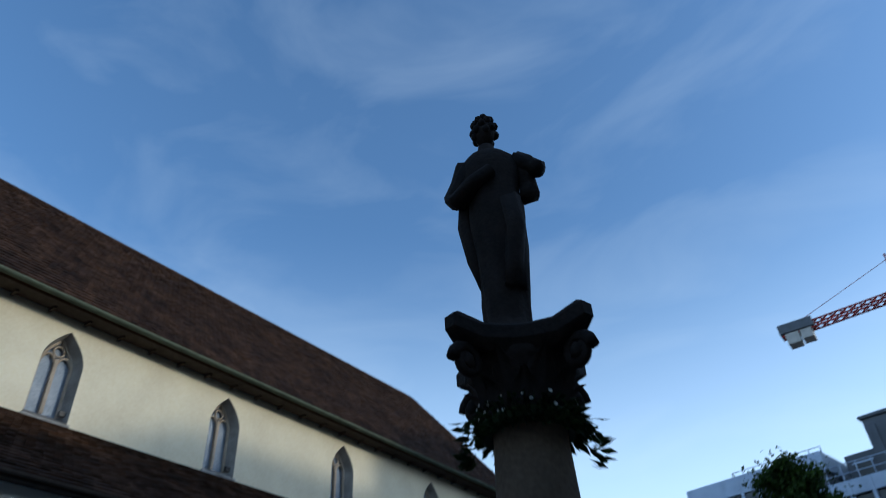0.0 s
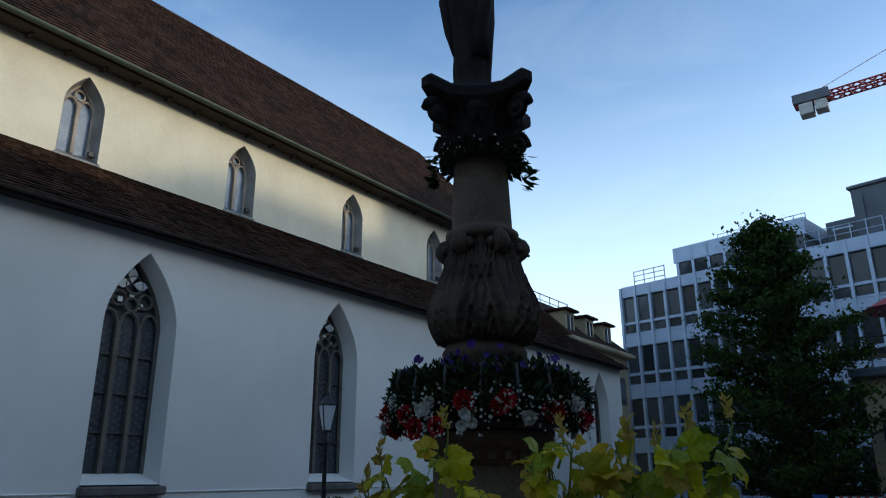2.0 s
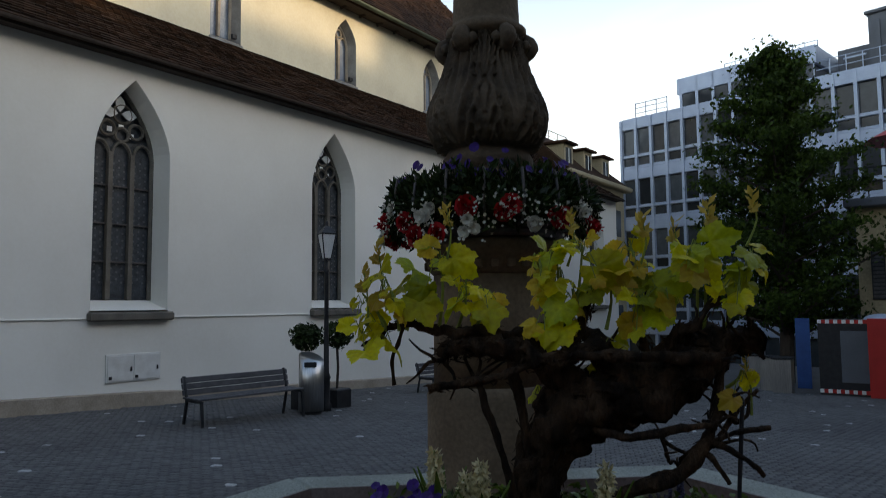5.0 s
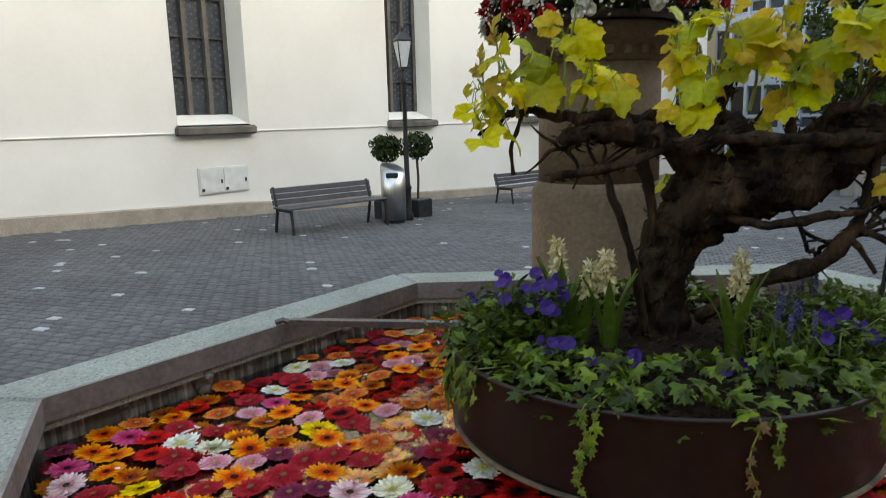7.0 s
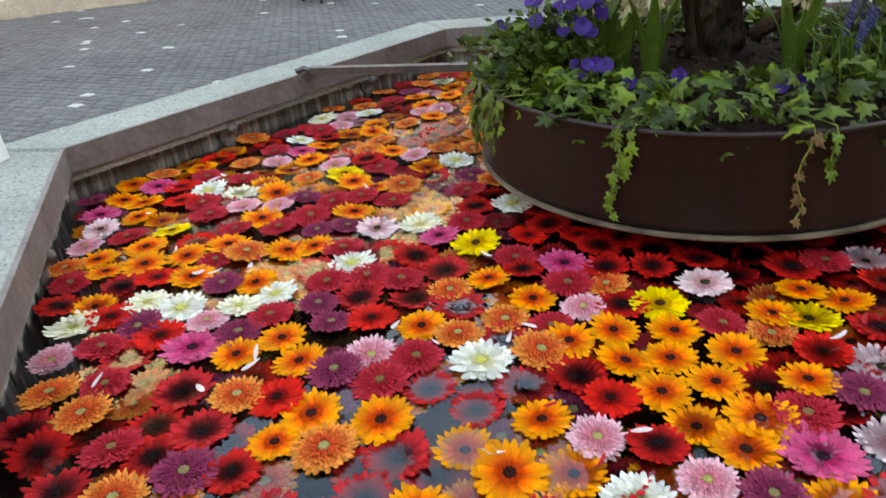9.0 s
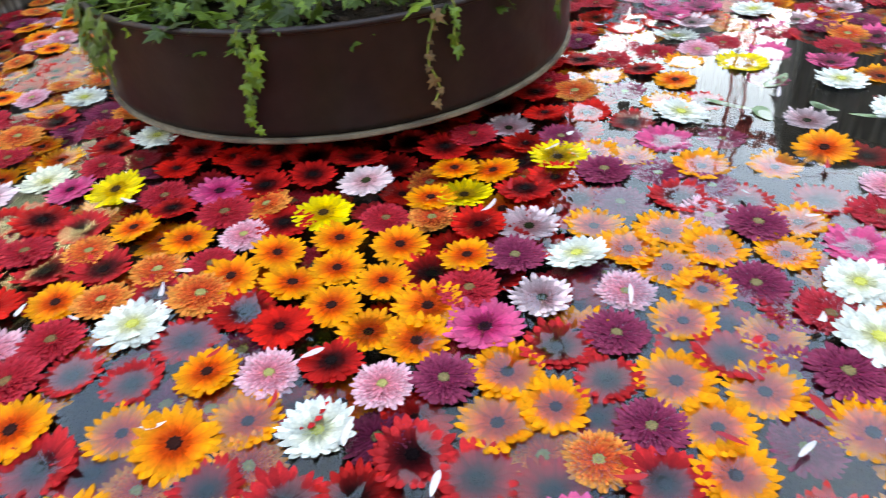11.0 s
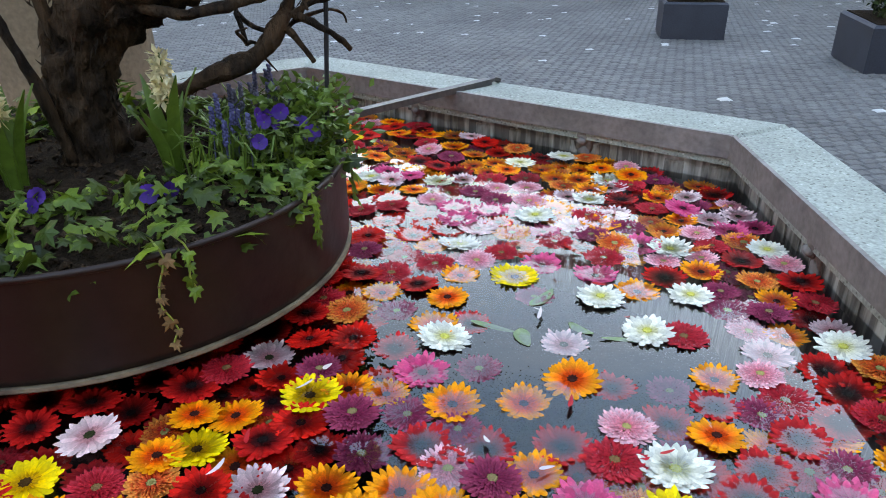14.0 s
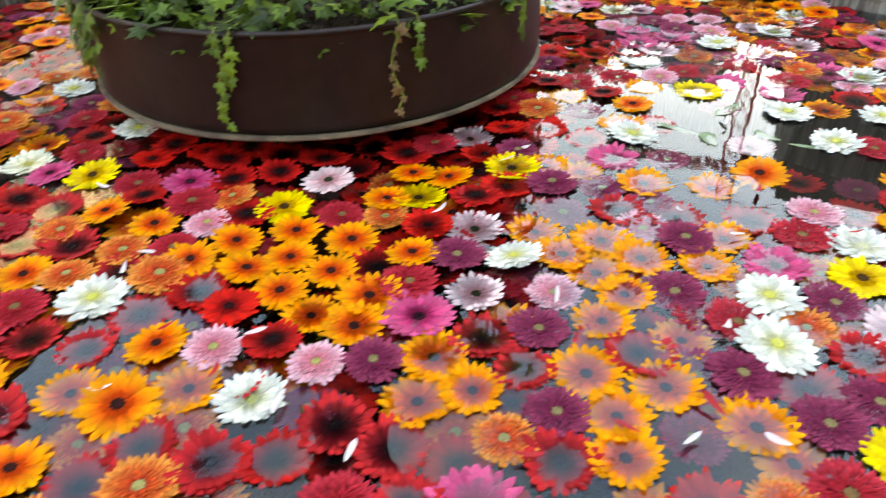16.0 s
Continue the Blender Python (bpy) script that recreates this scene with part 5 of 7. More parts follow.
ga2 = thing("leaf_garland", "thin garland of dark leaves and small white flowers under the capital", "garland")
g, w2 = Geo(), Geo()
for _ in range(900):
    a = rng.uniform(0, 6.283)
    side = max(0.0, math.cos(a - 0.55)) ** 4
    c = Vector((AX + 0.165 * math.cos(a), AY + 0.165 * math.sin(a), 3.35 + rng.uniform(-0.05, 0.05)))
    tiny_leaf(g, c, (math.cos(a), math.sin(a), rng.uniform(-0.9 - side, 0.5)), rng.uniform(0.025, 0.05) * (1 + 0.4 * side), rng, 0.34)
for k in range(70):
    a = rng.uniform(0.4, 0.75) if k % 2 else rng.uniform(3.6, 3.9)
    z = rng.uniform(-0.17, 0.06)
    c = Vector((AX + (0.18 + 0.05 * rng.random()) * math.cos(a), AY + (0.18 + 0.05 * rng.random()) * math.sin(a), 3.35 + z * 0.8))
    tiny_leaf(g, c, (math.cos(a) + rng.uniform(-0.6, 0.6), math.sin(a) + rng.uniform(-0.6, 0.6), rng.uniform(-1.2, 0.5)), rng.uniform(0.04, 0.075), rng, 0.34)
for _ in range(44):
    a = rng.uniform(0, 6.283)
    w2 = Geo()
    blossom(w2, (AX + 0.19 * math.cos(a), AY + 0.19 * math.sin(a), 3.36 + rng.uniform(-0.01, 0.05)), (math.cos(a), math.sin(a), 0.2), rng.uniform(0.004, 0.008), rng, 5, 1)
    part("small_flower", w2, white_petal, ga2)
part("leaves", g, dark_foliage, ga2)
part("ring", Geo().tube([(AX + 0.155 * math.cos(a), AY + 0.155 * math.sin(a), 3.34) for a in [2 * math.pi * i / 32 for i in range(33)]], 0.03, 8), dark_foliage, ga2)

# ---- the tub ----
PX, PY, PR, PZ0, PZ1 = 0.11, 1.49, 0.537, 0.965, 1.165
tub = thing("steel_tub", "round rust-brown steel planter tub standing in the basin", "planter")
part("shell", Geo().lathe([(PR - 0.02, PZ0 + 0.004), (PR - 0.004, PZ0 + 0.004), (PR, PZ0 + 0.02), (PR, PZ1 - 0.008), (PR + 0.004, PZ1), (PR - 0.004, PZ1 + 0.004), (PR - 0.012, PZ1), (PR - 0.012, PZ1 - 0.1)], 96, pose(PX, PY, 0), None, False), tub_steel, tub, "", True)
part("bottom_lip", Geo().lathe([(PR - 0.05, PZ0 - 0.008), (PR + 0.001, PZ0 - 0.008), (PR + 0.004, PZ0 - 0.004), (PR + 0.003, PZ0 + 0.002), (PR - 0.05, PZ0 + 0.002)], 96, pose(PX, PY, 0)), tub_edge, tub, "pale worn bottom edge")
part("rim_wire", Geo().tube([(PX + PR * math.cos(a), PY + PR * math.sin(a), PZ1) for a in [2 * math.pi * i / 96 for i in range(97)]], 0.0065, 8), tub_steel, tub, "", True)
part("foot", Geo().lathe([(0.3, 0.36), (0.3, PZ0 - 0.012)], 24, pose(PX, PY, 0)), tub_steel, tub)
g = Geo()
n = 30
v = [(PX, PY, PZ1 + 0.02)]
for j in range(1, 9):
    for i in range(n):
        a = 2 * math.pi * i / n
        r = (PR - 0.013) * j / 8
        v.append((PX + r * math.cos(a), PY + r * math.sin(a), PZ1 - 0.025 + 0.05 * (1 - j / 8) + 0.014 * noise.noise(Vector((r * 9 * math.cos(a), r * 9 * math.sin(a), 0)))))
f = [(0, 1 + i, 1 + (i + 1) % n) for i in range(n)]
for j in range(7):
    f += [(1 + j * n + i, 1 + (j + 1) * n + i, 1 + (j + 1) * n + (i + 1) % n, 1 + j * n + (i + 1) % n) for i in range(n)]
bed = thing("soil_bed", "dark moist potting soil with bark chips in the tub", "soil")
part("earth", g.add(v, f), soil, bed, "", True)
rng = random.Random(8)
g = Geo()
for _ in range(900):
    a, r = rng.uniform(0, 6.283), (PR - 0.03) * math.sqrt(rng.random())
    s = rng.uniform(0.004, 0.011)
    g.box((-s, -s * 0.6, -s * 0.3), (s, s * 0.6, s * 0.3), pose(PX + r * math.cos(a), PY + r * math.sin(a), PZ1 + 0.025 - 0.045 * r / PR, rng.uniform(0, 50), rng.uniform(0, 50), rng.uniform(0, 360)))
tagged(part("bark_mulch", g, bark, bed), kind="stuff")

# ---- the old vine ----
VR = Vector((0.883, 0.469, 0)).normalized()  # the vine spreads along this line
VD = Vector((-0.469, 0.883, 0)).normalized()
VC = Vector((PX, PY, 0))


def vp(u, z, d=0.0):
    return VC + VR * u + VD * d + Vector((0, 0, z))


def smooth(pts, k=4):
    """A curve through the points."""
    pts = [Vector(p) for p in pts]
    out = []
    for i in range(len(pts) - 1):
        a, b, c, d = pts[max(i - 1, 0)], pts[i], pts[i + 1], pts[min(i + 2, len(pts) - 1)]
        for q in range(k):
            t = q / k
            out.append(0.5 * (2 * b + (c - a) * t + (2 * a - 5 * b + 4 * c - d) * t * t + (3 * b - a - 3 * c + d) * t ** 3))
    return out + [pts[-1]]


def limb(pts, r0, r1, k=4, n=10, rough=0.5):
    p = smooth(pts, k)
    m = len(p) - 1
    return Geo().tube(p, [r0 + (r1 - r0) * (i / m) ** 0.8 for i in range(m + 1)], n, rough)


vine = thing("old_vine", "gnarled old grapevine with fresh yellow-green leaves in the tub", "vine")
trunk = [vp(0.014, 1.13), vp(0.012, 1.224), vp(0.007, 1.333), vp(0.037, 1.441), vp(0.112, 1.518), vp(0.199, 1.56), vp(0.314, 1.594), vp(0.425, 1.646), vp(0.494, 1.7), vp(0.575, 1.718)]
p = smooth(trunk, 12)
rad = [0.076, 0.062, 0.062, 0.072, 0.088, 0.085, 0.075, 0.062, 0.045, 0.02]
rr = [rad[min(i // 12, 8)] + (rad[min(i // 12 + 1, 9)] - rad[min(i // 12, 8)]) * (i % 12) / 12 for i in range(len(p))]
g = Geo().tube(p, rr, 40, 0.22)
for _ in range(26):
    i = rng.randrange(30, len(p) - 12)
    q = p[i] + Vector((rng.uniform(-1, 1), rng.uniform(-1, 1), rng.uniform(-0.6, 1))).normalized() * rr[i] * 0.85
    s = rr[i] * rng.uniform(0.2, 0.45)
    g.ball(tuple(q), (s, s, s * 0.8), 9, 7, None, 0.9)
def gnarl(g, amount):
    """Knobs, ridges and splits of old bark."""
    out = []
    for v in g.v:
        w = Vector(v)
        out.append(tuple(w + amount * (noise.noise_vector(Vector((w.x * 26, w.y * 26, w.z * 11))) * 0.016 + noise.noise_vector(Vector((w.x * 80, w.y * 80, w.z * 24))) * 0.009)))
    g.v = out
    return g


shreds = Geo()


def shred(line, radii, count, length):
    """Loose strips of bark standing off a limb."""
    for _ in range(count):
        i = rng.randrange(1, len(line) - 1)
        run = (line[i + 1] - line[i - 1]).normalized()
        side = Matrix.Rotation(rng.uniform(0, 6.283), 3, run) @ run.orthogonal().normalized()
        tiny_leaf(shreds, line[i] + side * radii[i] * 0.9, run * rng.choice((-1, 1)) + side * rng.uniform(0.0, 0.9) + Vector((0, 0, rng.uniform(-0.5, 0.2))), length * rng.uniform(0.4, 1.2), rng, 0.22)


part("trunk", gnarl(g, 1.25), bark, vine, "thick twisted dark trunk", True)
shred(p, rr, 900, 0.035)
for pts, r0, r1 in (
        ([vp(0.126, 1.579), vp(0.023, 1.669, -0.04), vp(-0.097, 1.7, -0.05), vp(-0.205, 1.693, -0.02), vp(-0.244, 1.67)], 0.05, 0.02),
        ([vp(0.271, 1.624), vp(0.17, 1.714, 0.04), vp(0.082, 1.744, 0.03), vp(-0.022, 1.73, -0.03), vp(-0.143, 1.739, -0.05), vp(-0.235, 1.732), vp(-0.345, 1.764), vp(-0.401, 1.733), vp(-0.457, 1.702)], 0.03, 0.006),
        ([vp(0.48, 1.668, -0.05), vp(0.271, 1.676, -0.09), vp(0.068, 1.677, -0.1), vp(-0.082, 1.624, -0.08), vp(-0.276, 1.585, -0.05)], 0.017, 0.01),
        ([vp(-0.015, 1.2, -0.02), vp(-0.012, 1.425, -0.04), vp(-0.037, 1.578, -0.04), vp(-0.059, 1.7, -0.04)], 0.016, 0.013),
        ([vp(-0.03, 1.19, -0.05), vp(-0.068, 1.393, -0.07), vp(-0.106, 1.516, -0.07), vp(-0.136, 1.608, -0.06)], 0.012, 0.008),
        ([vp(0.1, 1.22, -0.03), vp(0.214, 1.323, -0.05), vp(0.343, 1.371, -0.06), vp(0.427, 1.447, -0.05), vp(0.468, 1.551, -0.03), vp(0.494, 1.66)], 0.019, 0.013),
        ([vp(0.12, 1.5, -0.06), vp(0.243, 1.474, -0.09), vp(0.371, 1.499, -0.08), vp(0.454, 1.507, -0.06)], 0.012, 0.009),
        ([vp(0.44, 1.46, -0.05), vp(0.523, 1.493, -0.07), vp(0.585, 1.501, -0.06)], 0.01, 0.005),
        ([vp(0.44, 1.47, -0.05), vp(0.524, 1.42, -0.08), vp(0.566, 1.384, -0.06)], 0.01, 0.006),
        ([vp(0.42, 1.44, -0.05), vp(0.445, 1.42, -0.06), vp(0.484, 1.36, -0.05)], 0.009, 0.006),
        ([vp(0.46, 1.45, -0.05), vp(0.496, 1.493, 0.0), vp(0.537, 1.537, 0.02), vp(0.584, 1.581, 0.02)], 0.009, 0.005),
        ([vp(0.06, 1.62, 0.0), vp(0.097, 1.684, 0.02), vp(0.141, 1.774, 0.0), vp(0.17, 1.84)], 0.022, 0.008),
        ([vp(0.3, 1.57), vp(0.313, 1.639, 0.02), vp(0.284, 1.757, 0.0), vp(0.298, 1.83)], 0.025, 0.008),
        ([vp(0.36, 1.62), vp(0.369, 1.727, -0.03), vp(0.424, 1.756, -0.05), vp(0.479, 1.827, -0.04)], 0.02, 0.006),
        ([vp(-0.345, 1.764), vp(-0.361, 1.71), vp(-0.378, 1.655, -0.02), vp(-0.371, 1.592, -0.02)], 0.007, 0.004),
        ([vp(0.2, 1.62), vp(0.15, 1.7, -0.06), vp(0.05, 1.66, -0.1), vp(-0.03, 1.71, -0.09)], 0.035, 0.012),
        ([vp(0.3, 1.63), vp(0.38, 1.7, 0.05), vp(0.47, 1.74, 0.08), vp(0.53, 1.7, 0.06)], 0.03, 0.012)):
    part("branch", gnarl(limb(pts, r0 * 0.92, r1, 7, 14), min(1.0, r0 / 0.035)), bark, vine, "", True)
    if r0 > 0.015:
        q = smooth(pts, 7)
        shred(q, [r0 * 0.92 + (r1 - r0 * 0.92) * (i / len(q)) for i in range(len(q))], int(5000 * r0), 0.028)
tagged(part("loose_bark", shreds, bark, vine, "strips of peeling bark"), kind="stuff")


rng = random.Random(15)
twigs = [(0.44, 1.5), (0.48, 1.58), (0.4, 1.42), (0.52, 1.5), (0.35, 1.4), (0.5, 1.66), (0.3, 1.62), (0.15, 1.68), (0.0, 1.7), (-0.1, 1.69), (-0.2, 1.7), (-0.15, 1.6), (-0.05, 1.66), (0.2, 1.7), (0.4, 1.7), (0.55, 1.7), (-0.24, 1.66), (0.1, 1.58), (0.46, 1.44)]
for u, z in twigs:
    for q in range(3):
        d0 = rng.uniform(-0.08, 0.04)
        a = rng.uniform(0, 6.283)
        p = vp(u, z, d0 * 0.3)
        pts = [p]
        e = Vector((math.cos(a), math.sin(a), rng.uniform(-0.5, 0.9)))
        for w in range(4):
            e = (e + Vector((rng.uniform(-0.6, 0.6), rng.uniform(-0.6, 0.6), rng.uniform(-0.6, 0.6)))).normalized()
            pts.append(pts[-1] + e * rng.uniform(0.02, 0.045))
        part("twig", limb(pts, 0.0065, 0.0025, 2, 6, 0.4), bark, vine, "", True)


def vine_leaf_shape(g, c, tip, nrm, size, rng):
    """A broad leaf with three to five pointed, toothed lobes, folded along its veins."""
    tip, nrm = Vector(tip).normalized(), Vector(nrm).normalized()
    side = tip.cross(nrm).normalized()
    nrm = side.cross(tip)
    c = Vector(c)
    k = len(g.v)
    n = 44
    lobes = ((0.0, 1.0), (1.0, 0.84), (-1.0, 0.84), (2.05, 0.7), (-2.05, 0.7))
    droop, fold, wave, ph = rng.uniform(0.05, 0.7), rng.uniform(-0.15, 0.55), rng.uniform(0.03, 0.09), rng.uniform(0, 6.28)
    ring = []
    for i in range(n):
        a = math.pi * (-0.95 + 1.9 * i / (n - 1))
        rad = max(h * (1 - 0.36 * min(1.0, abs(a - m) / 0.6) ** 1.1) for m, h in lobes) + 0.12
        rad *= 0.62 * (1.045 if i % 2 else 0.955)
        ring.append((a, rad))
    g.v.append(tuple(c))
    for f in (0.36, 0.7, 1.0):
        for a, rad in ring:
            x, y = math.sin(a) * rad * f * size, math.cos(a) * rad * f * size
            near = min(abs(a - m) for m, h in lobes)
            z = -droop * (x * x + y * y) / size + fold * abs(x) * 0.7 - 0.07 * size * f * max(0, 1 - near / 0.3) + wave * size * f * math.sin(3 * a + ph)
            g.v.append(tuple(c + side * x + tip * (y + 0.1 * size) + nrm * z))
    g.f += [(k, k + 1 + i, k + 2 + i) for i in range(n - 1)]
    g.f += [(k + 1 + q * n + i, k + 1 + (q + 1) * n + i, k + 2 + (q + 1) * n + i, k + 2 + q * n + i) for q in range(2) for i in range(n - 1)]


shoots = [(-0.456, 1.765, -0.4), (-0.391, 1.889, -0.36), (-0.327, 1.888, -0.34), (-0.42, 1.79, -0.4), (-0.471, 1.844, -0.4), (-0.249, 1.963, -0.25), (-0.172, 1.884, -0.2), (-0.127, 1.853, -0.15),
          (0.068, 1.98, 0.07), (0.082, 1.909, 0.08), (0.024, 1.94, 0.05), (0.141, 1.966, 0.1), (0.112, 1.849, 0.1), (0.038, 1.79, 0.06), (0.184, 1.714, 0.17), (0.269, 1.98, 0.29), (0.312, 1.889, 0.29), (0.354, 1.859, 0.32),
          (0.409, 1.944, 0.43), (0.436, 1.99, 0.45), (0.572, 1.94, 0.5), (0.532, 1.884, 0.5), (0.284, 1.831, 0.29), (0.213, 1.891, 0.2), (0.529, 1.639, 0.5), (0.023, 1.59, 0.03)]
rng = random.Random(21)
for u, z, foot in shoots:
    f = (u + 0.46) / 1.05
    zb = min(1.74, z - 0.05)
    d0 = rng.uniform(-0.06, 0.03)
    top = vp(u, z, d0)
    part("shoot", limb([vp(foot, zb, 0), vp((u + foot) / 2 + 0.01, (z + zb) / 2, d0 * 0.6), top], 0.006, 0.0025, 3, 6, 0.0), shoot_green, vine)
    for q in range(6 if z > 1.8 else 3 if z > 1.65 else 2):
        a = rng.uniform(0, 6.283)
        out = Vector((math.cos(a), math.sin(a), rng.uniform(-1.3, 0.3)))
        c = top + out * rng.uniform(0.015, 0.05) - Vector((0, 0, rng.uniform(-0.02, 0.07))) - VD * 0.01
        g = Geo()
        part("leaf_stalk", Geo().tube([top - Vector((0, 0, 0.03)), (top + c) / 2 + Vector((0, 0, 0.01)), c], 0.0014, 5), shoot_green, vine)
        n = (-VD * rng.uniform(0.4, 1.2) + Vector((rng.uniform(-0.6, 0.6), rng.uniform(-0.6, 0.6), rng.uniform(0.1, 1.1))))
        sz = rng.choice((0.04, 0.05, 0.062, 0.08, 0.105) if z > 1.65 else (0.04, 0.06)) * rng.uniform(0.85, 1.15)
        vine_leaf_shape(g, c, out, n, sz, rng)
        part("leaf", g, rng.choice((vine_leaf, vine_leaf, vine_leaf_green, vine_leaf_gold) if sz < 0.09 else (vine_leaf, vine_leaf_green, vine_leaf_green)), vine, "", True)
for u, z in ((-0.421, 1.975), (-0.224, 2.076), (0.112, 2.05), (0.47, 2.064), (0.583, 2.095), (0.3, 2.04), (0.38, 2.02), (-0.46, 1.9), (0.55, 1.66)):
    g = Geo()
    part("shoot", limb([vp(u + rng.uniform(-0.02, 0.02), z - 0.14), vp(u + 0.01, z - 0.07), vp(u, z)], 0.004, 0.0015, 3, 5, 0.0), shoot_green, vine)
    for q in range(9):
        a = q * 2.4 + rng.uniform(-0.4, 0.4)
        tiny_leaf(g, vp(u, z - 0.006 * q), (math.cos(a), math.sin(a), rng.uniform(0.7, 2.4)), rng.uniform(0.022, 0.042), rng, 0.42)
    for q in range(2):
        a = rng.uniform(0, 6.283)
        vine_leaf_shape(g, vp(u, z - 0.04), (math.cos(a), math.sin(a), 0.3), (-VD.x, -VD.y, 0.6), rng.uniform(0.026, 0.04), rng)
    part("bud_leaves", g, bronze_leaf, vine, "small bronze young leaves at a shoot tip")
sk = thing("support_stake", "thin dark metal stake stuck in the soil beside the vine", "stake")
part("rod", Geo().tube([vp(0.5, 1.1, -0.03), vp(0.506, 1.227, -0.03), vp(0.53, 1.56, -0.03)], 0.0055, 8), black_metal, sk)

# ---- planting in the tub ----
def ivy_leaf_shape(g, c, tip, nrm, size):
    tip, nrm = Vector(tip).normalized(), Vector(nrm).normalized()
    side = tip.cross(nrm).normalized()
    nrm = side.cross(tip)
    c = Vector(c)
    out = ((0, 0), (-0.3, -0.08), (-0.5, 0.12), (-0.26, 0.3), (-0.36, 0.62), (-0.13, 0.58), (0, 1.0), (0.13, 0.58), (0.36, 0.62), (0.26, 0.3), (0.5, 0.12), (0.3, -0.08))
    k = len(g.v)
    g.v += [tuple(c + tip * 0.32 * size + nrm * 0.06 * size)] + [tuple(c + side * x * size + tip * y * size - nrm * (0.22 * (x * x + y * y * 0.5)) * size) for x, y in out]
    m = len(out)
    g.f += [(k, k + 1 + i, k + 1 + (i + 1) % m) for i in range(m)]


rng = random.Random(5)
ivy = thing("ivy", "trailing green ivy covering the edge of the tub", "ivy")
ivy_bed, ivy_young, trail, dry = Geo(), Geo(), Geo(), Geo()
for _ in range(1750):
    a = rng.uniform(0, 6.283)
    dens = 0.55 + 0.45 * math.sin(a * 3 + 1.1) + (0.5 if 3.4 < a < 4.6 else 0)
    if rng.random() > dens + 0.25:
        continue
    r = PR * math.sqrt(rng.uniform(0.2, 1.02))
    hump = 0.05 + 0.06 * max(0, noise.noise(Vector((math.cos(a) * r * 7, math.sin(a) * r * 7, 1))))
    c = Vector((PX + r * math.cos(a), PY + r * math.sin(a), PZ1 + rng.uniform(-0.01, hump) - 0.03 * (r > PR * 0.95)))
    b = a + rng.uniform(-1.3, 1.3)
    ivy_leaf_shape(ivy_young if rng.random() < 0.22 else ivy_bed, c, (math.cos(b), math.sin(b), rng.uniform(-0.8, 0.3)), (math.cos(b) * 0.3 + rng.uniform(-0.8, 0.8), math.sin(b) * 0.3 + rng.uniform(-0.9, 0.9), 0.7), rng.choice((0.018, 0.026, 0.032, 0.04, 0.054)) * rng.uniform(0.85, 1.15))
part("leaf_mat", ivy_bed, ivy_green, ivy)
part("young_leaves", ivy_young, ivy_light, ivy, "bright yellow-green young ivy leaves")
TRAILS = [(-2.62, 0.17, 0.062), (-2.45, 0.2, 0.055), (-2.3, 0.15, 0.062), (-2.18, 0.09, 0.06), (-2.03, 0.14, 0.045), (-1.93, 0.08, 0.04), (-1.38, 0.19, 0.026), (-1.33, 0.1, 0.03), (-0.79, 0.18, 0.024), (-0.72, 0.09, 0.03), (-2.85, 0.2, 0.03), (-0.2, 0.1, 0.04), (0.3, 0.13, 0.05), (0.42, 0.1, 0.05)]
for a0, drop, sz in TRAILS:
    x0, y0 = PX + (PR + 0.012) * math.cos(a0), PY + (PR + 0.012) * math.sin(a0)
    stem = [(PX + (PR - 0.08) * math.cos(a0), PY + (PR - 0.08) * math.sin(a0), PZ1 + 0.005), (x0, y0, PZ1 + 0.015)]
    n = int(drop / 0.021)
    gx = dry if abs(a0 + 0.79) < 0.02 else trail
    w = 0.0
    for k in range(n):
        w += rng.uniform(-0.022, 0.022)
        a = a0 + w
        c = (PX + (PR + 0.014) * math.cos(a), PY + (PR + 0.014) * math.sin(a), PZ1 - drop * k / n)
        stem.append(c)
        for q in range(1 + (k % 3 == 0)):
            b = a + rng.uniform(-1.4, 1.4)
            ivy_leaf_shape(gx, c, (math.cos(b) * 0.4 - math.sin(a) * rng.uniform(-0.9, 0.9), math.sin(b) * 0.4 + math.cos(a) * rng.uniform(-0.9, 0.9), -0.8), (math.cos(a), math.sin(a), 0.45), sz * rng.uniform(0.55, 1.15))
    part("stem", Geo().tube(stem, 0.0018, 5), shoot_green, ivy)
part("trailing_leaves", trail, ivy_trail, ivy, "hanging strands of ivy leaves")
part("withered_leaves", dry, dry_leaf, ivy, "brown withered ivy strand")


def on_bed(u, d):
    p = VC + VR * u + VD * d
    return Vector((p.x, p.y, PZ1 + 0.0))


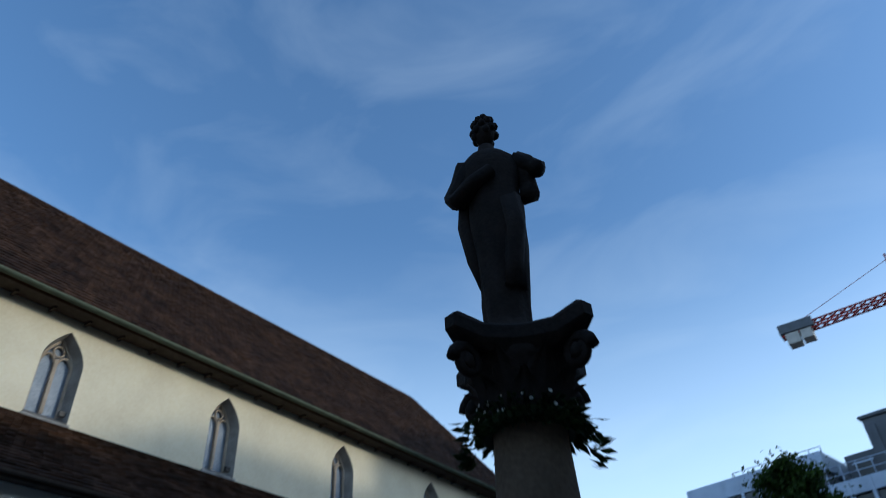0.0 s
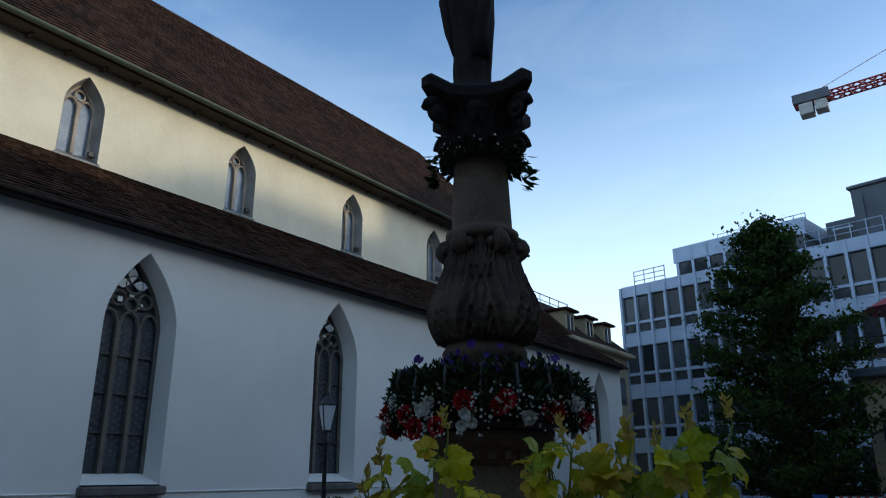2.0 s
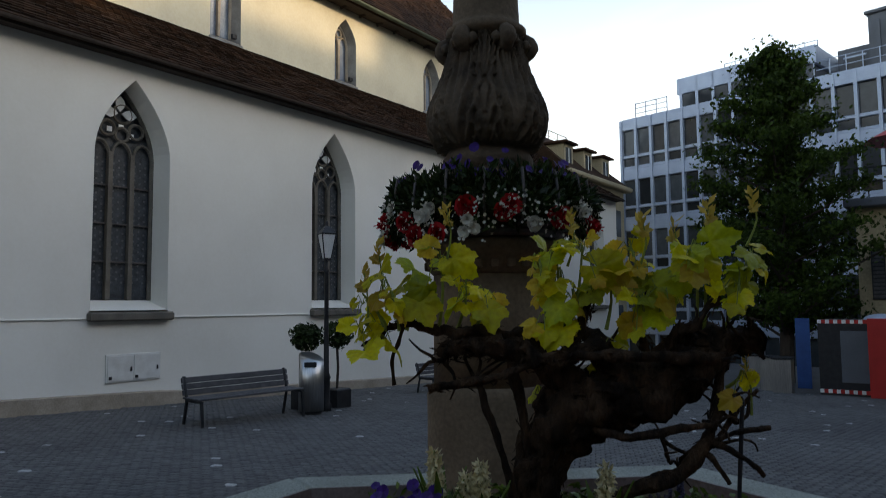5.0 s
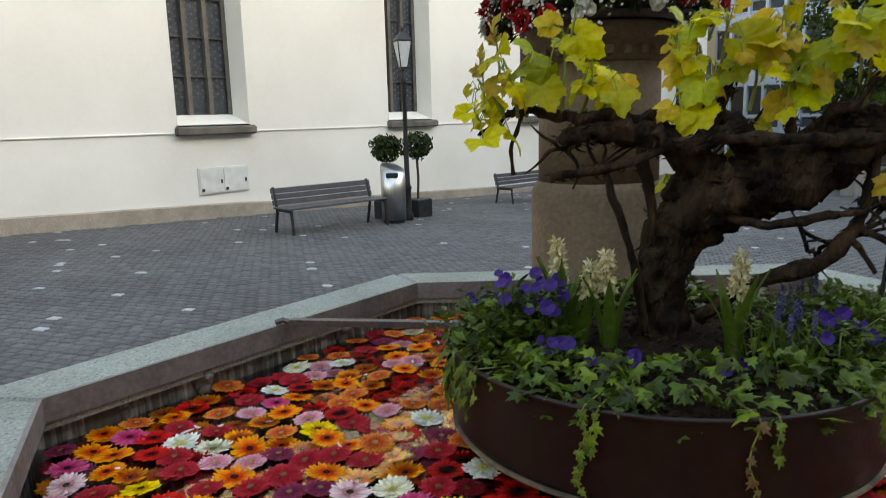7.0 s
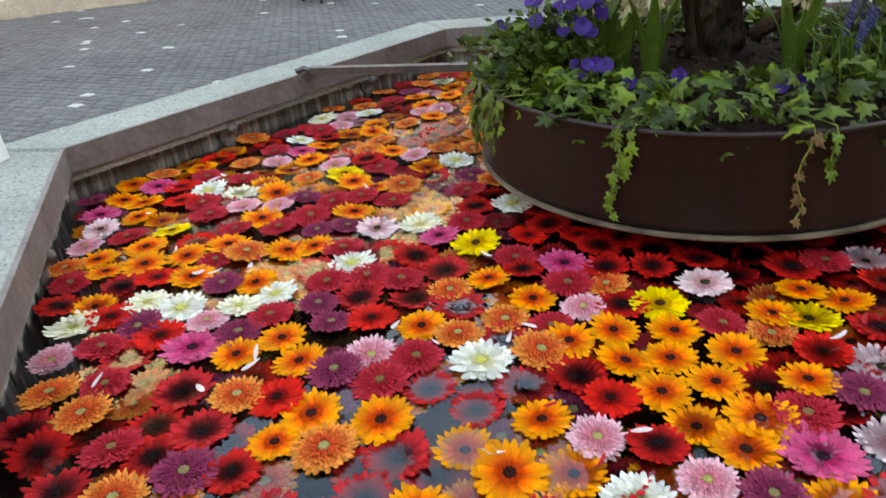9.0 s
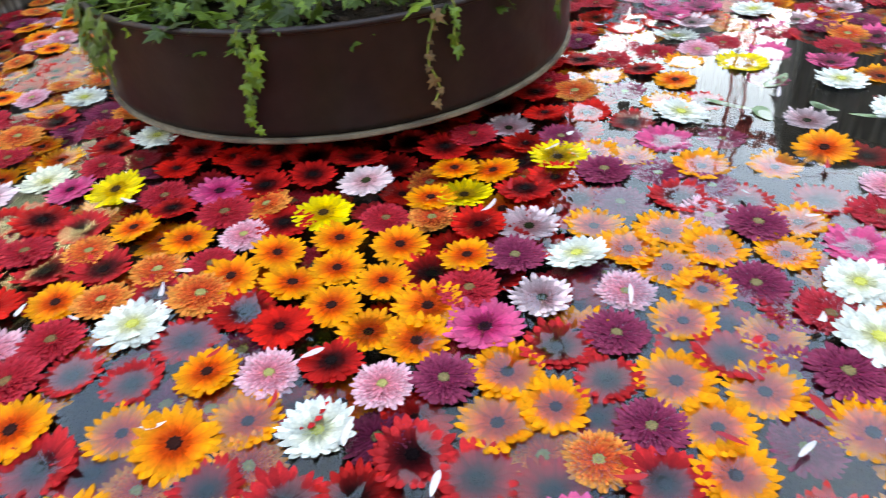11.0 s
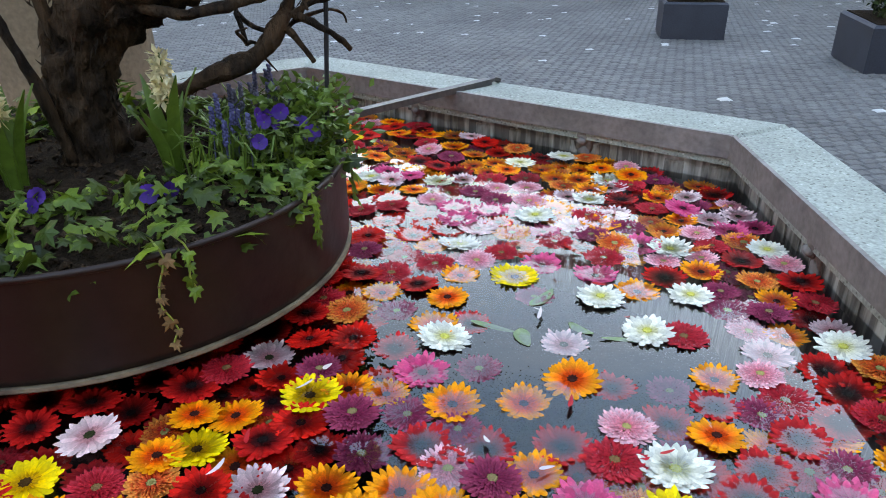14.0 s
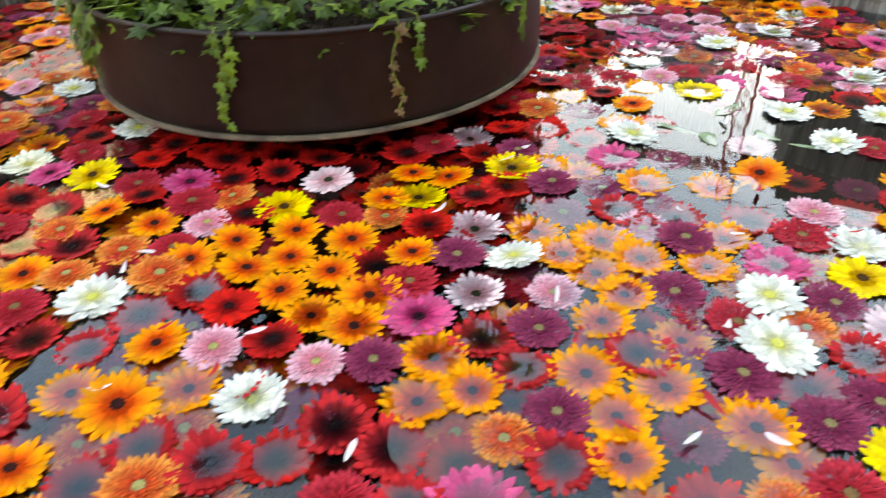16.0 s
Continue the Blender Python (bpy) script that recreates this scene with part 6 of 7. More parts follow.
def hyacinth(u, d, h, lean):
    t = thing("hyacinth", "cream-white hyacinth with strap leaves growing in the tub", "hyacinth", "hyacinths in the tub")
    b = on_bed(u, d)
    top = b + Vector((lean, 0, h))
    part("stalk", Geo().tube([b, (b + top) / 2 + Vector((0.005, 0, 0)), top], [0.006, 0.005, 0.003], 6), blade_green, t)
    g = Geo()
    for k in range(24):
        f = 0.6 + 0.4 * k / 24
        a = k * 2.4
        c = b + (top - b) * f
        e = Vector((math.cos(a), math.sin(a), rng.uniform(-0.3, 0.3)))
        g.tube([c, c + e * 0.01], [0.002, 0.003], 5)
        for i in range(6):
            w = Matrix.Rotation(i * 1.047 + rng.uniform(-0.2, 0.2), 3, e) @ e.orthogonal().normalized()
            tiny_leaf(g, c + e * 0.009, w + e * rng.uniform(0.1, 0.7), 0.027 * (1.35 - 0.55 * f), rng, 0.42)
    part("flower_spike", g, cream_petal, t)
    for k in range(6):
        a = k * 1.05 + u * 9
        g = Geo()
        e = Vector((math.cos(a), math.sin(a), 0))
        s = Vector((-e.y, e.x, 0))
        L = h * rng.uniform(0.7, 1.0)
        v = []
        for q in range(6):
            f = q / 5
            c = b + e * (0.012 + 0.06 * f * f) + Vector((0, 0, L * f * (1 - 0.12 * f)))
            w = 0.016 * (1 - f ** 3) * (0.6 + 0.4 * min(1, f * 3)) + 0.001
            v += [c - s * w + e * 0.004, c, c + s * w + e * 0.004]
        g.add(v, [(q * 3 + i, q * 3 + i + 1, q * 3 + i + 4, q * 3 + i + 3) for q in range(5) for i in range(2)])
        part("blade", g, blade_green, t, "", True)


for u, d, h, lean in ((-0.235, -0.1, 0.27, -0.02), (-0.19, -0.11, 0.22, 0.03), (-0.12, -0.14, 0.25, -0.01), (0.17, -0.13, 0.25, 0.01)):
    hyacinth(u, d, h, lean)


def pansies(u, d, n, spread, h, label):
    t = thing("pansy", label, "pansy", "pansies in the tub")
    lf, st = Geo(), Geo()
    for k in range(n):
        c = on_bed(u + rng.gauss(0, spread), d + rng.gauss(0, spread * 0.6))
        top = c + Vector((rng.uniform(-0.02, 0.02), rng.uniform(-0.02, 0.02), h * rng.uniform(0.6, 1.15)))
        st.tube([c, top], 0.0018, 5)
        fl = Geo()
        e = Vector((-VD.x + rng.uniform(-0.7, 0.7), -VD.y + rng.uniform(-0.7, 0.7), rng.uniform(0.1, 0.9)))
        blossom(fl, top, e, rng.uniform(0.012, 0.02), rng, 5, 1, 0.3)
        part("flower", fl, violet, t)
    for k in range(n * 26):
        c = on_bed(u + rng.gauss(0, spread), d + rng.gauss(0, spread * 0.7)) + Vector((0, 0, h * rng.uniform(0.0, 0.95)))
        a = rng.uniform(0, 6.283)
        tiny_leaf(lf, c, (math.cos(a), math.sin(a), rng.uniform(-0.2, 0.7)), rng.uniform(0.016, 0.032), rng, 0.5)
    tagged(part("stems", st, blade_green, t), kind="stuff")
    part("foliage", lf, ivy_green, t)


pansies(-0.31, -0.17, 18, 0.045, 0.17, "deep violet pansies with green leaves")
pansies(-0.27, -0.3, 5, 0.05, 0.06, "low deep violet pansies near the tub edge")
pansies(-0.05, -0.27, 3, 0.05, 0.03, "scattered small violet pansies")
pansies(0.38, -0.16, 9, 0.06, 0.11, "violet pansies beside the metal stake")
pansies(0.12, -0.25, 2, 0.05, 0.03, "scattered low violet pansies")
pansies(-0.42, -0.02, 6, 0.04, 0.1, "violet pansies at the tub edge")


def muscari(u, d, n, label):
    t = thing("grape_hyacinth", label, "grape hyacinth", "grape hyacinths in the tub")
    lf = Geo()
    for k in range(n):
        c = on_bed(u + rng.gauss(0, 0.04), d + rng.gauss(0, 0.03))
        h = rng.uniform(0.1, 0.17)
        top = c + Vector((rng.uniform(-0.015, 0.015), 0, h))
        g = Geo().tube([c, top], 0.0016, 5)
        for q in range(26):
            f = 0.6 + 0.4 * q / 26
            a = q * 2.4
            p = c + (top - c) * f + Vector((math.cos(a), math.sin(a), 0)) * 0.006 * (1.3 - f)
            g.ball(tuple(p), 0.0042, 6, 4)
        part("spike", g, muscari_blue, t)
    for k in range(n * 7):
        c = on_bed(u + rng.gauss(0, 0.05), d + rng.gauss(0, 0.04))
        a = rng.uniform(0, 6.283)
        lf.tube([c, c + Vector((math.cos(a) * 0.02, math.sin(a) * 0.02, 0.09)), c + Vector((math.cos(a) * 0.07, math.sin(a) * 0.07, 0.11 * rng.uniform(0.5, 1.2)))], [0.002, 0.0025, 0.0008], 4)
    part("grassy_leaves", lf, blade_green, t)


muscari(0.28, -0.16, 7, "blue grape hyacinths with grassy leaves")
muscari(0.42, 0.05, 8, "faded blue grape hyacinths behind the stake")
muscari(0.33, 0.0, 6, "blue grape hyacinths among the ivy")
bush = thing("edge_shrub", "light green leafy perennial at the tub edge", "plant")
g = Geo()
for _ in range(900):
    c = on_bed(0.46 + rng.gauss(0, 0.05), -0.02 + rng.gauss(0, 0.08)) + Vector((0, 0, rng.uniform(0.0, 0.13)))
    a = rng.uniform(0, 6.283)
    tiny_leaf(g, c, (math.cos(a), math.sin(a), rng.uniform(-0.1, 0.9)), rng.uniform(0.016, 0.036), rng, 0.6)
part("foliage", g, blade_green, bush)
bush = thing("perennial_clump", "green leafy clump between the pansies and the tub edge", "plant")
g = Geo()
for _ in range(1000):
    c = on_bed(-0.38 + rng.gauss(0, 0.06), -0.12 + rng.gauss(0, 0.09)) + Vector((0, 0, rng.uniform(0.0, 0.11)))
    a = rng.uniform(0, 6.283)
    tiny_leaf(g, c, (math.cos(a), math.sin(a), rng.uniform(-0.1, 0.9)), rng.uniform(0.018, 0.042), rng, 0.5)
part("foliage", g, ivy_green, bush)

# ---- the paper bag on the rim ----
bg = thing("paper_bag", "small white paper bag with a blue print standing on the rim", "paper bag")
m = pose(-1.17, 0.22, RIM, 0, 0, 35) @ Matrix.Scale(1.25, 4)
part("body", Geo().add([m @ Vector(p) for p in ((-0.05, -0.02, 0), (0.05, -0.02, 0), (0.05, 0.02, 0), (-0.05, 0.02, 0), (-0.052, -0.012, 0.1), (0.05, -0.012, 0.13), (0.052, 0.008, 0.125), (-0.052, 0.008, 0.1))],
                       [(3, 2, 1, 0), (0, 1, 5, 4), (1, 2, 6, 5), (2, 3, 7, 6), (3, 0, 4, 7)]), sheet_white, bg)
part("print", Geo().add([m @ Vector(p) for p in ((-0.03, -0.0215, 0.03), (0.02, -0.0215, 0.03), (0.02, -0.0165, 0.085), (-0.03, -0.0175, 0.075))], [(0, 1, 2, 3)]), blue_print, bg, "blue printed picture")

# ---- floating flowers ----
# kind: colours of the eye, the petals' base, their middle and their tips; form; label
KINDS = {
    "orange": ((0.03, 0.006, 0.004), (0.66, 0.045, 0.004), (0.9, 0.12, 0.005), (0.94, 0.3, 0.01), "single", "orange gerbera with a dark eye"),
    "yellow": ((0.05, 0.02, 0.004), (0.55, 0.24, 0.004), (0.86, 0.5, 0.008), (0.9, 0.62, 0.015), "single", "yellow gerbera with a dark eye"),
    "red": ((0.02, 0.002, 0.002), (0.22, 0.003, 0.003), (0.56, 0.008, 0.005), (0.72, 0.014, 0.008), "single", "bright red gerbera"),
    "darkred": ((0.006, 0.002, 0.002), (0.012, 0.002, 0.002), (0.2, 0.004, 0.004), (0.56, 0.012, 0.01), "single", "deep red gerbera with a dark eye"),
    "submerged": ((0.01, 0.003, 0.004), (0.03, 0.004, 0.006), (0.26, 0.008, 0.012), (0.58, 0.02, 0.022), "single", "deep red gerbera half under water"),
    "crimson": ((0.18, 0.09, 0.035), (0.36, 0.01, 0.015), (0.44, 0.014, 0.024), (0.56, 0.028, 0.042), "pompon", "double crimson gerbera"),
    "coral": ((0.3, 0.24, 0.08), (0.55, 0.03, 0.012), (0.75, 0.1, 0.02), (0.86, 0.27, 0.05), "pompon", "double coral-orange gerbera"),
    "purple": ((0.2, 0.14, 0.06), (0.17, 0.012, 0.04), (0.23, 0.02, 0.06), (0.32, 0.04, 0.085), "pompon", "double purple-red gerbera"),
    "magenta": ((0.03, 0.004, 0.01), (0.4, 0.012, 0.07), (0.6, 0.04, 0.14), (0.7, 0.09, 0.2), "double", "magenta gerbera"),
    "pink": ((0.34, 0.28, 0.09), (0.65, 0.13, 0.16), (0.76, 0.24, 0.29), (0.86, 0.44, 0.47), "pompon", "pink gerbera"),
    "pale": ((0.03, 0.03, 0.01), (0.6, 0.24, 0.24), (0.76, 0.42, 0.42), (0.86, 0.6, 0.58), "single", "pale pink gerbera"),
    "white": ((0.5, 0.45, 0.09), (0.6, 0.54, 0.25), (0.69, 0.65, 0.5), (0.76, 0.73, 0.62), "double", "white gerbera with a yellow eye"),
    "cream": ((0.4, 0.34, 0.08), (0.7, 0.6, 0.3), (0.78, 0.7, 0.46), (0.84, 0.78, 0.56), "double", "cream gerbera"),
}


def petal_mat(name, base, middle, tip):
    """Petals whose colour runs from the base to the tip along the mesh's own 'ring' value, with fine veins."""
    m = bpy.data.materials.new(name)
    m.use_nodes = True
    n, l = m.node_tree.nodes, m.node_tree.links
    b = n["Principled BSDF"]
    b.inputs["Roughness"].default_value, b.inputs["Specular IOR Level"].default_value = 0.5, 0.06
    at, cr = n.new("ShaderNodeAttribute"), n.new("ShaderNodeValToRGB")
    at.attribute_name = "ring"
    cr.color_ramp.elements[0].position, cr.color_ramp.elements[1].position = 0.2, 0.76
    cr.color_ramp.elements[0].color, cr.color_ramp.elements[1].color = (*base, 1), (*tip, 1)
    cr.color_ramp.elements.new(0.44).color = (*middle, 1)
    l.new(at.outputs["Fac"], cr.inputs["Fac"])
    tc, nz = n.new("ShaderNodeTexCoord"), n.new("ShaderNodeTexNoise")
    nz.inputs["Scale"].default_value, nz.inputs["Detail"].default_value = 260.0, 4
    l.new(tc.outputs["Object"], nz.inputs["Vector"])
    geo, mr, mv, sm = n.new("ShaderNodeNewGeometry"), n.new("ShaderNodeMapRange"), n.new("ShaderNodeMapRange"), n.new("ShaderNodeMath")
    mr.inputs["To Min"].default_value, mr.inputs["To Max"].default_value = 0.68, 1.14
    mv.inputs["From Min"].default_value, mv.inputs["From Max"].default_value = 0.3, 0.7
    mv.inputs["To Min"].default_value, mv.inputs["To Max"].default_value = 0.82, 1.1
    l.new(geo.outputs["Random Per Island"], mr.inputs["Value"])
    l.new(nz.outputs["Fac"], mv.inputs["Value"])
    sm.operation = "MULTIPLY"
    l.new(mr.outputs["Result"], sm.inputs[0])
    l.new(mv.outputs["Result"], sm.inputs[1])
    hsv = n.new("ShaderNodeHueSaturation")
    l.new(sm.outputs["Value"], hsv.inputs["Value"])
    l.new(cr.outputs["Color"], hsv.inputs["Color"])
    l.new(hsv.outputs["Color"], b.inputs["Base Color"])
    bp = n.new("ShaderNodeBump")
    bp.inputs["Strength"].default_value, bp.inputs["Distance"].default_value = 0.45, 0.002
    l.new(nz.outputs["Fac"], bp.inputs["Height"])
    l.new(bp.outputs["Normal"], b.inputs["Normal"])
    tr, mx = n.new("ShaderNodeBsdfTranslucent"), n.new("ShaderNodeMixShader")
    l.new(hsv.outputs["Color"], tr.inputs["Color"])
    mx.inputs["Fac"].default_value = 0.2
    l.new(b.outputs["BSDF"], mx.inputs[1])
    l.new(tr.outputs["BSDF"], mx.inputs[2])
    l.new(mx.outputs["Shader"], n["Material Output"].inputs["Surface"])
    return m


class Bloom(Geo):
    """A mesh that also keeps how far out on the flower each vertex lies."""

    def __init__(self):
        self.v, self.f, self.ring = [], [], []

    def petal(self, a, f0, f1, r, half, height, rows, ring0, ring1, lift):
        """A petal at the turn a from f0 to f1 of the radius r, convex across, rounded at its tip."""
        e, s = (math.cos(a), math.sin(a)), (-math.sin(a), math.cos(a))
        k = len(self.v)
        for t, w in rows:
            f = f0 + (f1 - f0) * t
            z = height(f) + lift * t * t
            for q in (-1, 0, 1):
                x, y = f * r, q * w * half
                self.v.append((e[0] * x + s[0] * y, e[1] * x + s[1] * y, z - 0.0026 * abs(q) * min(1.0, t * 2)))
                self.ring.append(ring0 + (ring1 - ring0) * t)
        x = f1 * r * 1.02
        self.v.append((e[0] * x, e[1] * x, height(f1) + lift - 0.0012))
        self.ring.append(ring1)
        m = len(rows)
        for j in range(m - 1):
            for q in (0, 1):
                self.f.append((k + 3 * j + q, k + 3 * j + q + 1, k + 3 * j + q + 4, k + 3 * j + q + 3))
        self.f += [(k + 3 * m - 3, k + 3 * m - 2, k + 3 * m), (k + 3 * m - 2, k + 3 * m - 1, k + 3 * m)]

    def mesh(self, name, smooth=True):
        me = Geo.mesh(self, name, smooth)
        me.attributes.new("ring", "FLOAT", "POINT").data.foreach_set("value", self.ring)
        return me


LONG, SHORT = ((0.0, 0.45), (0.5, 0.95), (0.8, 1.0), (0.95, 0.6)), ((0.0, 0.6), (0.75, 1.0))


def gerbera_geo(form, deep, rng, r=0.05):
    """Petals in rows round the eye; deep ones are bowls whose middle lies under water, with the tips out of it."""
    outer, inner, eye = Bloom(), Bloom(), Geo()
    rise = 0.0115 if deep else 0.006
    height = lambda f: rise * max(0.0, f) ** 1.6
    rows = {"single": ((23, 1.0), (21, 0.86)), "double": ((22, 1.0), (21, 0.87), (19, 0.72)), "pompon": ((30, 1.0), (28, 0.9))}[form]
    for q, (n, R) in enumerate(rows):
        for i in range(n):
            if rng.random() < 0.03:
                continue
            a = 2 * math.pi * (i + 0.5 * q) / n + rng.uniform(-0.05, 0.05)
            f1 = R * rng.uniform(0.88, 1.06)
            outer.petal(a, 0.17, f1, r, r * 2.75 / n * rng.uniform(0.85, 1.1), lambda f: height(f) + 0.0016 * q, LONG, 0.17, min(1.0, f1), rng.uniform(-0.0025, 0.0035))
    if form == "pompon":
        for q, (n, R) in enumerate(((34, 0.8), (32, 0.7), (30, 0.6), (26, 0.5), (22, 0.41), (18, 0.33))):
            for i in range(n):
                a = 2 * math.pi * (i + 0.5 * q) / n + rng.uniform(-0.07, 0.07)
                f1 = R * rng.uniform(0.92, 1.08)
                inner.petal(a, f1 - 0.16, f1, r, r * 2.3 * R / n, lambda f: height(R) * 0.8 + 0.003 + 0.0009 * q, SHORT, 0.3 * R + 0.1, R + 0.12, rng.uniform(0.001, 0.005))
    else:
        for n, R in ((34, 0.4), (30, 0.31), (24, 0.25)):
            for i in range(n):
                a = 2 * math.pi * i / n + rng.uniform(-0.1, 0.1)
                f1 = R * rng.uniform(0.88, 1.1)
                inner.petal(a, 0.14, f1, r, r * 1.5 * R / n, lambda f: height(f) + 0.0034, SHORT, 0.2, 0.24 + 0.3 * (R - 0.2), rng.uniform(0.0, 0.0025))
    ez = 0.002 if form != "pompon" else height(0.3) + 0.004
    eye.lathe([(r * 0.16, ez - 0.002), (r * 0.18, ez + 0.002), (r * 0.14, ez + 0.0035), (r * 0.08, ez + 0.0025), (0.0004, ez + 0.002)], 18, None, lambda a, j, z: 1 + 0.14 * math.cos(9 * a))
    return outer, inner, eye


rng = random.Random(77)
templates = {}
for kind, (eye_col, base, middle, tip, form, lab) in KINDS.items():
    pm = petal_mat("petal_" + kind, base, middle, tip)
    em = material("eye_" + kind, eye_col, rough=0.85, scale=60, fine=300, bump=0.6, depth=0.003, spec=0.08)
    made = []
    for deep in (False, True):
        for variant in range(2):
            made.append(tuple(q.mesh(nm) for q, nm in zip(gerbera_geo(form, deep, rng), ("petals", "inner_petals", "eye"))))
            for me, mt in zip(made[-1], (pm, pm, em)):
                me.materials.append(mt)
    templates[kind] = made

PLACED = []
PLACED.append(("orange", [(0.18, 0.73), (0.35, 0.73), (0.43, 0.79), (0.53, 0.8), (0.41, 0.67), (0.46, 0.72), (0.54, 0.71), (0.49, 0.64), (0.62, 0.68), (0.56, 0.61), (0.63, 0.61), (0.31, 0.66), (0.64, 0.8), (0.39, 0.48), (0.34, 0.37), (0.42, 0.37), (0.48, 0.43), (0.21, 0.33), (0.08, 0.54), (-0.33, 0.61), (0.54, 1.04), (0.61, 1.05), (0.53, 0.94), (0.81, 0.93), (0.92, 0.94), (0.93, 0.85), (0.98, 0.81), (0.99, 0.91), (0.96, 0.74), (0.76, 0.59), (0.77, 0.51), (0.83, 0.55), (0.96, 0.63), (1.01, 0.57), (1.03, 0.51), (1.06, 0.64), (1.07, 0.74), (0.37, 0.25), (1.09, 0.92), (1.17, 0.61), (1.39, 0.69), (1.53, 0.72), (1.5, 0.66), (1.57, 0.65), (1.41, 0.92)]))
PLACED.append(("orange", [(1.11, 1.01), (1.16, 1.25), (1.41, 1.3), (1.39, 1.14), (1.65, 1.04), (1.62, 0.96), (0.84, 1.16), (0.96, 1.15), (0.88, 1.39), (1.62, 0.75), (1.29, 1.6), (1.41, 0.6), (-1.01, 0.71), (-0.57, 0.33), (-0.53, 0.41), (-0.61, 0.26), (-0.43, 0.37), (-0.3, 0.44), (-0.09, 0.36), (-0.11, 0.28), (-0.26, 0.91), (-0.4, 0.78), (-0.35, 0.95), (-0.47, 0.91), (-0.36, 0.56), (-0.97, 0.46), (-0.56, 0.83), (-0.78, 0.86), (-0.85, 1.03), (-0.87, 1.26), (-0.54, 1.29), (-0.97, 1.54), (-0.75, 1.25), (0.87, 0.88), (0.77, 1.16), (1.57, 1.48), (1.58, 1.61), (0.74, 1.5), (-0.01, 0.34), (-0.33, 0.82)]))
PLACED.append(("yellow", [(0.37, 0.85), (0.58, 0.97), (-0.05, 0.83), (1.02, 1.62), (1.31, 0.96), (1.33, 0.61), (-0.68, 0.45), (-0.61, 0.92), (0.71, 1.13)]))
PLACED.append(("white", [(0.23, 0.53), (0.57, 0.44), (0.8, 0.84), (0.91, 1.34), (1.18, 0.87), (1.32, 1.06), (1.19, 0.76), (1.3, 1.43), (1.4, 1.59), (1.04, 1.96), (1.38, 1.83), (-0.83, 0.63), (-0.33, 0.29), (-0.23, 0.44), (-0.95, 1.02), (-0.42, 1.16), (-0.11, 1.03), (1.21, 1.55), (-0.2, 0.61)]))
PLACED.append(("pink", [(0.27, 0.76), (0.07, 0.43), (0.47, 0.5), (0.62, 0.52), (0.88, 0.78), (0.98, 1), (1.25, 1.14), (1.49, 0.97), (1.5, 1.48), (1.49, 1.32), (-0.59, 0.69), (-0.86, 0.87), (-0.25, 0.3), (-0.55, 1.13), (-1.02, 1.26)]))
PLACED.append(("pale", [(0.4, 0.96), (0.59, 1.23), (0.77, 0.74), (0.71, 0.91), (1.52, 1.4), (1.35, 0.85), (1.52, 0.88), (-0.28, 0.75), (1.14, 1.37)]))
PLACED.append(("magenta", [(0.71, 0.66), (0.15, 0.87), (1.19, 0.96), (1.56, 1.03), (1.2, 1.66), (0.89, 1.23), (-0.19, 0.24), (-0.14, 0.81), (-0.86, 0.96), (-0.93, 0.38)]))
PLACED.append(("darkred", [(0.54, 0.54), (0.6, 0.75), (0.68, 1), (0.37, 0.6), (0.65, 0.37), (0.1, 0.8), (1.63, 1.3), (0.77, 1.01), (-0.11, 0.71), (1.61, 1.36), (1.6, 1.22)]))
PLACED.append(("red", [(0.63, 0.89), (0.64, 1.17), (-0.01, 0.5), (0.44, 0.58), (0.72, 1.06), (0.65, 1.29), (-0.42, 0.19), (-0.83, 0.55), (-1.03, 0.95), (-1.04, 0.78)]))
PLACED.append(("crimson", [(0.26, 0.68), (0.48, 0.86), (0.2, 0.81), (0.14, 0.47), (0.14, 0.39), (-0.07, 0.63), (1.23, 1.06), (1.14, 0.8), (1.47, 0.72), (1.62, 0.81), (1.52, 1.26), (-0.46, 0.44), (-0.56, 0.55), (0.05, 0.84), (1.37, 1.43), (1.22, 1.75), (1.1, 1.82), (-0.18, 0.53)]))
PLACED.append(("coral", [(0.18, 0.65), (0.26, 0.85), (0.55, 0.89), (0.29, 0.61), (0.19, 0.24), (0.89, 0.49), (0.15, 0.56), (0.53, 0.28), (1.23, 0.82), (-0.43, 0.5)]))
PLACED.append(("purple", [(0.71, 0.82), (0.69, 0.55), (0.88, 0.69), (0.94, 0.55), (1.05, 0.84), (0.84, 1.01), (0.06, 0.36), (0.8, 1.09), (0.89, 1.11), (0.98, 1.09), (0.99, 1.26), (1.31, 0.7), (1.27, 0.89), (1.54, 0.8), (1.15, 0.69), (1.25, 0.64), (-0.17, 0.32), (-0.34, 0.21), (-0.13, 0.47), (-0.35, 0.72), (-0.57, 0.76), (1.05, 0.98), (1.33, 1.26), (0.79, 1.43), (1.07, 1.54), (1.47, 1.55), (1.1, 0.57)]))
PLACED.append(("submerged", [(0.3, 0.44), (0.32, 0.53), (0.28, 0.3), (0.3, 0.22), (0.46, 0.26), (0.49, 0.33), (0.58, 0.34), (0.69, 0.44), (0.77, 0.43), (0.88, 0.61), (1.02, 0.69), (0.96, 0.48), (0.81, 0.65), (0.21, 0.43), (0.22, 0.6), (1.03, 1.05), (0.93, 1.04), (1.15, 1.08), (1.3, 0.78), (1.38, 0.77), (1.23, 0.7), (1.47, 0.8), (1.45, 1.08), (1.42, 1.01), (1.52, 1.16), (1.32, 1.17), (1.4, 1.22), (1.23, 1.25), (-0.09, 0.54), (0.09, 0.63), (-0.53, 0.26), (-0.25, 0.55), (0.82, 1.3), (0.95, 1.41)]))
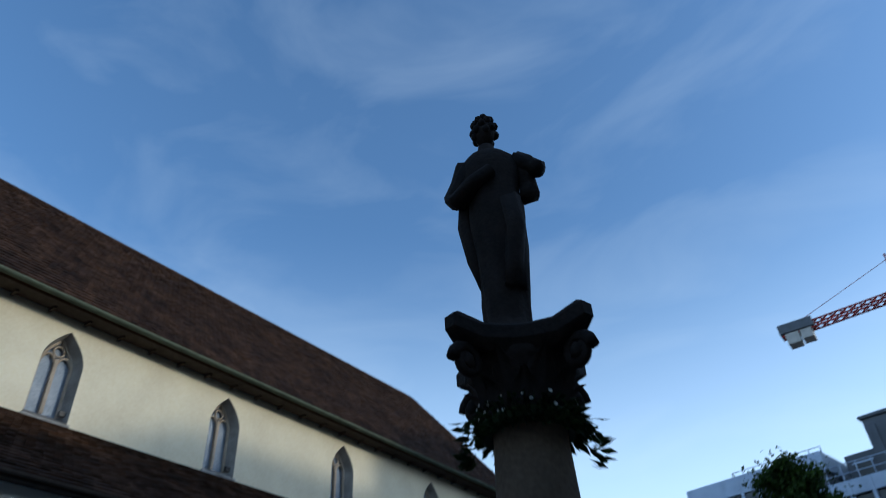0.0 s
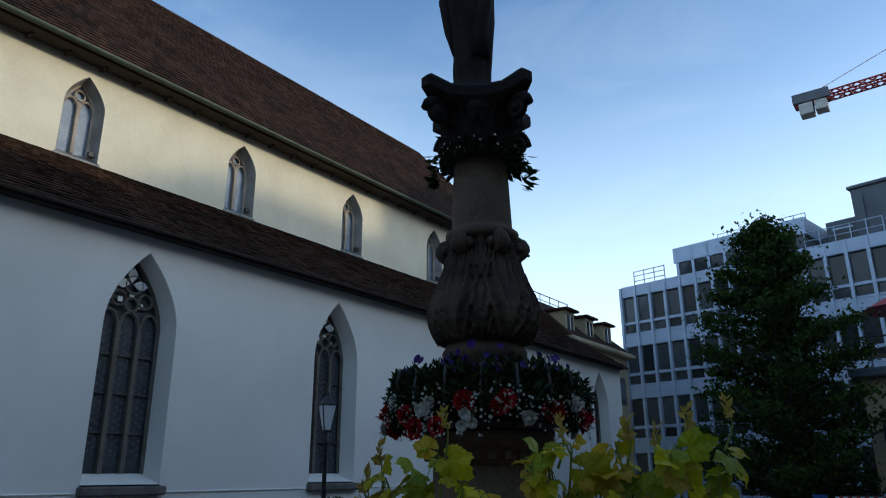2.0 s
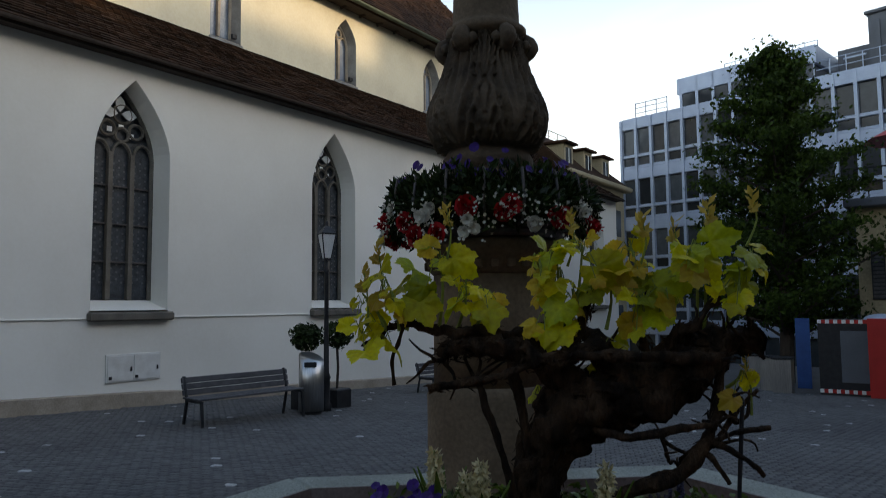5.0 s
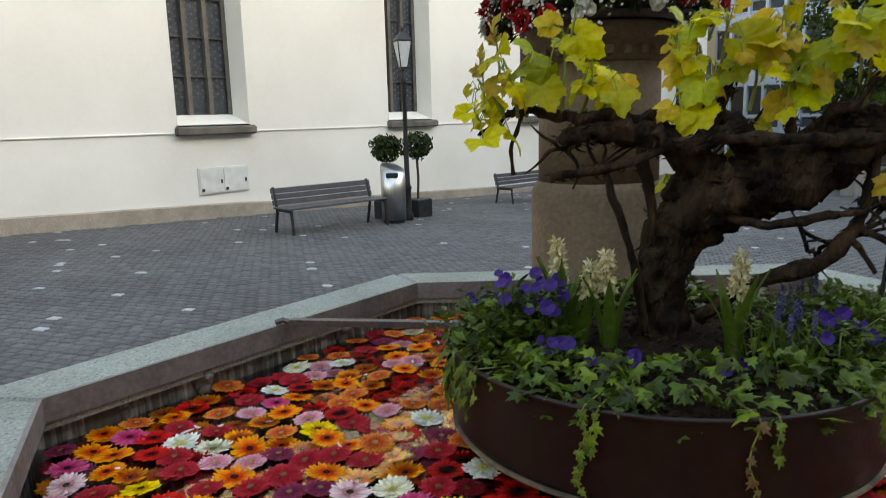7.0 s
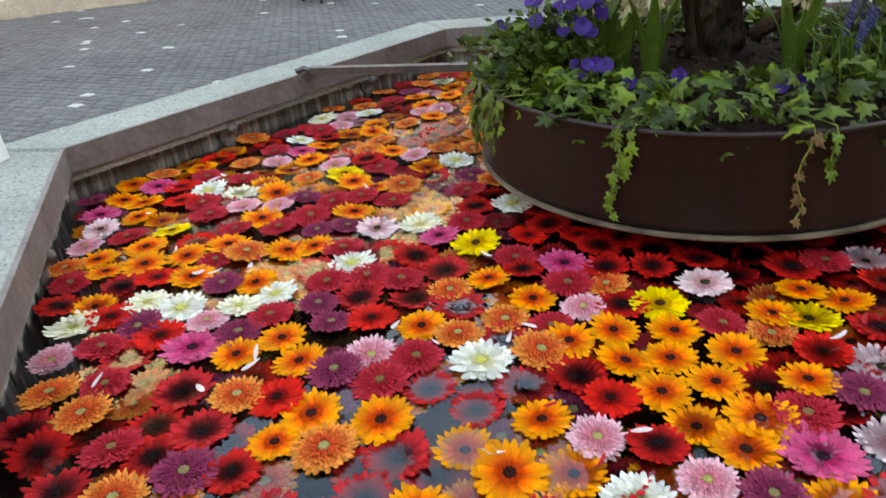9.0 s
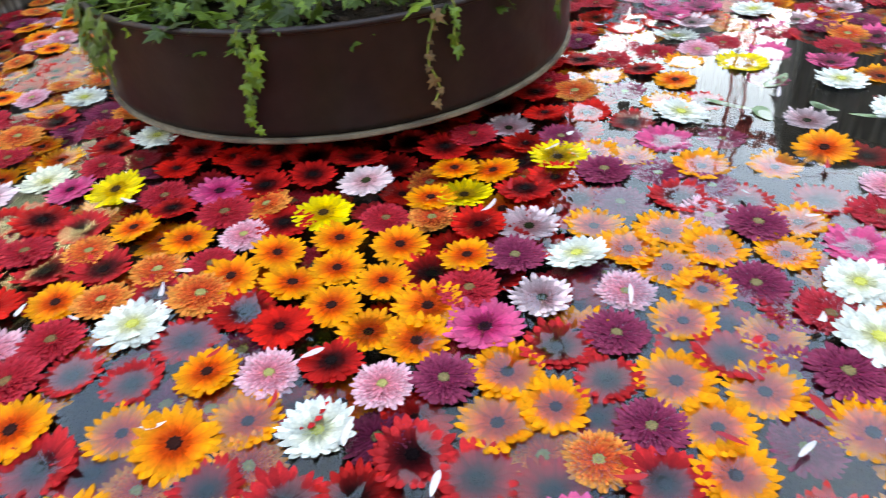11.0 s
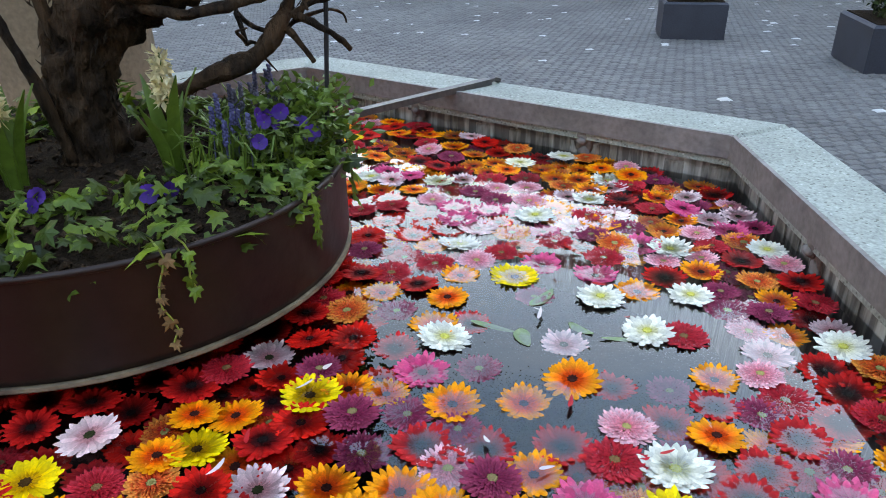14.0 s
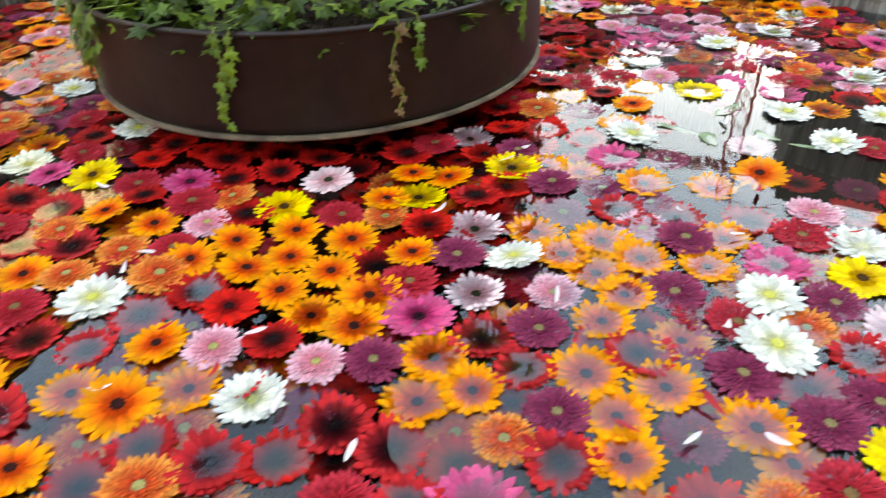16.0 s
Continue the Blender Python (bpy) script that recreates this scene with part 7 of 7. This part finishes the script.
PLACED.append(("cream", [(-0.25, 0.37), (-0.75, 0.68), (-0.45, 0.13), (-0.22, 0.83)]))


def inside(x, y, margin):
    for i in range(6):
        a, b = HEX[i], HEX[(i + 1) % 6]
        if (b[0] - a[0]) * (y - a[1]) - (b[1] - a[1]) * (x - a[0]) > -margin * math.hypot(b[0] - a[0], b[1] - a[1]):
            return False
    return True


flowers = [(x, y, kind, True) for kind, pts in PLACED for x, y in pts]
grid = {}
for x, y, kind, _ in flowers:
    grid.setdefault((int(x // 0.1), int(y // 0.1)), []).append((x, y))


def crowded(x, y, d):
    i, j = int(x // 0.1), int(y // 0.1)
    return any(math.hypot(x - a, y - b) < d for q in (-1, 0, 1) for w in (-1, 0, 1) for a, b in grid.get((i + q, j + w), ()))


def pick_kind(x, y):
    """Colours drift over the basin: orange towards the far edges, deep reds by the tub that also carry its shade, paler
    in the open water.
    """
    w = {"orange": 3.0, "crimson": 2.0, "purple": 1.2, "darkred": 2.0, "red": 1.2, "pink": 0.5, "white": 0.2, "magenta": 0.3, "pale": 0.2, "yellow": 0.1, "submerged": 1.6, "cream": 0.2, "coral": 1.4}
    if y > 2.15 or x > 1.5:
        w["orange"], w["white"] = 7.0, 0.2
    if x < -0.3:
        w.update(crimson=2.4, submerged=0.8, red=1.8, darkred=0.5, orange=5.0, purple=0.8, coral=3.6, cream=0.8, pink=1.3)
    # mostly the darkest reds here: the tub's shade put into the flowers' colour
    elif math.hypot(x - PX, y - PY) < 0.64:
        w.update(red=1.2, darkred=6.0, crimson=1.0, orange=0.3, coral=0.3, purple=0.6, submerged=2.0, pink=0.0, pale=0.0, white=0.0, magenta=0.1, yellow=0.0, cream=0.0)
    elif math.hypot(x - PX, y - PY) < 0.76:
        w.update(red=4.0, darkred=4.5, crimson=2.5, orange=1.2, submerged=2.0, pink=0.1, pale=0.05, white=0.0, magenta=0.2, yellow=0.0, cream=0.0)
    elif x > 0.5 and 1.55 < y < 2.25:
        w.update(pink=3.0, pale=2.6, magenta=1.8, white=1.0, crimson=1.6, purple=1.4, orange=2.2, darkred=0.5, submerged=1.0)
    elif x > 0.6 and y < 2.2:
        w.update(pink=1.6, pale=1.0, magenta=1.2, crimson=2.6, orange=2.4, purple=2.6, darkred=0.8, submerged=2.0, white=0.5)
    elif y < 1.0:
        w.update(orange=0.8, crimson=2.5, darkred=2.5, submerged=3.0, coral=1.5, purple=1.5, pink=0.1, pale=0.0, white=0.0, magenta=0.1, yellow=0.0)
    ks = list(w)
    return rng.choices(ks, [w[k] for k in ks])[0]


for _ in range(14000):
    x, y = rng.uniform(-1.2, 1.9), rng.uniform(-0.35, 3.0)
    if not inside(x, y, 0.0) or math.hypot(x - PX, y - PY) < 0.36 or math.hypot(x - AX, y - AY) < 0.3:
        continue
    open_water = math.exp(-((x - 1.14) ** 2 + (y - 1.43) ** 2) / 0.04)
    if crowded(x, y, 0.066 + 0.1 * open_water - (0.006 if y > 1.8 else 0)):
        continue
    flowers.append((x, y, pick_kind(x, y), False))
    grid.setdefault((int(x // 0.1), int(y // 0.1)), []).append((x, y))

# a lower layer of flowers that have sunk between the others
sunken = []
for _ in range(9000):
    x, y = rng.uniform(-1.2, 1.9), rng.uniform(-0.35, 3.0)
    if not inside(x, y, 0.03) or math.hypot(x - PX, y - PY) < 0.33 or math.hypot(x - AX, y - AY) < 0.3:
        continue
    if math.exp(-((x - 1.14) ** 2 + (y - 1.43) ** 2) / 0.1) > 0.25 or crowded(x, y, 0.047):
        continue
    sunken.append((x, y, rng.choice(("darkred", "submerged", "purple", "crimson", "red", "orange", "coral"))))
    grid.setdefault((int(x // 0.1), int(y // 0.1)), []).append((x, y))

single = set(sorted(flowers, key=lambda q: (not q[3], q[1]))[:290])
stuff = {}


def join_bloom(meshes, m):
    """Adds one flower's meshes to the joined mass, by material."""
    m3, off = np.array(m.to_3x3()), np.array(m.translation)
    for me in meshes:
        mat, vs, fs, rings = stuff.setdefault(me.materials[0].name, (me.materials[0], [], [], []))
        co, ring = np.empty(len(me.vertices) * 3), np.zeros(len(me.vertices))
        me.vertices.foreach_get("co", co)
        if "ring" in me.attributes:
            me.attributes["ring"].data.foreach_get("value", ring)
        k = len(vs)
        vs += (co.reshape(-1, 3) @ m3.T + off).tolist()
        fs += [tuple(q + k for q in p.vertices) for p in me.polygons]
        rings += ring.tolist()


def afloat(x, y, z, tilt, s):
    return Matrix.Translation((x, y, WATER + z)) @ Euler((rng.gauss(0, tilt), rng.gauss(0, tilt), rng.uniform(0, 6.28))).to_matrix().to_4x4() @ Matrix.Diagonal((s, s, s, 1))


for spec in flowers:
    x, y, kind, known = spec
    s = rng.uniform(0.86, 1.07) * (1.08 if kind in ("white", "magenta", "yellow") else 0.95 if kind in ("purple", "pink") else 1.0)
    wet = 0.9 if x > 0.7 and y < 2.3 else 0.55 if x > 0.55 or (x < -0.15 and y > 0.75) else 0.14
    if kind in ("white", "yellow"):
        wet *= 0.3
    if kind == "submerged":
        wet = 1.0
    deep = rng.random() < wet
    if deep:
        m = afloat(x, y, rng.uniform(-0.0098, -0.0062) + max(0.0, min(0.0018, 0.0018 * (1.2 - y) / 0.4)) - (0.004 if rng.random() < 0.1 else 0), 0.03, s)
    else:
        m = afloat(x, y, rng.uniform(0.0, 0.004), 0.07, s)
    meshes = templates[kind][rng.randrange(2) + (2 if deep else 0)]
    if spec in single:
        t = thing("gerbera", KINDS[kind][5] + (", its middle under water" if deep else " floating on the water"), "flower", "flowers floating in the basin")
        for me, nm in zip(meshes, ("petals", "inner_petals", "eye")):
            part(nm, me, None, t)
        t.matrix_basis = m
    else:
        join_bloom(meshes, m)
for x, y, kind in sunken:
    join_bloom(templates[kind][rng.randrange(2)], afloat(x, y, rng.uniform(-0.02, -0.012), 0.14, rng.uniform(0.85, 1.05)))
rest = thing("floating_flowers", "mass of gerberas in many colours floating on the water", "flowers", "", "stuff")
for mat, vs, fs, rings in stuff.values():
    me = bpy.data.meshes.new("blossoms")
    me.from_pydata(vs, [], fs)
    me.shade_smooth()
    me.attributes.new("ring", "FLOAT", "POINT").data.foreach_set("value", rings)
    tagged(part("blossoms", me, mat, rest), kind="stuff")


# loose petals and leaves on the water
def floating_blade(length, width, bend, curl):
    """A long leaf or petal, hollow along its midrib, bent sideways and curled at its ends."""
    g = Geo()
    n = 9
    for i in range(n):
        t = i / (n - 1)
        w = width * (math.sin(math.pi * (0.04 + 0.94 * t ** 0.8)) ** 0.8) * (1 + 0.06 * math.sin(9 * t))
        x, y, z = length * (t - 0.5), bend * (t - 0.5) ** 2, curl * (2 * t - 1) ** 2
        g.v += [(x, y - w / 2, z + 0.1 * w), (x, y, z), (x, y + w / 2, z + 0.1 * w)]
    g.f = [(3 * i + q, 3 * i + q + 3, 3 * i + q + 4, 3 * i + q + 1) for i in range(n - 1) for q in (0, 1)]
    return g


wet_leaf = material("wet_leaf", (0.2, 0.27, 0.13), (0.13, 0.2, 0.07), rough=0.35, scale=20, fine=120, bump=0.3, through_light=0.25)
loose_white = material("loose_petal", (0.74, 0.66, 0.62), (0.7, 0.5, 0.48), rough=0.5, scale=40, bump=0.1, through_light=0.3)
for k in range(110):
    x, y = rng.uniform(-0.95, 1.5), rng.uniform(-0.15, 2.0)
    if not inside(x, y, 0.05) or math.hypot(x - PX, y - PY) < 0.55:
        continue
    t = tagged(new("loose_petal"), "single loose petal on the flowers" if k % 3 else "single red loose petal on the flowers", "petal", "loose petals")
    part("blade", floating_blade(rng.uniform(0.022, 0.042), rng.uniform(0.006, 0.011), rng.uniform(-0.012, 0.012), rng.uniform(0.0, 0.006)), loose_white if k % 3 else red_petal, t, "", True)
    t.matrix_basis = pose(x, y, WATER + rng.uniform(0.008, 0.014), rng.uniform(-20, 20), rng.uniform(-14, 14), rng.uniform(0, 360))
for x, y, a, L, w in ((1.09, 1.53, 60, 0.085, 0.03), (1.0, 1.4, -12, 0.1, 0.018), (1.06, 1.37, -70, 0.06, 0.035), (1.17, 1.42, -35, 0.06, 0.022), (1.27, 1.4, 5, 0.12, 0.012), (1.22, 1.56, 70, 0.07, 0.02)):
    t = tagged(new("floating_leaf"), "pale green flower leaf lying in the water", "leaf", "leaves on the water")
    part("blade", floating_blade(L, w, rng.uniform(-0.02, 0.02), 0.004), wet_leaf, t, "", True)
    t.matrix_basis = pose(x, y, WATER - 0.002, rng.uniform(-6, 6), rng.uniform(-3, 3), a)

# ---- paving setts, last ----
rng = random.Random(3)
W, L, GAP = 0.105, 0.125, 0.009
field = Geo()
near = []
proto = []
for k in range(4):
    h = 0.012
    b = Geo().box((-L / 2 + GAP / 2, -W / 2 + GAP / 2, -0.05), (L / 2 - GAP / 2, W / 2 - GAP / 2, h), None, 0.012)
    proto.append((b.v, b.f))
    me = b.mesh("sett")
    me.materials.append(sett_stone)
    near.append(me)
hull = offset(HEX, 0.24)


def in_basin(x, y):
    for i in range(6):
        a, b = hull[i], hull[(i + 1) % 6]
        if (b[0] - a[0]) * (y - a[1]) - (b[1] - a[1]) * (x - a[0]) > 0:
            return False
    return True


count = 0
fv, ff = [], []
ANG = math.radians(24)
ca, sn = math.cos(ANG), math.sin(ANG)
for j in range(-180, 270):
    for i in range(-190, 190):
        px, py = i * L + (L / 2 if j % 2 else 0), j * W
        x, y = px * ca - py * sn, px * sn + py * ca
        if not (-11.8 < x < 9.0 and -1.0 < y < 21.5) or in_basin(x, y):
            continue
        if x > 0 and y < 2.2 and x < 1.9:
            continue
        z = ground_z(y) + rng.uniform(-0.004, 0.004)
        if -2.6 < x < -1.25 and 1.0 < y < 4.4 and count < 290:
            o = part("sett", near[count % 4], None, plaza)
            o.matrix_basis = Matrix.Translation((x, y, z)) @ Matrix.Rotation(ANG + rng.uniform(-0.04, 0.04), 4, "Z")
            count += 1
            continue
        k = len(fv)
        a = ANG + rng.uniform(-0.05, 0.05)
        c1, s1 = math.cos(a), math.sin(a)
        v, f = proto[0]
        fv += [(x + p[0] * c1 - p[1] * s1, y + p[0] * s1 + p[1] * c1, z + p[2] + rng.uniform(-0.002, 0.002)) for p in v[4:]]
        ff += [tuple(q + k - 4 for q in face) for face in f if min(face) >= 4]
g = Geo()
g.v, g.f = fv, ff
tagged(part("setts", g, sett_stone, plaza), kind="stuff")
